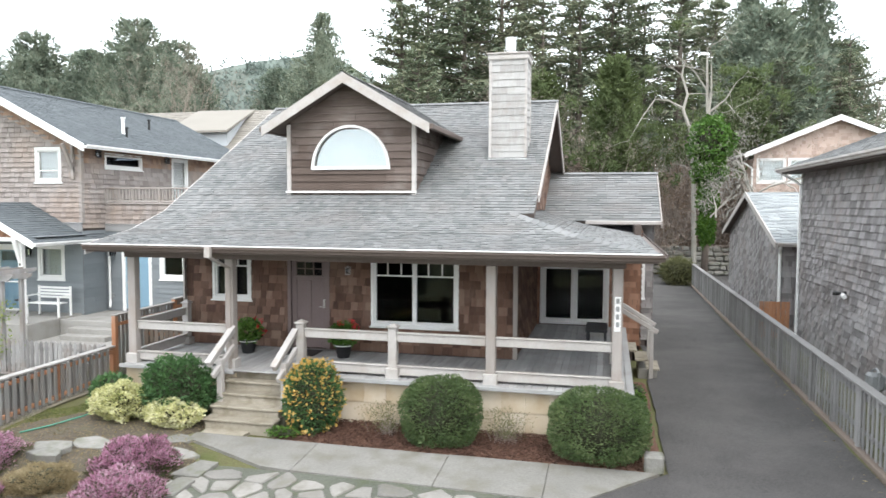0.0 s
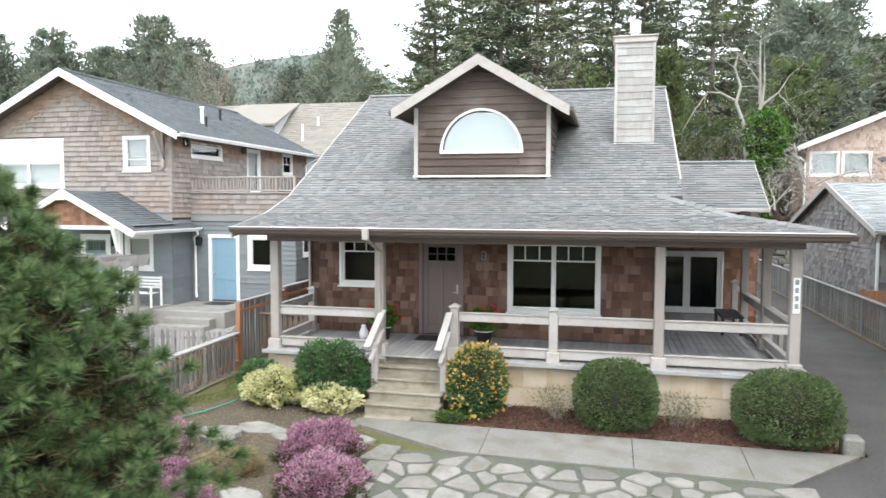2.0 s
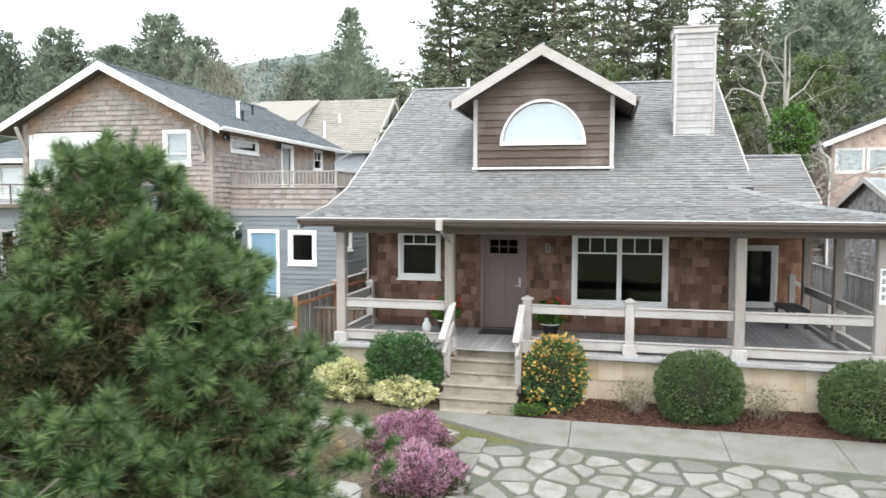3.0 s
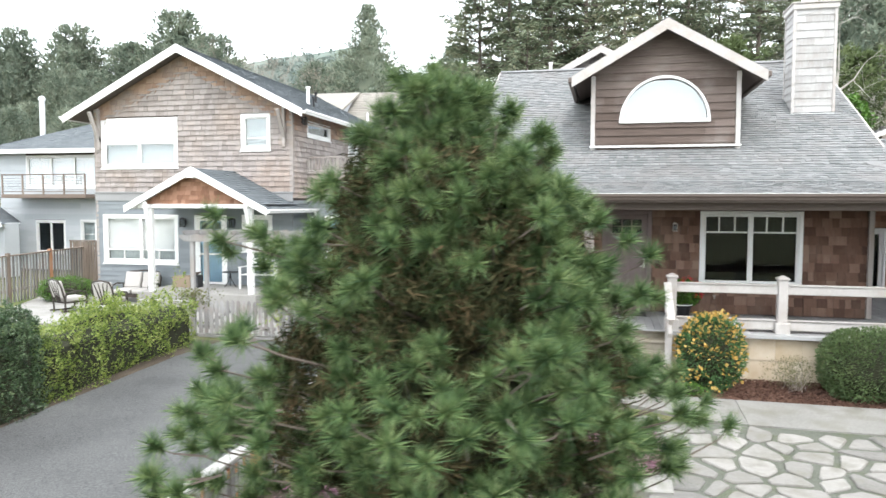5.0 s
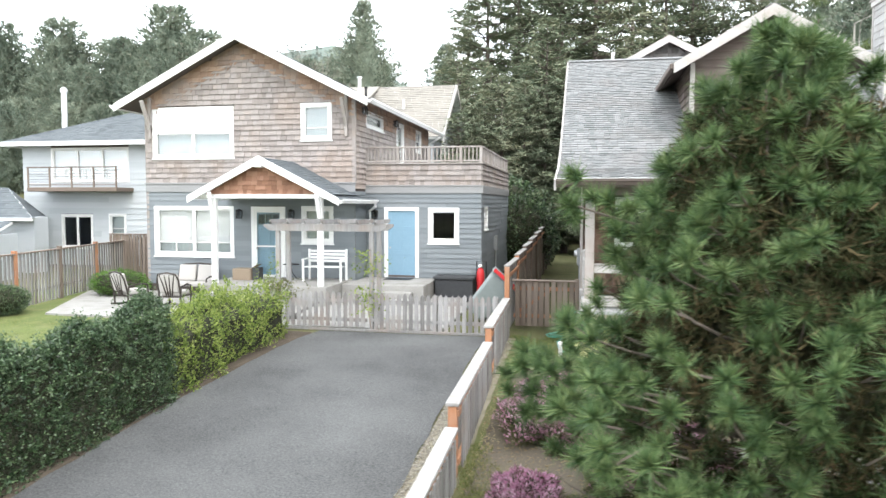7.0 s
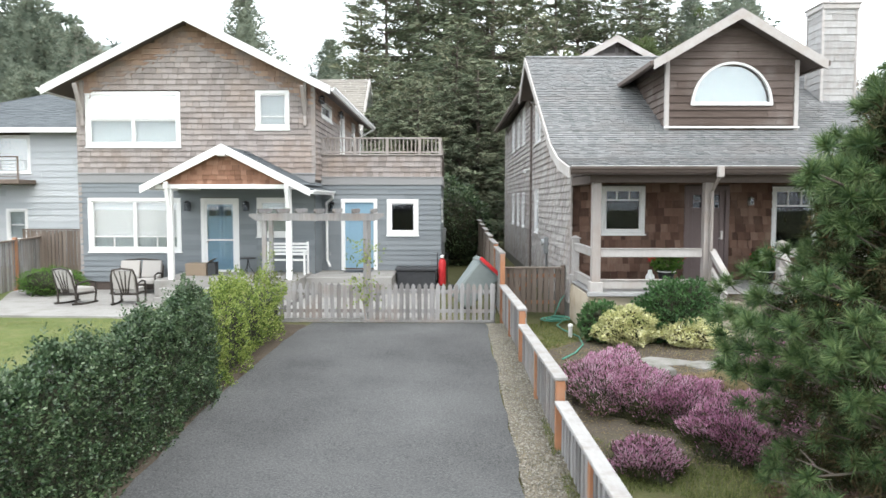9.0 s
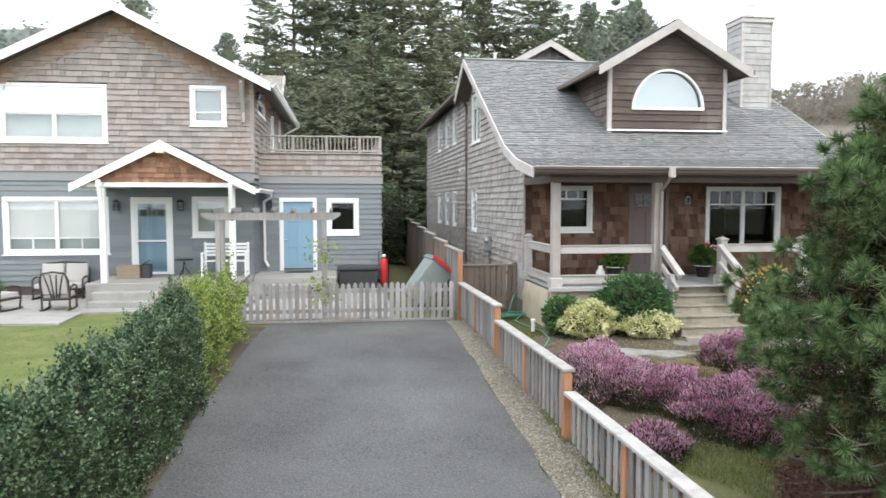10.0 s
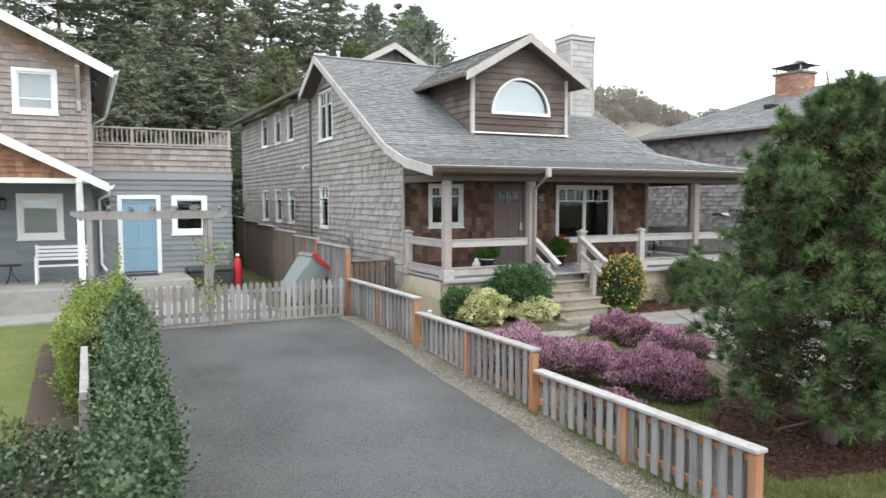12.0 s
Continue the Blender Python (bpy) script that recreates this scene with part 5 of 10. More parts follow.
for x in (-7.93, -3.93):
    s = 1 if x > -6 else -1
    part("dormer_gutter", Geo().beam((x + 0.05 * s, 15.3, dz(x) - 0.05), (x + 0.05 * s, 18.6, dz(x) - 0.05), 0.1, 0.12, 0.015), GUTTER, house)
part("corner_board", Geo().box(DX0 - 0.035, DX0 + 0.06, DY - 0.065, DY + 0.05, 4.42, dz(DX0) - 0.16, 0.006), TRIM_GREY, house)
part("corner_board", Geo().box(DX1 - 0.06, DX1 + 0.035, DY - 0.065, DY + 0.05, 4.42, dz(DX1) - 0.16, 0.006), TRIM_GREY, house)
part("flashing", Geo().box(DX0 - 0.05, DX1 + 0.05, DY - 0.12, DY - 0.02, 4.5, 4.545, 0.006), WHITE, house, "white flashing strip")
g = Geo()
k = len(arch)
for i in range(k - 1):
    g.prism([dp.at(*arch[i], -0.05), dp.at(*outer[i], -0.05), dp.at(*outer[i + 1], -0.05), dp.at(*arch[i + 1], -0.05)], (0, -0.125, 0))
g.box(outer[-1][0], outer[0][0], DY - 0.08, DY + 0.05, 5.045, 5.125, 0.006)
aw = part("arched_window", g, WHITE, house, "half-round window with white frame")
g = Geo().prism([dp.at(*p, -0.03) for p in arch], (0, 0.006, 0))
pn = part("pane", g, GLASS_SKY, aw)
pn.visible_shadow = False
# added panel, no real blind: its pale colour imitates the reflected sky
g = Geo().prism([dp.at(*p, -0.12) for p in arch], (0, 0.02, 0))
part("blind", g, CURTAIN, aw, "pale backing that stands in for sky reflected in the glass")

# chimney
CX0, CX1, CY0, CY1 = -2.92, -2.04, 17.5, 18.3
g = Geo().box(CX0, CX1, CY0, CY1, 4.9, 7.8, 0.01)
chim = part("chimney", g, TRIM_GREY, house, "pale shingle-clad chimney")
for pl, a, b, z0 in ((front(CY0), CX0, CX1, 5.38), (left_side(CX0), -CY1, -CY0, 5.38), (right_side(CX1), CY0, CY1, 5.38)):
    courses(chim, pl, rect(a, b, z0, 7.78), [], 0.175, 0.3, 0.9, 0.017, CEDAR_PALE, "wall_shingle", 75, (-3, 16, 6), 70, 0.008)
g = Geo()
for x, y in ((CX0, CY0), (CX1, CY0), (CX0, CY1), (CX1, CY1)):
    sx, sy = (-1 if x == CX0 else 1), (-1 if y == CY0 else 1)
    g.box(min(x + sx * 0.032, x - sx * 0.03), max(x + sx * 0.032, x - sx * 0.03), min(y + sy * 0.032, y - sy * 0.03), max(y + sy * 0.032, y - sy * 0.03), 5.2, 7.8, 0.004)
part("corner_trim", g, TRIM_GREY, chim)
part("chimney_cap", Geo().box(CX0 - 0.06, CX1 + 0.06, CY0 - 0.06, CY1 + 0.06, 7.78, 7.91, 0.015).box(CX0 - 0.09, CX1 + 0.09, CY0 - 0.09, CY1 + 0.09, 7.91, 7.95, 0.01), TRIM_GREY, chim)
part("flue", Geo().lathe([(0.09, 7.94), (0.09, 8.08), (0.13, 8.09), (0.13, 8.33), (0.14, 8.35), (0.14, 8.38), (0.1, 8.4)], 20, ((CX0 + CX1) / 2, 17.9, 0)), STEEL, chim, "galvanised flue pipe", smooth=False)
part("flashing", Geo().box(CX0 - 0.05, CX1 + 0.05, CY0 - 0.08, CY0 - 0.03, 5.27, 5.37, 0.005), WHITE, chim)
part("vent_pipe", Geo().lathe([(0.05, 7.0), (0.05, 7.75), (0.07, 7.76), (0.07, 7.8)], 12, (-9.0, 22.6, 0)), WHITE, house)

# porch floor, base, steps
PF = 0.9
porch = thing("front_porch", (-4.8, 13.8, 0), "wraparound porch with weathered rails, sandstone-tiled base", "porch")
g = Geo()
part("porch_frame", Geo().box(FX0 + 0.02, 0.32, 12.88, 15.08, 0.7, PF - 0.03, 0.01).box(FX1, 0.32, 15.08, 19.88, 0.7, PF - 0.03, 0.01), SOFFIT, porch)
x = FX0
k = 0
while x < 0.36:
    y1 = 15.09 if x < FX1 - 0.1 else 19.89
    part("deck_board", Geo().box(x + 0.003, x + 0.137, 12.74, y1, PF - 0.03, PF + random.uniform(-0.002, 0.002), 0.005), DECK, porch)
    x += 0.14
    k += 1
part("edge_board", Geo().box(FX0 - 0.06, -7.28, 12.7, 12.74, 0.82, PF - 0.005, 0.006), DECK, porch)
part("edge_board", Geo().box(-5.95, 0.42, 12.7, 12.74, 0.82, PF - 0.005, 0.006), DECK, porch)
tiles = random.Random(31)
base = part("porch_base", Geo().box(-9.86, -7.3, 12.86, 12.98, -0.2, 0.83, 0.01).box(-5.92, 0.34, 12.86, 12.98, -0.2, 0.83, 0.01).box(0.22, 0.34, 12.98, 19.9, -0.2, 0.83, 0.01).box(-9.86, -9.74, 12.98, 15.1, -0.2, 0.83, 0.01), CONCRETE_TAN, porch)
for (u0, u1), pl in (((-9.86, -7.3), front(12.86)), ((-5.92, 0.34), front(12.86)), ((12.98, 19.9), right_side(0.34)), ((-15.1, -12.98), left_side(-9.86))):
    n = max(1, round((u1 - u0) / 0.44))
    w = (u1 - u0) / n
    for i in range(n):
        for j in range(2):
            part("tile", Geo().box(u0 + i * w + 0.002, u0 + (i + 1) * w - 0.002, 0.41 * j + 0.002 - 0.02, 0.41 * (j + 1) - 0.002 - 0.0, 0.0, 0.014, 0.002, pl.matrix(0, 0)), TILE, base)
steps = part("front_steps", Geo().box(-7.4, -6.02, 12.35, 12.85, -0.1, 0.3, 0.01), CONCRETE_TAN, porch, "weathered tan stone steps with stained treads")
for k in range(4):
    z1 = PF - 0.178 * (k + 1)
    y0 = 12.86 - 0.265 * (k + 1)
    part("step", Geo().box(-7.43 - 0.004 * k, -5.99 + 0.004 * k, y0, y0 + 0.32, z1 - 0.05, z1, 0.014), CONCRETE_TAN, steps)
    part("riser", Geo().box(-7.4, -6.02, y0 + 0.03, y0 + 0.3, z1 - 0.19 if k < 3 else -0.1, z1 - 0.05, 0.006), CONCRETE_TAN, steps)
part("top_riser", Geo().box(-7.4, -6.02, 12.87, 12.95, 0.4, PF - 0.03, 0.006), CONCRETE_TAN, steps)
solo("step_stone", Geo().prism([(-7.35, 11.62, height(0, 11.6) + 0.035), (-6.5, 11.6, height(0, 11.6) + 0.035), (-6.45, 12.05, height(0, 12) + 0.035), (-7.4, 12.05, height(0, 12) + 0.035)], (0, 0, -0.06)), CONCRETE_TAN, "flat tan stone at the foot of the steps", "stone")

# posts and rails
PX = {"p1": -9.72, "p2": -7.46, "n1": -5.93, "n2": -4.02, "p3": -2.11, "p4": 0.17}
PY = 12.96
for k in ("p1", "p2", "p3", "p4"):
    post("porch_post", porch, PX[k], PY, PF, 3.12, 0.18, POST_WOOD, plinth=RAIL_WOOD)
for k in ("n1", "n2"):
    post("newel", porch, PX[k], PY, PF, 1.87, 0.165, RAIL_WOOD, cap=RAIL_WOOD, plinth=RAIL_WOOD)
post("porch_post", porch, 0.17, 15.3, PF, 3.12, 0.17, POST_WOOD, plinth=RAIL_WOOD)
post("porch_post", porch, 0.17, 17.7, PF, 3.12, 0.17, POST_WOOD)
post("newel", porch, 0.17, 19.0, PF, 1.87, 0.15, RAIL_WOOD, cap=RAIL_WOOD)
post("newel", porch, -9.78, 14.95, PF - 0.05, 1.87, 0.16, RAIL_WOOD, cap=RAIL_WOOD, plinth=RAIL_WOOD)


def rails(a, b, horizontal=True):
    for z0, z1 in ((1.6, 1.76), (0.95, 1.12)):
        part("rail", Geo().beam((a[0], a[1], (z0 + z1) / 2), (b[0], b[1], (z0 + z1) / 2), 0.06, z1 - z0, 0.012), RAIL_WOOD, porch)
        part("rail_cap", Geo().beam((a[0], a[1], z1 + 0.012), (b[0], b[1], z1 + 0.012), 0.11, 0.026, 0.008), RAIL_WOOD, porch)


rails((PX["p1"] + 0.09, PY), (PX["p2"] - 0.09, PY))
rails((PX["n1"] + 0.08, PY), (PX["n2"] - 0.08, PY))
rails((PX["n2"] + 0.08, PY), (PX["p3"] - 0.09, PY))
rails((PX["p3"] + 0.09, PY), (PX["p4"] - 0.09, PY))
rails((0.17, PY + 0.09), (0.17, 15.21))
rails((0.17, 15.39), (0.17, 17.6))
rails((-9.76, PY + 0.09), (-9.78, 14.87))
for x in (-7.38, -6.02):
    post("newel", porch, x, 12.38, 0.2, 1.2, 0.12, RAIL_WOOD, plinth=None)
    for dz_, end in ((0.0, 11.95), (-0.34, 12.1)):
        part("stair_rail", Geo().beam((x, 12.9, 1.7 + dz_), (x, end, 1.7 + dz_ - (12.9 - end) * 0.56), 0.08, 0.11, 0.012), RAIL_WOOD, porch)
    part("rail_cap", Geo().beam((x, 12.88, 1.77), (x, 11.9, 1.77 - 0.98 * 0.56), 0.13, 0.03, 0.008), RAIL_WOOD, porch)
# side stair to the driveway
for k in range(3):
    part("side_step", Geo().box(0.4 + 0.27 * k, 0.72 + 0.27 * k, 17.9, 18.9, PF - 0.22 * (k + 1) - 0.05, PF - 0.22 * (k + 1), 0.01), CONCRETE_TAN, porch)
for y in (17.85, 18.95):
    part("stair_rail", Geo().beam((0.2, y, 1.75), (1.2, y, 1.15), 0.07, 0.11, 0.012), RAIL_WOOD, porch)
    post("newel", porch, 1.05, y, 0.0, 1.2, 0.1, RAIL_WOOD)
part("step_block", Geo().box(0.75, 1.2, 17.9, 18.9, -0.05, 0.22, 0.012), CONCRETE, porch)
# number plaque as plain bars
g = Geo().box(0.115, 0.225, 12.845, 12.868, 2.0, 2.62, 0.004)
pl = part("number_plaque", g, WHITE, porch, "white upright number plaque")
for k in range(4):
    z = 2.08 + 0.14 * k
    part("plaque_bar", Geo().box(0.14, 0.2, 12.838, 12.846, z, z + 0.09, 0.002), GREY_METAL, pl)

# porch lamp, doorbell tap, meter on the side wall
def wall_lantern(name, plane, u, v, label, body, scale=1.0):
    th = thing(name, plane.at(u, v), label, "wall lamp")
    m = plane.matrix(u, v) @ Matrix.Scale(scale, 4)
    part("back_plate", Geo().box(-0.05, 0.05, -0.08, 0.08, 0.02, 0.04, 0.006, m), body, th)
    part("arm", Geo().tube([m @ Vector(p) for p in ((0, 0.04, 0.03), (0, 0.09, 0.08), (0, 0.08, 0.13))], 0.011, 6), body, th)
    part("lantern_roof", Geo().add([m @ Vector(p) for p in ((-0.07, 0.06, 0.05), (0.07, 0.06, 0.05), (0.07, 0.06, 0.2), (-0.07, 0.06, 0.2), (0, 0.12, 0.125))], [(0, 1, 4), (1, 2, 4), (2, 3, 4), (3, 0, 4), (3, 2, 1, 0)]), body, th)
    part("glass", Geo().box(-0.045, 0.045, -0.11, 0.06, 0.08, 0.17, 0.006, m), GLASS_DARK, th)
    g = Geo().box(-0.06, 0.06, -0.13, -0.11, 0.065, 0.185, 0.004, m)
    for a in (-0.05, 0.05):
        for b in (0.075, 0.175):
            g.box(a - 0.006, a + 0.006, -0.11, 0.06, b - 0.006, b + 0.006, 0.002, m)
    part("cage", g, body, th)
    return th


wall_lantern("porch_lantern", fp, -5.72, 2.76, "small pale wall lantern beside the brown door", TRIM_GREY, 0.8)
th = thing("electric_meter", (FX0, 18.9, 1.5), "grey electric meter box with conduit on the shingles", "meter")
part("meter_box", Geo().box(FX0 - 0.14, FX0 - 0.025, 18.7, 18.98, 1.25, 1.72, 0.015), GREY_METAL, th)
part("meter_dial", Geo().lathe([(0.09, 0.0), (0.09, 0.06), (0.06, 0.08)], 16), STEEL, th).matrix_basis = PLACED[th.name] @ Matrix.Translation((-0.14, -0.06, 0.08)) @ Matrix.Rotation(radians(-90), 4, "Y")
part("conduit", Geo().tube([(FX0 - 0.07, 18.84, 1.25), (FX0 - 0.07, 18.84, 0.1)], 0.025, 8), GREY_METAL, th)
th = thing("floodlight", (FX0, 23.4, 3.9), "white twin floodlight on the side wall", "wall lamp")
part("bracket", Geo().box(FX0 - 0.06, FX0 - 0.02, 23.3, 23.42, 3.8, 3.92, 0.01), WHITE, th)
part("lamp_head", Geo().tube([(FX0 - 0.06, 23.35, 3.88), (FX0 - 0.2, 23.25, 3.82), (FX0 - 0.26, 23.2, 3.79)], [0.03, 0.06, 0.07], 10), WHITE, th)
solo("doormat", Geo().box(-7.15, -6.3, 14.35, 14.95, PF, PF + 0.015, 0.006), BLACK, "black rubber doormat before the brown door", "doormat")
solo("wall_tap", Geo().tube([(-4.9, 15.08, 1.3), (-4.9, 14.98, 1.3), (-4.9, 14.95, 1.24)], 0.018, 8), BRASS, "small brass tap on the shingled wall", "tap")

# ---- neighbour's house ----
nb = thing("grey_sided_house", (-20, 24, 0), "two-storey house with weathered shingles above grey lap siding", "house")
NX0, NX1, NY, NB = -23.95, -16.8, 19.9, 30.4
NP = (-20.47, 8.2)
nz = lambda x: NP[1] - 0.502 * abs(x - NP[0])
nf = front(NY)
N_WIN = [(-23.69, -20.82, 4.38, 6.03), (-18.55, -17.53, 4.9, 6.06), (-23.7, -20.86, 1.21, 2.85), (-18.56, -17.5, 1.68, 2.86)]
N_DOOR = (-20.26, -19.1, 0.55, 2.84)
upper = [(NX0, 3.4), (NX0, nz(NX0) - 0.12), (NP[0], NP[1] - 0.12), (NX1, nz(NX1) - 0.12), (NX1, 3.4)]
cut = lambda r, k=0.07: rect(r[0] + k, r[1] - k, r[2] + k, r[3] - k)
uw = wall("upper_front_wall", nb, nf, upper, [cut(r) for r in N_WIN[:2]], 0.18, SOFFIT)
# boards sheltered by the eaves keep their golden brown; those below have greyed
EAVE = 0.588
lee = [(x, z - EAVE) for x, z in upper[1:-1]]
courses(uw, nf, lee[::-1][2:] + upper[1:-1] + lee[::-1][:2], [], 0.165, 0.1, 0.3, 0.04, CEDAR_GOLD, "wall_shingle", 60, (-20, 15, 6.5), 85, 0.005, lift=0.005)
courses(uw, nf, [(NX0, 3.6)] + [(x, z + 0.14) for x, z in lee] + [(NX1, 3.6)], [rect(*r) for r in N_WIN[:2]], 0.165, 0.1, 0.3, 0.04, CEDAR_NEAR, "wall_shingle", 320, (-20, 15, 4.6), 80, 0.005)
lw = wall("lower_front_wall", nb, nf, rect(NX0, NX1, 0.0, 3.4), [cut(r) for r in N_WIN[2:]] + [cut(N_DOOR)], 0.18, SOFFIT)
courses(lw, nf, rect(NX0, NX1, 0.3, 3.32), [rect(*r) for r in N_WIN[2:]] + [rect(*N_DOOR)], 0.16, 1.8, 3.6, 0.026, SIDING_GREY, "siding_board", 150, (-20, 15, 2), 81, 0, 0.003)
part("band_board", Geo().box(NX0 - 0.02, NX1 + 0.02, NY - 0.05, NY, 3.3, 3.58, 0.006).box(NX0 - 0.04, NX1 + 0.04, NY - 0.08, NY, 3.56, 3.6, 0.004), BAND_GREY, nb, "grey band board between the storeys")
window(nb, nf, *N_WIN[0], 0.1, WHITE, GLASS_BLIND, 2, (("h", 0.48, 0, 0),), blind=True, blind_from=0.48, lower=CURTAIN, label="wide white double window with blinds drawn")
u0, u1, v0, v1 = N_WIN[0]
shade = nf.matrix(0, 0)
part("roller_shade", Geo().box(u0 + 0.1, u1 - 0.1, v0 + (v1 - v0) * 0.5, v1 - 0.1, 0.006, 0.014, 0.002, shade), BLIND, nb, "white shade over the upper half of the window")
window(nb, nf, *N_WIN[1], 0.1, WHITE, GLASS_BLIND, 1, (("h", 0.3, 0, 0),), blind=True, label="small white window with frosted pane", blind_mat=CURTAIN)
window(nb, nf, *N_WIN[2], 0.1, WHITE, GLASS_BLIND, 2, (("h", 0.25, 0, 0), ("v", 0.5, 0.0, 0.25)), blind=True, blind_from=0.25, lower=CURTAIN, label="wide white double window with low vent panes")
window(nb, nf, *N_WIN[3], 0.11, WHITE, GLASS_BLIND, 1, (), blind=True, label="white-framed porch window with pale blind", blind_mat=CURTAIN)
# side wall over the deck
ns = right_side(NX1)
S_WIN = [(21.0, 23.0, 5.42, 5.95), (27.9, 28.9, 5.1, 6.02)]
S_DOOR = (24.8, 25.9, 4.2, 6.0)
nsw = wall("side_wall", nb, ns, rect(NY, NB, 0.0, nz(NX1) - 0.1), [cut(r) for r in S_WIN + [S_DOOR]], 0.18, SOFFIT)
courses(nsw, ns, rect(NY, NB, 3.4, 5.545), [rect(*r) for r in S_WIN + [S_DOOR]], 0.165, 0.1, 0.3, 0.04, CEDAR_NEAR, "wall_shingle", 60, (-16, 20, 5), 82, 0.005)
courses(nsw, ns, rect(NY, NB, 5.545, nz(NX1) - 0.12), [rect(*r) for r in S_WIN + [S_DOOR]], 0.165, 0.1, 0.3, 0.04, CEDAR_GOLD, "wall_shingle", 0, None, 86, 0.005)
courses(nsw, ns, rect(NY, 21.0, 0.3, 3.32), [], 0.16, 1.8, 3.6, 0.026, SIDING_GREY, "siding_board", 0, None, 83, 0, 0.003)
window(nb, ns, *S_WIN[0], 0.08, WHITE, GLASS_DARK, 1, (), label="low white clerestory window")
window(nb, ns, *S_WIN[1], 0.08, WHITE, GLASS_DARK, 1, (("h", 0.5, 0, 0), ("v", 0.5, 0.5, 1)), label="white-framed upper window")
window(nb, ns, *S_DOOR, 0.1, WHITE, GLASS_BLIND, 1, (("h", 0.4, 0, 0),), blind=True, name="deck_door", label="white glazed deck door")
part("corner_board", Geo().box(NX1 - 0.08, NX1 + 0.04, NY - 0.04, NY + 0.09, 3.58, nz(NX1) - 0.1, 0.005), POST_WOOD, nb)
part("corner_board", Geo().box(NX0 - 0.02, NX0 + 0.08, NY - 0.025, NY + 0.02, 0.3, nz(NX0) - 0.1, 0.005), POST_WOOD, nb)
part("rear_wall", Geo().box(NX0, NX1, NB - 0.2, NB, 0, 6.3).box(NX0, NX0 + 0.2, NY + 0.1, NB, 0, 6.3), SIDING_GREY, nb)
# added floor in the same painted room darkness
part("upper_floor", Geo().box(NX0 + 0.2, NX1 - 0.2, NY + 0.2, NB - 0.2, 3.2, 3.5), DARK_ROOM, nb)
nl = left_side(NX0)
nlw = wall("west_wall", nb, nl, rect(-NB, -NY, 0.0, nz(NX0) - 0.1), [], 0.1, SOFFIT)
courses(nlw, nl, rect(-NB, -NY, 3.5, nz(NX0) - 0.1), [], 0.165, 0.1, 0.3, 0.04, CEDAR_NEAR, "wall_shingle", 0, None, 84)
# roof
g = Geo()
nroof = [[(-24.7, 30.7, nz(-24.7)), (-24.7, 19.35, nz(-24.7)), (NP[0], 19.35, NP[1]), (NP[0], 30.7, NP[1])], [(-16.24, 19.35, nz(-16.24)), (-16.24, 30.7, nz(-16.24)), (NP[0], 30.7, NP[1]), (NP[0], 19.35, NP[1])]]
for q in nroof:
    slab(g, q, 0.1)
nr = part("roof", g, SOFFIT, nb, "slate-grey shingle gable roof")
for k, q in enumerate(nroof):
    roof_slope(nr, q, 0.14, 0.15, 0.36, 0.017, ROOF_DARK, 150 if k else 0, (-15, 18, 7), 90 + k)
ridge_caps(nr, (NP[0], 19.35, NP[1]), (NP[0], 30.7, NP[1]), 0.14, ROOF_DARK)
for x in (-24.72, -16.22):
    g = Geo().prism([(x, 19.33, nz(x) - 0.2), (x, 19.33, nz(x) + 0.04), (NP[0], 19.33, NP[1] + 0.04), (NP[0], 19.33, NP[1] - 0.22)], (0, 0.045, 0))
    part("rake_board", g, WHITE, nb, "white rake board")
    s = 1 if x > -20 else -1
    part("gutter", gutter_run((x + 0.02 * s, 19.35, nz(x) + 0.0), (x + 0.02 * s, 30.7, nz(x) + 0.0), (s, 0, 0)), WHITE, nb, "white gutter")
for x in (-23.75, -17.05):
    s = 1 if x > -20 else -1
    g = Geo().beam((x, 19.86, 5.25), (x, 19.4, nz(x + 0.2 * s) - 0.25), 0.1, 0.1, 0.01).box(x - 0.05, x + 0.05, 19.78, 19.9, 5.0, nz(x) - 0.2, 0.008)
    part("knee_brace", g, POST_WOOD, nb)
for x, y, r, h, mt in ((-17.7, 23.2, 0.06, 0.55, WHITE), (-17.4, 23.0, 0.04, 0.3, BLACK), (-18.6, 26.0, 0.045, 0.35, BLACK)):
    part("roof_vent", Geo().lathe([(r * 1.6, nz(x) - 0.05), (r, nz(x) + 0.05), (r, nz(x) + h), (r * 1.5, nz(x) + h + 0.01), (r * 1.5, nz(x) + h + 0.06)], 12, (x, y, 0)), mt, nb)
part("downspout", Geo().tube([(-16.15, 30.4, 5.95), (-16.5, 30.3, 5.75), (-16.72, 30.2, 5.6), (-16.72, 30.2, 4.2)], 0.04, 8), WHITE, nb)
# annex with roof deck
AX1, AY, AB = -13.0, 21.0, 25.8
af = front(AY)
A_DOOR, A_WIN = (-16.17, -15.02, 0.56, 2.83), (-14.72, -13.71, 1.67, 2.82)
aw_ = wall("annex_wall", nb, af, rect(NX1, AX1, 0.0, 4.2), [cut(A_DOOR), cut(A_WIN)], 0.18, SOFFIT)
courses(aw_, af, rect(NX1, AX1, 0.25, 3.27), [rect(*A_DOOR), rect(*A_WIN)], 0.16, 1.4, 3.4, 0.026, SIDING_GREY, "siding_board", 120, (-15, 18, 2), 100, 0, 0.003)
courses(aw_, af, rect(NX1, AX1, 3.52, 4.2), [], 0.165, 0.1, 0.3, 0.04, CEDAR_NEAR, "wall_shingle", 110, (-15, 18, 4), 101, 0.005)
ar = right_side(AX1)
R_WIN = (21.5, 22.3, 2.1, 2.85)
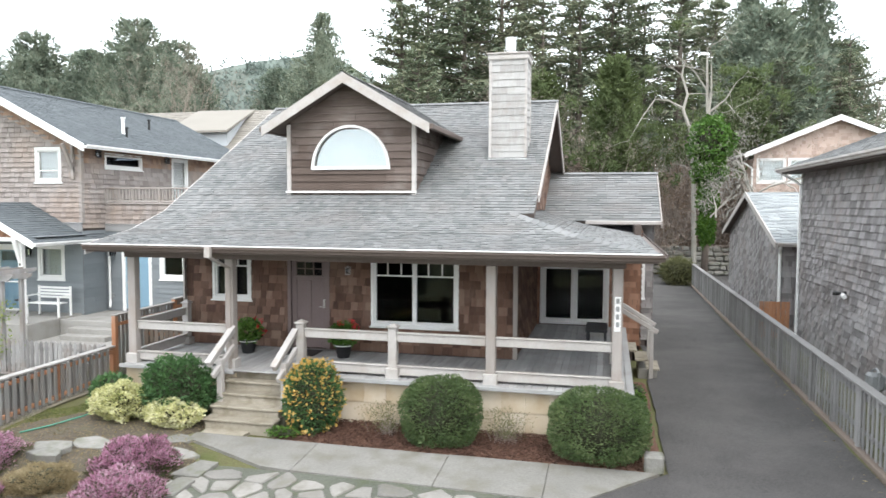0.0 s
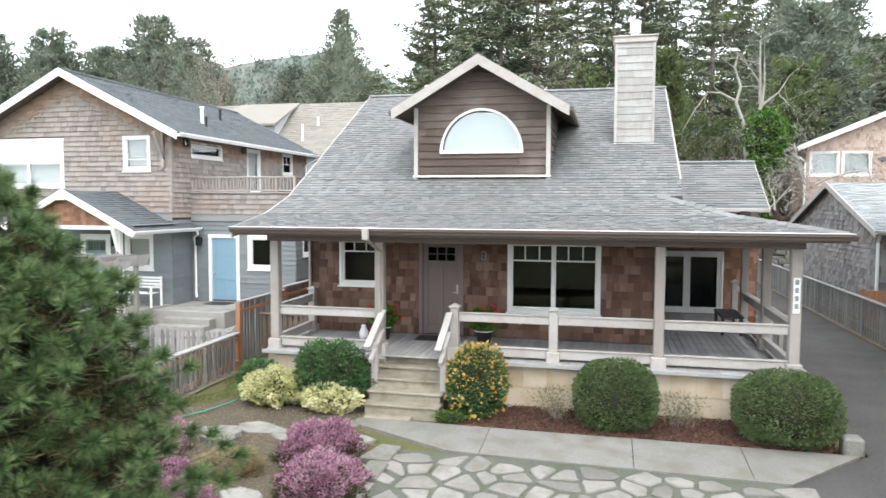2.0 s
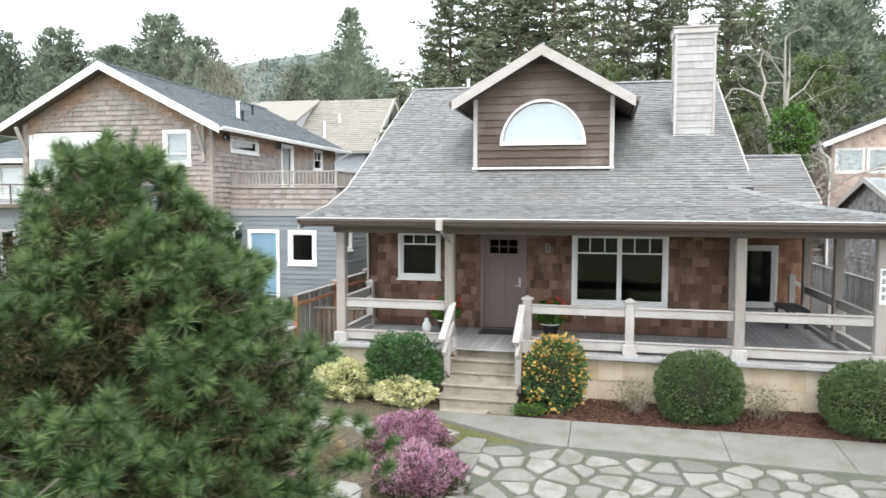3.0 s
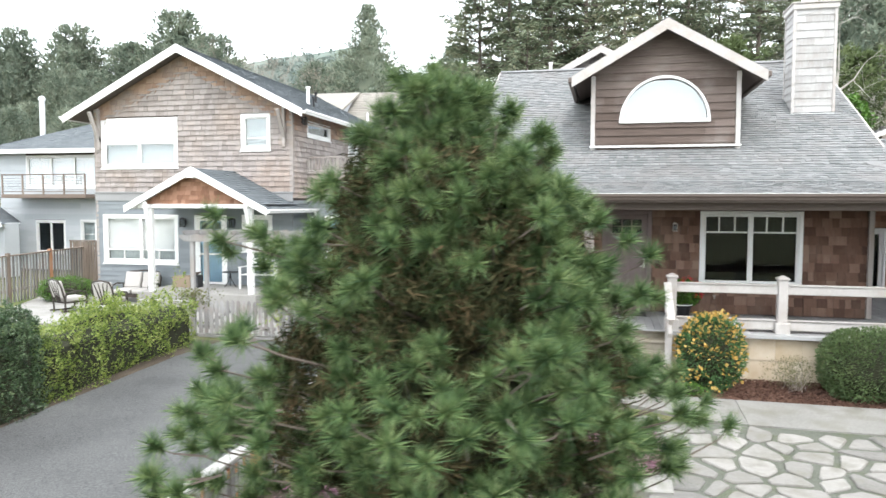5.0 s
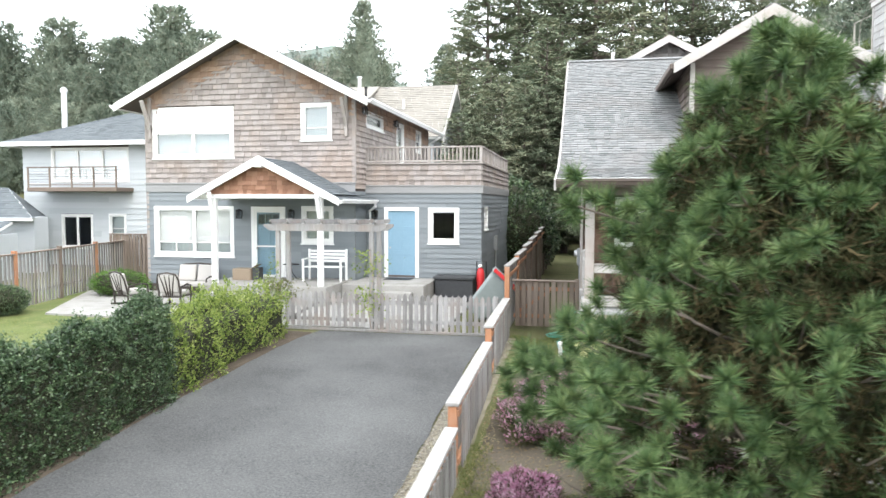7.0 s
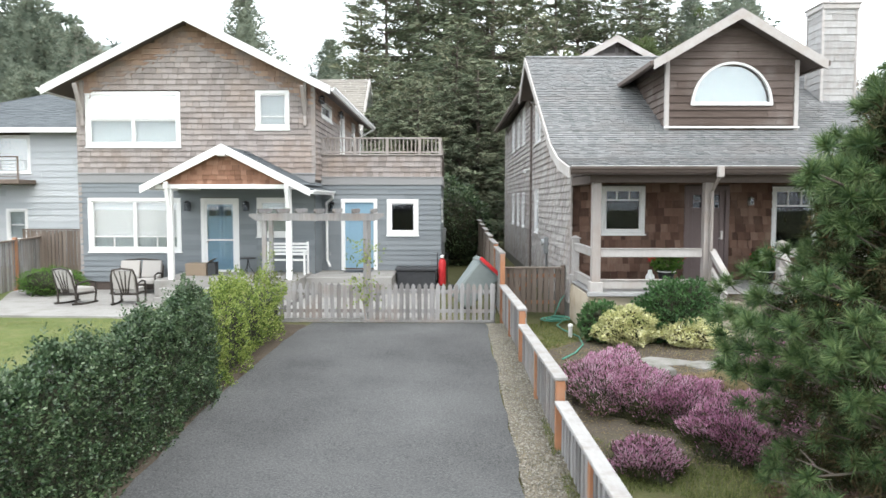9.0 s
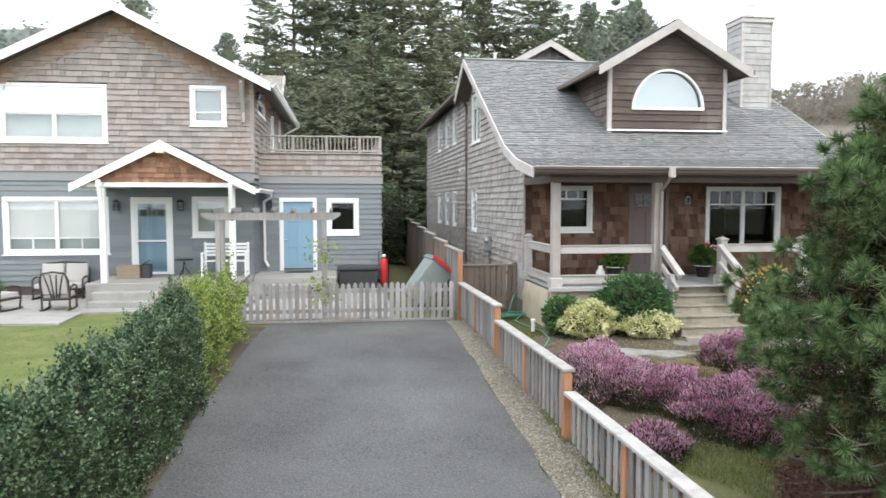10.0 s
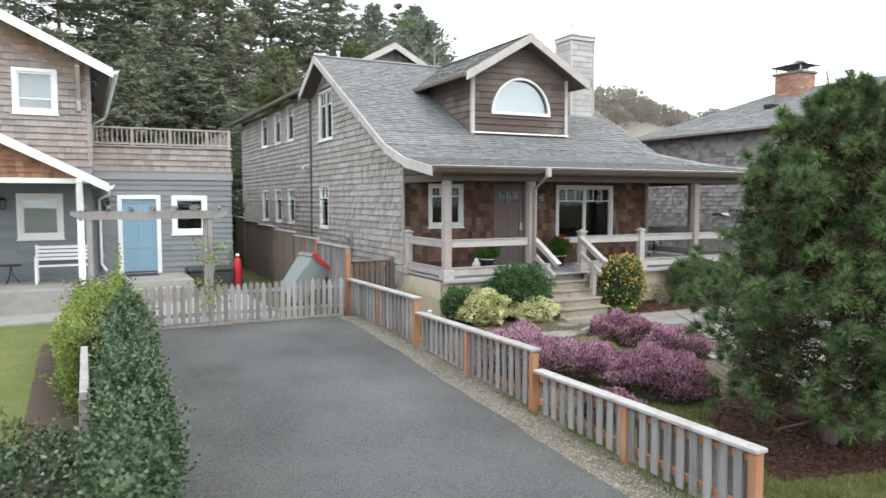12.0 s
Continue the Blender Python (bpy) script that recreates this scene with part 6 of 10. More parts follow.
arw = wall("annex_side", nb, ar, rect(AY, AB + 3, 0.0, 4.2), [cut(R_WIN)], 0.18, SOFFIT)
courses(arw, ar, rect(AY, AB + 3, 0.25, 3.27), [rect(*R_WIN)], 0.16, 1.4, 3.4, 0.026, SIDING_GREY, "siding_board", 0, None, 102, 0, 0.003)
courses(arw, ar, rect(AY, AB + 3, 3.52, 4.2), [], 0.165, 0.1, 0.3, 0.04, CEDAR_NEAR, "wall_shingle", 0, None, 103, 0.005)
window(nb, ar, *R_WIN, 0.08, WHITE, GLASS_DARK, 1, (), label="small white side window")
part("band_board", Geo().box(NX1, AX1 + 0.05, AY - 0.05, AY, 3.27, 3.52, 0.006).box(AX1, AX1 + 0.05, AY, AB + 3, 3.27, 3.52, 0.006).box(NX1, AX1 + 0.07, AY - 0.07, AY, 3.5, 3.53, 0.004), BAND_GREY, nb)
part("deck_floor", Geo().box(NX1, AX1 - 0.1, AY + 0.1, AB + 2.9, 3.95, 4.05, 0.01), DECK, nb)
part("annex_rear", Geo().box(NX1, AX1, AB + 2.85, AB + 3, 0, 4.2), SIDING_GREY, nb)
part("parapet_cap", Geo().box(NX1, AX1 + 0.06, AY - 0.06, AY + 0.12, 4.2, 4.24, 0.006).box(AX1 - 0.12, AX1 + 0.06, AY + 0.12, AB + 3, 4.2, 4.24, 0.006), POST_WOOD, nb)
window(nb, af, *A_WIN, 0.13, WHITE, GLASS_DARK, 1, (), label="square white-framed annex window", sash=0.035)


def panel_door(house, plane, r, material, label, lights=False, trim=0.12):
    u0, u1, v0, v1 = r
    m = plane.matrix(0, 0)
    g = Geo()
    g.box(u0, u0 + trim, v0, v1, -0.05, 0.04, 0.005, m).box(u1 - trim, u1, v0, v1, -0.05, 0.04, 0.005, m).box(u0 + trim, u1 - trim, v1 - trim, v1, -0.05, 0.038, 0.005, m)
    d = part("door", g, WHITE, house, label)
    a, b, c, e = u0 + trim, u1 - trim, v0 + 0.01, v1 - trim
    g = Geo().box(a, b, c, e, -0.06, -0.03, 0.004, m)
    st = 0.11
    xs = [a, (a + b) / 2, b]
    g.box(a, a + st, c, e, -0.03, -0.015, 0.004, m).box(b - st, b, c, e, -0.03, -0.015, 0.004, m)
    rows = [c, c + 0.75, c + 1.35, e]
    for z, hh in ((c, 0.2), (c + 0.72, 0.13), (e - 0.62 if not lights else e - 0.55, 0.12), (e - 0.12, 0.12)):
        g.box(a + st, b - st, z, z + hh, -0.03, -0.016, 0.004, m)
    g.box((a + b) / 2 - 0.05, (a + b) / 2 + 0.05, c + 0.2, e - 0.12, -0.03, -0.017, 0.004, m)
    part("door_leaf", g, material, d)
    if lights:
        for k in range(3):
            w = (b - a - 2 * st) / 3
            part("pane", Geo().box(a + st + k * w + 0.02, a + st + (k + 1) * w - 0.02, e - 0.43, e - 0.13, -0.03, -0.012, 0.003, m), GLASS_DARK, d)
    kn = Geo().lathe([(0.03, 0), (0.03, 0.008), (0.011, 0.012), (0.011, 0.04), (0.027, 0.05), (0.03, 0.065), (0.018, 0.078)], 12)
    k = part("knob", kn, BRASS, d, smooth=True)
    k.matrix_basis = plane.matrix(a + 0.07, c + 0.95, -0.015)
    return d


panel_door(nb, af, A_DOOR, DOOR_BLUE, "blue panelled side door in white trim")
sd = panel_door(nb, nf, N_DOOR, DOOR_BLUE, "blue entrance door behind a white storm door", True)
m = nf.matrix(0, 0)
a, b, c, e = N_DOOR[0] + 0.12, N_DOOR[1] - 0.12, N_DOOR[2], N_DOOR[3] - 0.12
g = Geo().box(a, a + 0.07, c, e, 0.0, 0.03, 0.004, m).box(b - 0.07, b, c, e, 0.0, 0.03, 0.004, m).box(a + 0.07, b - 0.07, c, c + 0.12, 0.0, 0.028, 0.004, m).box(a + 0.07, b - 0.07, e - 0.07, e, 0.0, 0.028, 0.004, m).box(a + 0.07, b - 0.07, c + 1.0, c + 1.05, 0.0, 0.028, 0.004, m)
part("storm_frame", g, WHITE, sd)
pn = part("storm_pane", Geo().box(a + 0.07, b - 0.07, c + 0.12, e - 0.07, 0.01, 0.015, 0.001, m), GLASS_CLEAR, sd)
pn.visible_shadow = False
# deck railing
rl = thing("deck_railing", (-15, AY, 4.24), "weathered wooden baluster railing on the roof deck", "railing")
for a, b in (((NX1 + 0.05, AY + 0.03), (AX1 - 0.03, AY + 0.03)), ((AX1 - 0.03, AY + 0.03), (AX1 - 0.03, AB + 2.9))):
    part("top_rail", Geo().beam((*a, 4.74), (*b, 4.74), 0.1, 0.045, 0.008), POST_WOOD, rl)
    part("bottom_rail", Geo().beam((*a, 4.3), (*b, 4.3), 0.06, 0.05, 0.006), POST_WOOD, rl)
    n = int(math.hypot(b[0] - a[0], b[1] - a[1]) / 0.125)
    for i in range(n + 1):
        x, y = a[0] + (b[0] - a[0]) * i / n, a[1] + (b[1] - a[1]) * i / n
        big = i % 8 == 0
        k = 0.045 if big else 0.019
        part("rail_post" if big else "baluster", Geo().box(x - k, x + k, y - k, y + k, 4.235 if big else 4.32, 4.72, 0.004), POST_WOOD, rl)
# entrance porch
PP, PE = (-18.82, 4.24), 3.1
pz = lambda x: PP[1] - 0.507 * abs(x - PP[0])
g = Geo()
proof = [[(-21.02, 19.95, pz(-21.02)), (-21.02, 17.45, pz(-21.02)), (PP[0], 17.45, PP[1]), (PP[0], 19.95, PP[1])], [(-16.48, 17.45, pz(-16.48)), (-16.48, 20.95, pz(-16.48)), (PP[0], 19.95, PP[1]), (PP[0], 17.45, PP[1])]]
for q in proof:
    slab(g, q, 0.08)
pr = part("porch_roof", g, WHITE, nb, "small gabled porch roof with white trim")
for k, q in enumerate(proof):
    roof_slope(pr, q, 0.14, 0.15, 0.36, 0.017, ROOF_DARK, 70, (-18, 17, 4), 110 + k)
for x in (-21.04, -16.46):
    g = Geo().prism([(x, 17.43, pz(x) - 0.16), (x, 17.43, pz(x) + 0.04), (PP[0], 17.43, PP[1] + 0.04), (PP[0], 17.43, PP[1] - 0.18)], (0, 0.045, 0))
    part("rake_board", g, WHITE, nb)
gp = front(17.7)
pg = wall("porch_gable", nb, gp, [(-20.6, 3.2), (PP[0], PP[1] - 0.1), (-17.0, 3.2)], [], 0.1, SOFFIT)
courses(pg, gp, [(-20.6, 3.2), (PP[0], PP[1] - 0.1), (-17.0, 3.2)], [], 0.13, 0.09, 0.22, 0.03, CEDAR_RED, "wall_shingle", 110, (-18.8, 17, 3.5), 112, 0.006)
part("porch_beam", Geo().box(-20.7, -16.9, 17.62, 17.78, 3.08, 3.2, 0.01).box(-20.41, -20.25, 17.78, 19.9, 3.08, 3.2, 0.01).box(-17.17, -17.01, 17.78, 19.9, 3.08, 3.2, 0.01).box(-18.92, -18.72, 17.35, 17.7, 3.95, 4.1, 0.01), WHITE, nb)
part("porch_ceiling", Geo().box(-20.9, -16.6, 17.8, 19.88, 3.2, 3.23, 0.004), SIDING_GREY, nb)
for x in (-20.33, -17.09):
    post("porch_post", nb, x, 17.7, 0.6, 3.08, 0.15, WHITE)
    part("brace", Geo().beam((x, 17.66, 2.45), (x, 17.42, pz(x) - 0.22 if abs(x - PP[0]) > 1 else 3.1), 0.1, 0.11, 0.012), WHITE, nb)
    part("brace", Geo().box(x - 0.06, x + 0.06, 17.4, 17.64, 3.08, 3.2, 0.01), WHITE, nb)
part("gutter", gutter_run((-16.46, 17.45, pz(-16.46)), (-16.46, 20.9, pz(-16.46)), (1, 0, 0)), WHITE, nb)
part("downspout", Geo().tube([(-16.38, 20.6, 3.0), (-16.38, 20.7, 2.85), (-16.62, 20.85, 2.7), (-16.62, 20.92, 2.55), (-16.62, 20.92, 0.9), (-16.5, 20.75, 0.7)], 0.04, 8), WHITE, nb, "white downspout")
slabs = part("porch_slab", Geo().box(-20.78, -16.9, 17.6, 19.9, 0.0, 0.6, 0.02).box(-16.9, -14.4, 18.9, 21.0, 0.0, 0.55, 0.02), CONCRETE_PALE, nb, "pale concrete porch slab")
part("porch_step", Geo().box(-20.54, -18.9, 17.26, 17.61, 0.0, 0.4, 0.015), CONCRETE_PALE, nb)
part("porch_step", Geo().box(-20.54, -18.9, 16.95, 17.28, 0.0, 0.2, 0.015), CONCRETE_PALE, nb)
part("porch_step", Geo().box(-16.3, -14.7, 18.55, 18.92, 0.0, 0.37, 0.015), CONCRETE_PALE, nb)
part("porch_step", Geo().box(-16.3, -14.7, 18.2, 18.57, 0.0, 0.2, 0.015), CONCRETE_PALE, nb)
for k in range(3):
    part("number_bar", Geo().box(-17.12, -17.06, 17.612, 17.624, 2.2 + 0.16 * k, 2.31 + 0.16 * k, 0.003), BLACK, nb)
for u, v, pl in ((-20.62, 2.62, nf), (-18.85, 2.62, nf), (-16.45, 2.62, af)):
    wall_lantern("wall_lantern", pl, u, v, "black wall lantern on grey siding", BLACK, 1.3)
for y in (20.6, 24.4):
    wall_lantern("wall_lantern", ns, y, 5.9, "black wall lantern on weathered shingles", BLACK, 1.1)
wm = thing("utility_box", (AX1, 24, 1.5), "grey utility meter on the annex side", "meter")
part("meter_box", Geo().box(AX1 + 0.02, AX1 + 0.14, 24.0, 24.3, 1.3, 1.8, 0.01), GREY_METAL, wm)
part("pipe", Geo().tube([(AX1 + 0.08, 24.15, 1.3), (AX1 + 0.08, 24.15, 0.1)], 0.02, 8), GREY_METAL, wm)
solo("outlet_cover", Geo().box(-16.62, -16.5, 20.93, 20.98, 1.02, 1.14, 0.008), GREY_METAL, "small grey outlet cover on the siding", "outlet")

# ---- fences ----
def picket_mesh(w, h, t, pointed):
    g = Geo()
    if pointed:
        prof = [(-w / 2, 0), (w / 2, 0), (w / 2, h - w * 0.75), (0, h), (-w / 2, h - w * 0.75)]
    else:
        prof = [(-w / 2, 0), (w / 2, 0), (w / 2, h), (-w / 2, h)]
    g.prism([(x, -t / 2, z) for x, z in prof], (0, t, 0))
    me = g.mesh("picket")
    return me


def run_of_pickets(th, a, b, z_of, hgt, w, t, step, pointed, material, name="picket", seed=1, skip=None):
    rnd = random.Random(seed)
    me = picket_mesh(w, hgt, t, pointed)
    me.materials.append(material)
    d = Vector((b[0] - a[0], b[1] - a[1], 0))
    n = max(1, round(d.length / step))
    ang = math.atan2(d.y, d.x)
    for i in range(n):
        k = (i + 0.5) / n
        if skip and skip(k):
            continue
        x, y = a[0] + d.x * k, a[1] + d.y * k
        ob = new(name, me)
        under(ob, th)
        z, top = z_of(x, y)
        ob.matrix_basis = Matrix.Translation((x, y, z)) @ Matrix.Rotation(ang + rnd.uniform(-0.02, 0.02), 4, "Z") @ Matrix.Rotation(rnd.uniform(-0.012, 0.012), 4, "Y") @ Matrix.Diagonal((1, 1, (top - z) / hgt, 1))


# stepped fence with cap boards along the left driveway; it runs slightly askew
fxl = lambda y: -11.5 + (14.5 - y) * 0.0215
for k, (ya, yb, top) in enumerate(((14.5, 10.9, 0.81), (10.8, 7.05, 0.54), (6.95, 3.35, 0.26))):
    th = thing("stepped_fence", (fxl(yb), yb, height(0, yb)), "silvered picket fence panel with pale cap and red cedar posts", "fence", "stepped fence panels")
    part("cap_board", Geo().beam((fxl(ya), ya, top + 0.022), (fxl(yb - 0.07), yb - 0.07, top + 0.022), 0.17, 0.045, 0.008), CAP_WOOD, th, "bleached cap board")
    part("stringer", Geo().beam((fxl(ya) + 0.05, ya, top - 0.1), (fxl(yb) + 0.05, yb, top - 0.1), 0.05, 0.085, 0.006), POST_RED, th)
    part("stringer", Geo().beam((fxl(ya) + 0.05, ya, height(0, ya) + 0.17), (fxl(yb) + 0.05, yb, height(0, yb) + 0.17), 0.05, 0.085, 0.006), POST_RED, th)
    for i in range(3):
        y = ya + (yb - ya) * i / 2
        if i == 0 and k:
            continue
        x = fxl(y)
        part("post", Geo().box(x - 0.055, x + 0.055, y - 0.05, y + 0.05, height(0, y) - 0.1, top - 0.002, 0.008), POST_RED, th, "red-stained cedar post")
    run_of_pickets(th, (fxl(ya) - 0.01, ya - 0.12), (fxl(yb) - 0.01, yb + 0.1), lambda x, y, top=top: (height(x, y) + 0.05, top - 0.015), 1.0, 0.1, 0.02, 0.186, False, PICKET, seed=k)
    run_of_pickets(th, (fxl(ya) + 0.09, ya - 0.2), (fxl(yb) + 0.09, yb + 0.1), lambda x, y, top=top: (height(x, y) + 0.05, top - 0.02), 1.0, 0.09, 0.02, 0.186, False, PICKET, seed=k + 9)
# taller fence continuing between the houses, stepping up
FXL = -11.5
for k in range(9):
    ya, yb, top = 14.6 + 2.4 * k, 17.0 + 2.4 * k, 1.54 + 0.085 * k
    th = thing("boundary_fence", (FXL, ya, 0), "close-boarded weathered boundary fence with pale cap", "fence", "boundary fence panels")
    part("cap_board", Geo().box(FXL - 0.07, FXL + 0.07, ya - 0.05, yb - 0.06, top, top + 0.04, 0.008), CAP_WOOD, th)
    part("post", Geo().box(FXL - 0.055, FXL + 0.055, ya - 0.055, ya + 0.055, -0.1, top - 0.002, 0.008), POST_RED if k < 2 else PICKET_BROWN, th)
    part("stringer", Geo().beam((FXL + 0.04, ya, top - 0.2), (FXL + 0.04, yb, top - 0.2), 0.04, 0.08, 0.005), POST_RED, th)
    run_of_pickets(th, (FXL - 0.01, ya + 0.08), (FXL - 0.01, yb - 0.06), lambda x, y, top=top: (0.04, top - 0.01), 1.5, 0.1, 0.02, 0.14 if k == 0 else 0.108, False, PICKET if k == 0 else PICKET_BROWN, "board", seed=20 + k)
# garden gate between fence and cottage
th = thing("garden_gate", (-10.7, 15.6, 0), "brown vertical-board garden gate", "gate")
run_of_pickets(th, (-11.42, 15.6), (-10.02, 15.6), lambda x, y: (0.05, 1.12), 1.1, 0.105, 0.022, 0.145, False, PICKET_BROWN, "board", 31)
run_of_pickets(th, (-11.35, 15.66), (-10.0, 15.66), lambda x, y: (0.05, 1.12), 1.1, 0.1, 0.022, 0.145, False, PICKET_BROWN, "board", 32)
for z in (0.25, 0.9):
    part("gate_rail", Geo().box(-11.45, -10.0, 15.618, 15.645, z, z + 0.09, 0.005), POST_RED, th)
part("gate_brace", Geo().beam((-11.4, 15.632, 0.34), (-10.6, 15.632, 0.9), 0.02, 0.08, 0.004), POST_RED, th)
part("top_board", Geo().box(-11.48, -9.96, 15.54, 15.66, 1.12, 1.16, 0.006), PICKET_BROWN, th)
part("hinge_post", Geo().box(-10.02, -9.92, 15.55, 15.65, 0, 1.2, 0.008), PICKET_BROWN, th)
# pointed picket fence and gate across the end of the driveway
PKY = 14.38
th = thing("picket_fence", (-14, PKY, 0), "weathered pointed picket fence across the driveway end", "fence")
part("bottom_board", Geo().box(-16.7, -11.7, PKY - 0.04, PKY - 0.0, 0.0, 0.06, 0.006), PICKET, th)
for z in (0.22, 0.66):
    part("stringer", Geo().box(-14.6, -11.66, PKY + 0.0, PKY + 0.04, z, z + 0.08, 0.005), PICKET, th)
run_of_pickets(th, (-14.55, PKY - 0.01), (-11.68, PKY - 0.01), lambda x, y: (0.06, 0.9 + 0.015 * math.sin(x * 9)), 0.9, 0.092, 0.02, 0.137, True, PICKET, seed=41)
for x in (-14.62, -13.1, -11.72):
    part("post", Geo().box(x - 0.045, x + 0.045, PKY + 0.04, PKY + 0.13, -0.05, 0.86, 0.008), PICKET, th)
th = thing("picket_gate", (-15.7, PKY, 0), "weathered pointed picket double gate under the arbour", "gate")
for z in (0.22, 0.66):
    part("gate_rail", Geo().box(-16.75, -14.7, PKY + 0.0, PKY + 0.04, z, z + 0.08, 0.005), PICKET, th)
run_of_pickets(th, (-16.72, PKY - 0.012), (-14.72, PKY - 0.012), lambda x, y: (0.1, 0.9 + 0.03 * math.sin(x * 3.1)), 0.9, 0.092, 0.02, 0.143, True, PICKET, seed=42)
part("gate_brace", Geo().beam((-16.6, PKY + 0.02, 0.25), (-15.75, PKY + 0.02, 0.72), 0.03, 0.07, 0.004), PICKET, th)
# arbour
th = thing("garden_arbour", (-15.8, 14.6, 0), "weathered grey timber arbour with rafter tails", "arbour")
for y in (14.5, 15.1):
    for x in (-16.92, -14.62):
        part("post", Geo().box(x - 0.05, x + 0.05, y - 0.05, y + 0.05, -0.05, 2.34, 0.008), PICKET, th)
    g = Geo().prism([(-17.25, y - 0.07, 2.4), (-17.1, y - 0.07, 2.3), (-14.4, y - 0.07, 2.3), (-14.25, y - 0.07, 2.4), (-14.25, y - 0.07, 2.46), (-17.25, y - 0.07, 2.46)], (0, 0.045, 0))
    part("beam", g, PICKET, th)
for k in range(7):
    x = -17.0 + k * 0.42
    part("rafter", Geo().prism([(x, 14.2, 2.52), (x, 14.28, 2.47), (x, 15.35, 2.47), (x, 15.43, 2.52), (x, 15.43, 2.57), (x, 14.2, 2.57)], (0.045, 0, 0)), PICKET, th)
# side yard fence on the far left
th = thing("side_fence", (-26, 19, 0), "tall weathered board fence with posts", "fence")
fa, fb = (-24.6, 13.2), (-27.3, 25.0)
run_of_pickets(th, fa, fb, lambda x, y: (0.02, 1.5), 1.5, 0.1, 0.022, 0.185, False, PICKET, "board", 51)
part("top_rail", Geo().beam((*fa, 1.53), (*fb, 1.53), 0.11, 0.045, 0.006), PICKET_BROWN, th)
part("middle_rail", Geo().beam((fa[0] - 0.05, fa[1], 0.4), (fb[0] - 0.05, fb[1], 0.4), 0.04, 0.08, 0.006), PICKET_BROWN, th)
for k in range(6):
    x, y = fa[0] + (fb[0] - fa[0]) * k / 5, fa[1] + (fb[1] - fa[1]) * k / 5
    part("post", Geo().box(x - 0.06, x + 0.06, y - 0.06, y + 0.06, -0.1, 1.62, 0.01), POST_RED if k in (1, 3) else PICKET_BROWN, th)
th = thing("rear_side_fence", (-25.6, 23, 0), "tall dark board fence beside the pale house", "fence")
run_of_pickets(th, (-27.3, 22.5), (-24.0, 22.5), lambda x, y: (0.02, 1.75), 1.7, 0.1, 0.022, 0.122, False, PICKET_BROWN, "board", 52)
part("top_rail", Geo().beam((-27.3, 22.5, 1.78), (-24.0, 22.5, 1.78), 0.11, 0.045, 0.006), PICKET_BROWN, th)
# low baluster fence along the right driveway
FXR = 4.32
for k in range(6):
    ya, yb = 6.0 + 6.0 * k, 12.0 + 6.0 * k
    top = 1.13 - 0.0 * k
    th = thing("driveway_fence", (FXR, ya, 0), "grey weathered baluster fence on a low timber kerb", "fence", "driveway fence panels")
    part("cap_board", Geo().box(FXR - 0.09, FXR + 0.09, ya + 0.02, yb, top, top + 0.045, 0.008), FENCE_GREY, th)
    part("kerb_timber", Geo().box(FXR - 0.1, FXR + 0.05, ya, yb, height(0, ya) - 0.05, 0.05, 0.01), PICKET_BROWN, th)
    part("bottom_rail", Geo().box(FXR - 0.02, FXR + 0.02, ya, yb, 0.34, 0.42, 0.006), FENCE_GREY, th)
    part("top_rail", Geo().box(FXR - 0.02, FXR + 0.02, ya, yb, top - 0.2, top - 0.1, 0.006), FENCE_GREY, th)
    for i in range(4):
        y = ya + 1.5 * i
        part("post", Geo().box(FXR - 0.055, FXR + 0.055, y - 0.055, y + 0.055, -0.1, top, 0.008), FENCE_GREY, th)
    run_of_pickets(th, (FXR - 0.045, ya + 0.06), (FXR - 0.045, yb - 0.06), lambda x, y, top=top: (0.1, top - 0.015), 0.9, 0.09, 0.018, 0.2, False, FENCE_GREY, seed=60 + k)

# ---- buildings on the right ----
rb = thing("grey_shingled_house", (9, 16, 0), "dark grey weathered shingle house with hipped grey roof", "house")
BX, BY0, BY1, BZ = 5.65, 4.0, 23.4, 5.35
bl = left_side(BX)
bw = wall("side_wall", rb, bl, rect(-BY1, -BY0, -0.3, BZ), [], 0.2, SOFFIT)
courses(bw, bl, rect(-BY1, -BY0, 0.0, BZ), [], 0.175, 0.1, 0.28, 0.04, CEDAR_GREY, "wall_shingle", 300, (5, 16, 2.5), 120, 0.006)
bb = Plane((0, BY1, 0), (-1, 0, 0), (0, 0, 1))
bw2 = wall("rear_wall", rb, bb, rect(-14, -BX, -0.3, BZ), [], 0.2, SOFFIT)
courses(bw2, bb, rect(-14, -BX, 0.0, BZ), [], 0.175, 0.1, 0.28, 0.04, CEDAR_GREY, "wall_shingle", 0, None, 121)
part("end_wall", Geo().box(BX, 14, BY0, BY0 + 0.2, -0.3, BZ).box(13.8, 14, BY0, BY1, -0.3, BZ), CEDAR_GREY, rb)
part("corner_board", Geo().box(BX - 0.035, BX + 0.02, BY1 - 0.1, BY1 + 0.03, 0, BZ, 0.006), WHITE, rb, "white corner board")
g = Geo()
ex, ey0, ey1, rx, rz = 5.1, 3.5, 23.95, 9.6, 7.25
rq = [[(ex, ey1, BZ), (ex, ey0, BZ), (rx, 8.0, rz), (rx, 19.4, rz)], [(14.1, ey0, BZ), (14.1, ey1, BZ), (rx, 19.4, rz), (rx, 8.0, rz)], [(14.1, ey1, BZ), (ex, ey1, BZ), (rx, 19.4, rz)], [(ex, ey0, BZ), (14.1, ey0, BZ), (rx, 8.0, rz)]]
for q in rq:
    slab(g, q, 0.1)
rr = part("roof", g, SOFFIT, rb, "hipped grey shingle roof")
roof_slope(rr, rq[0], 0.14, 0.15, 0.35, 0.015, ROOF, 0, None, 122)
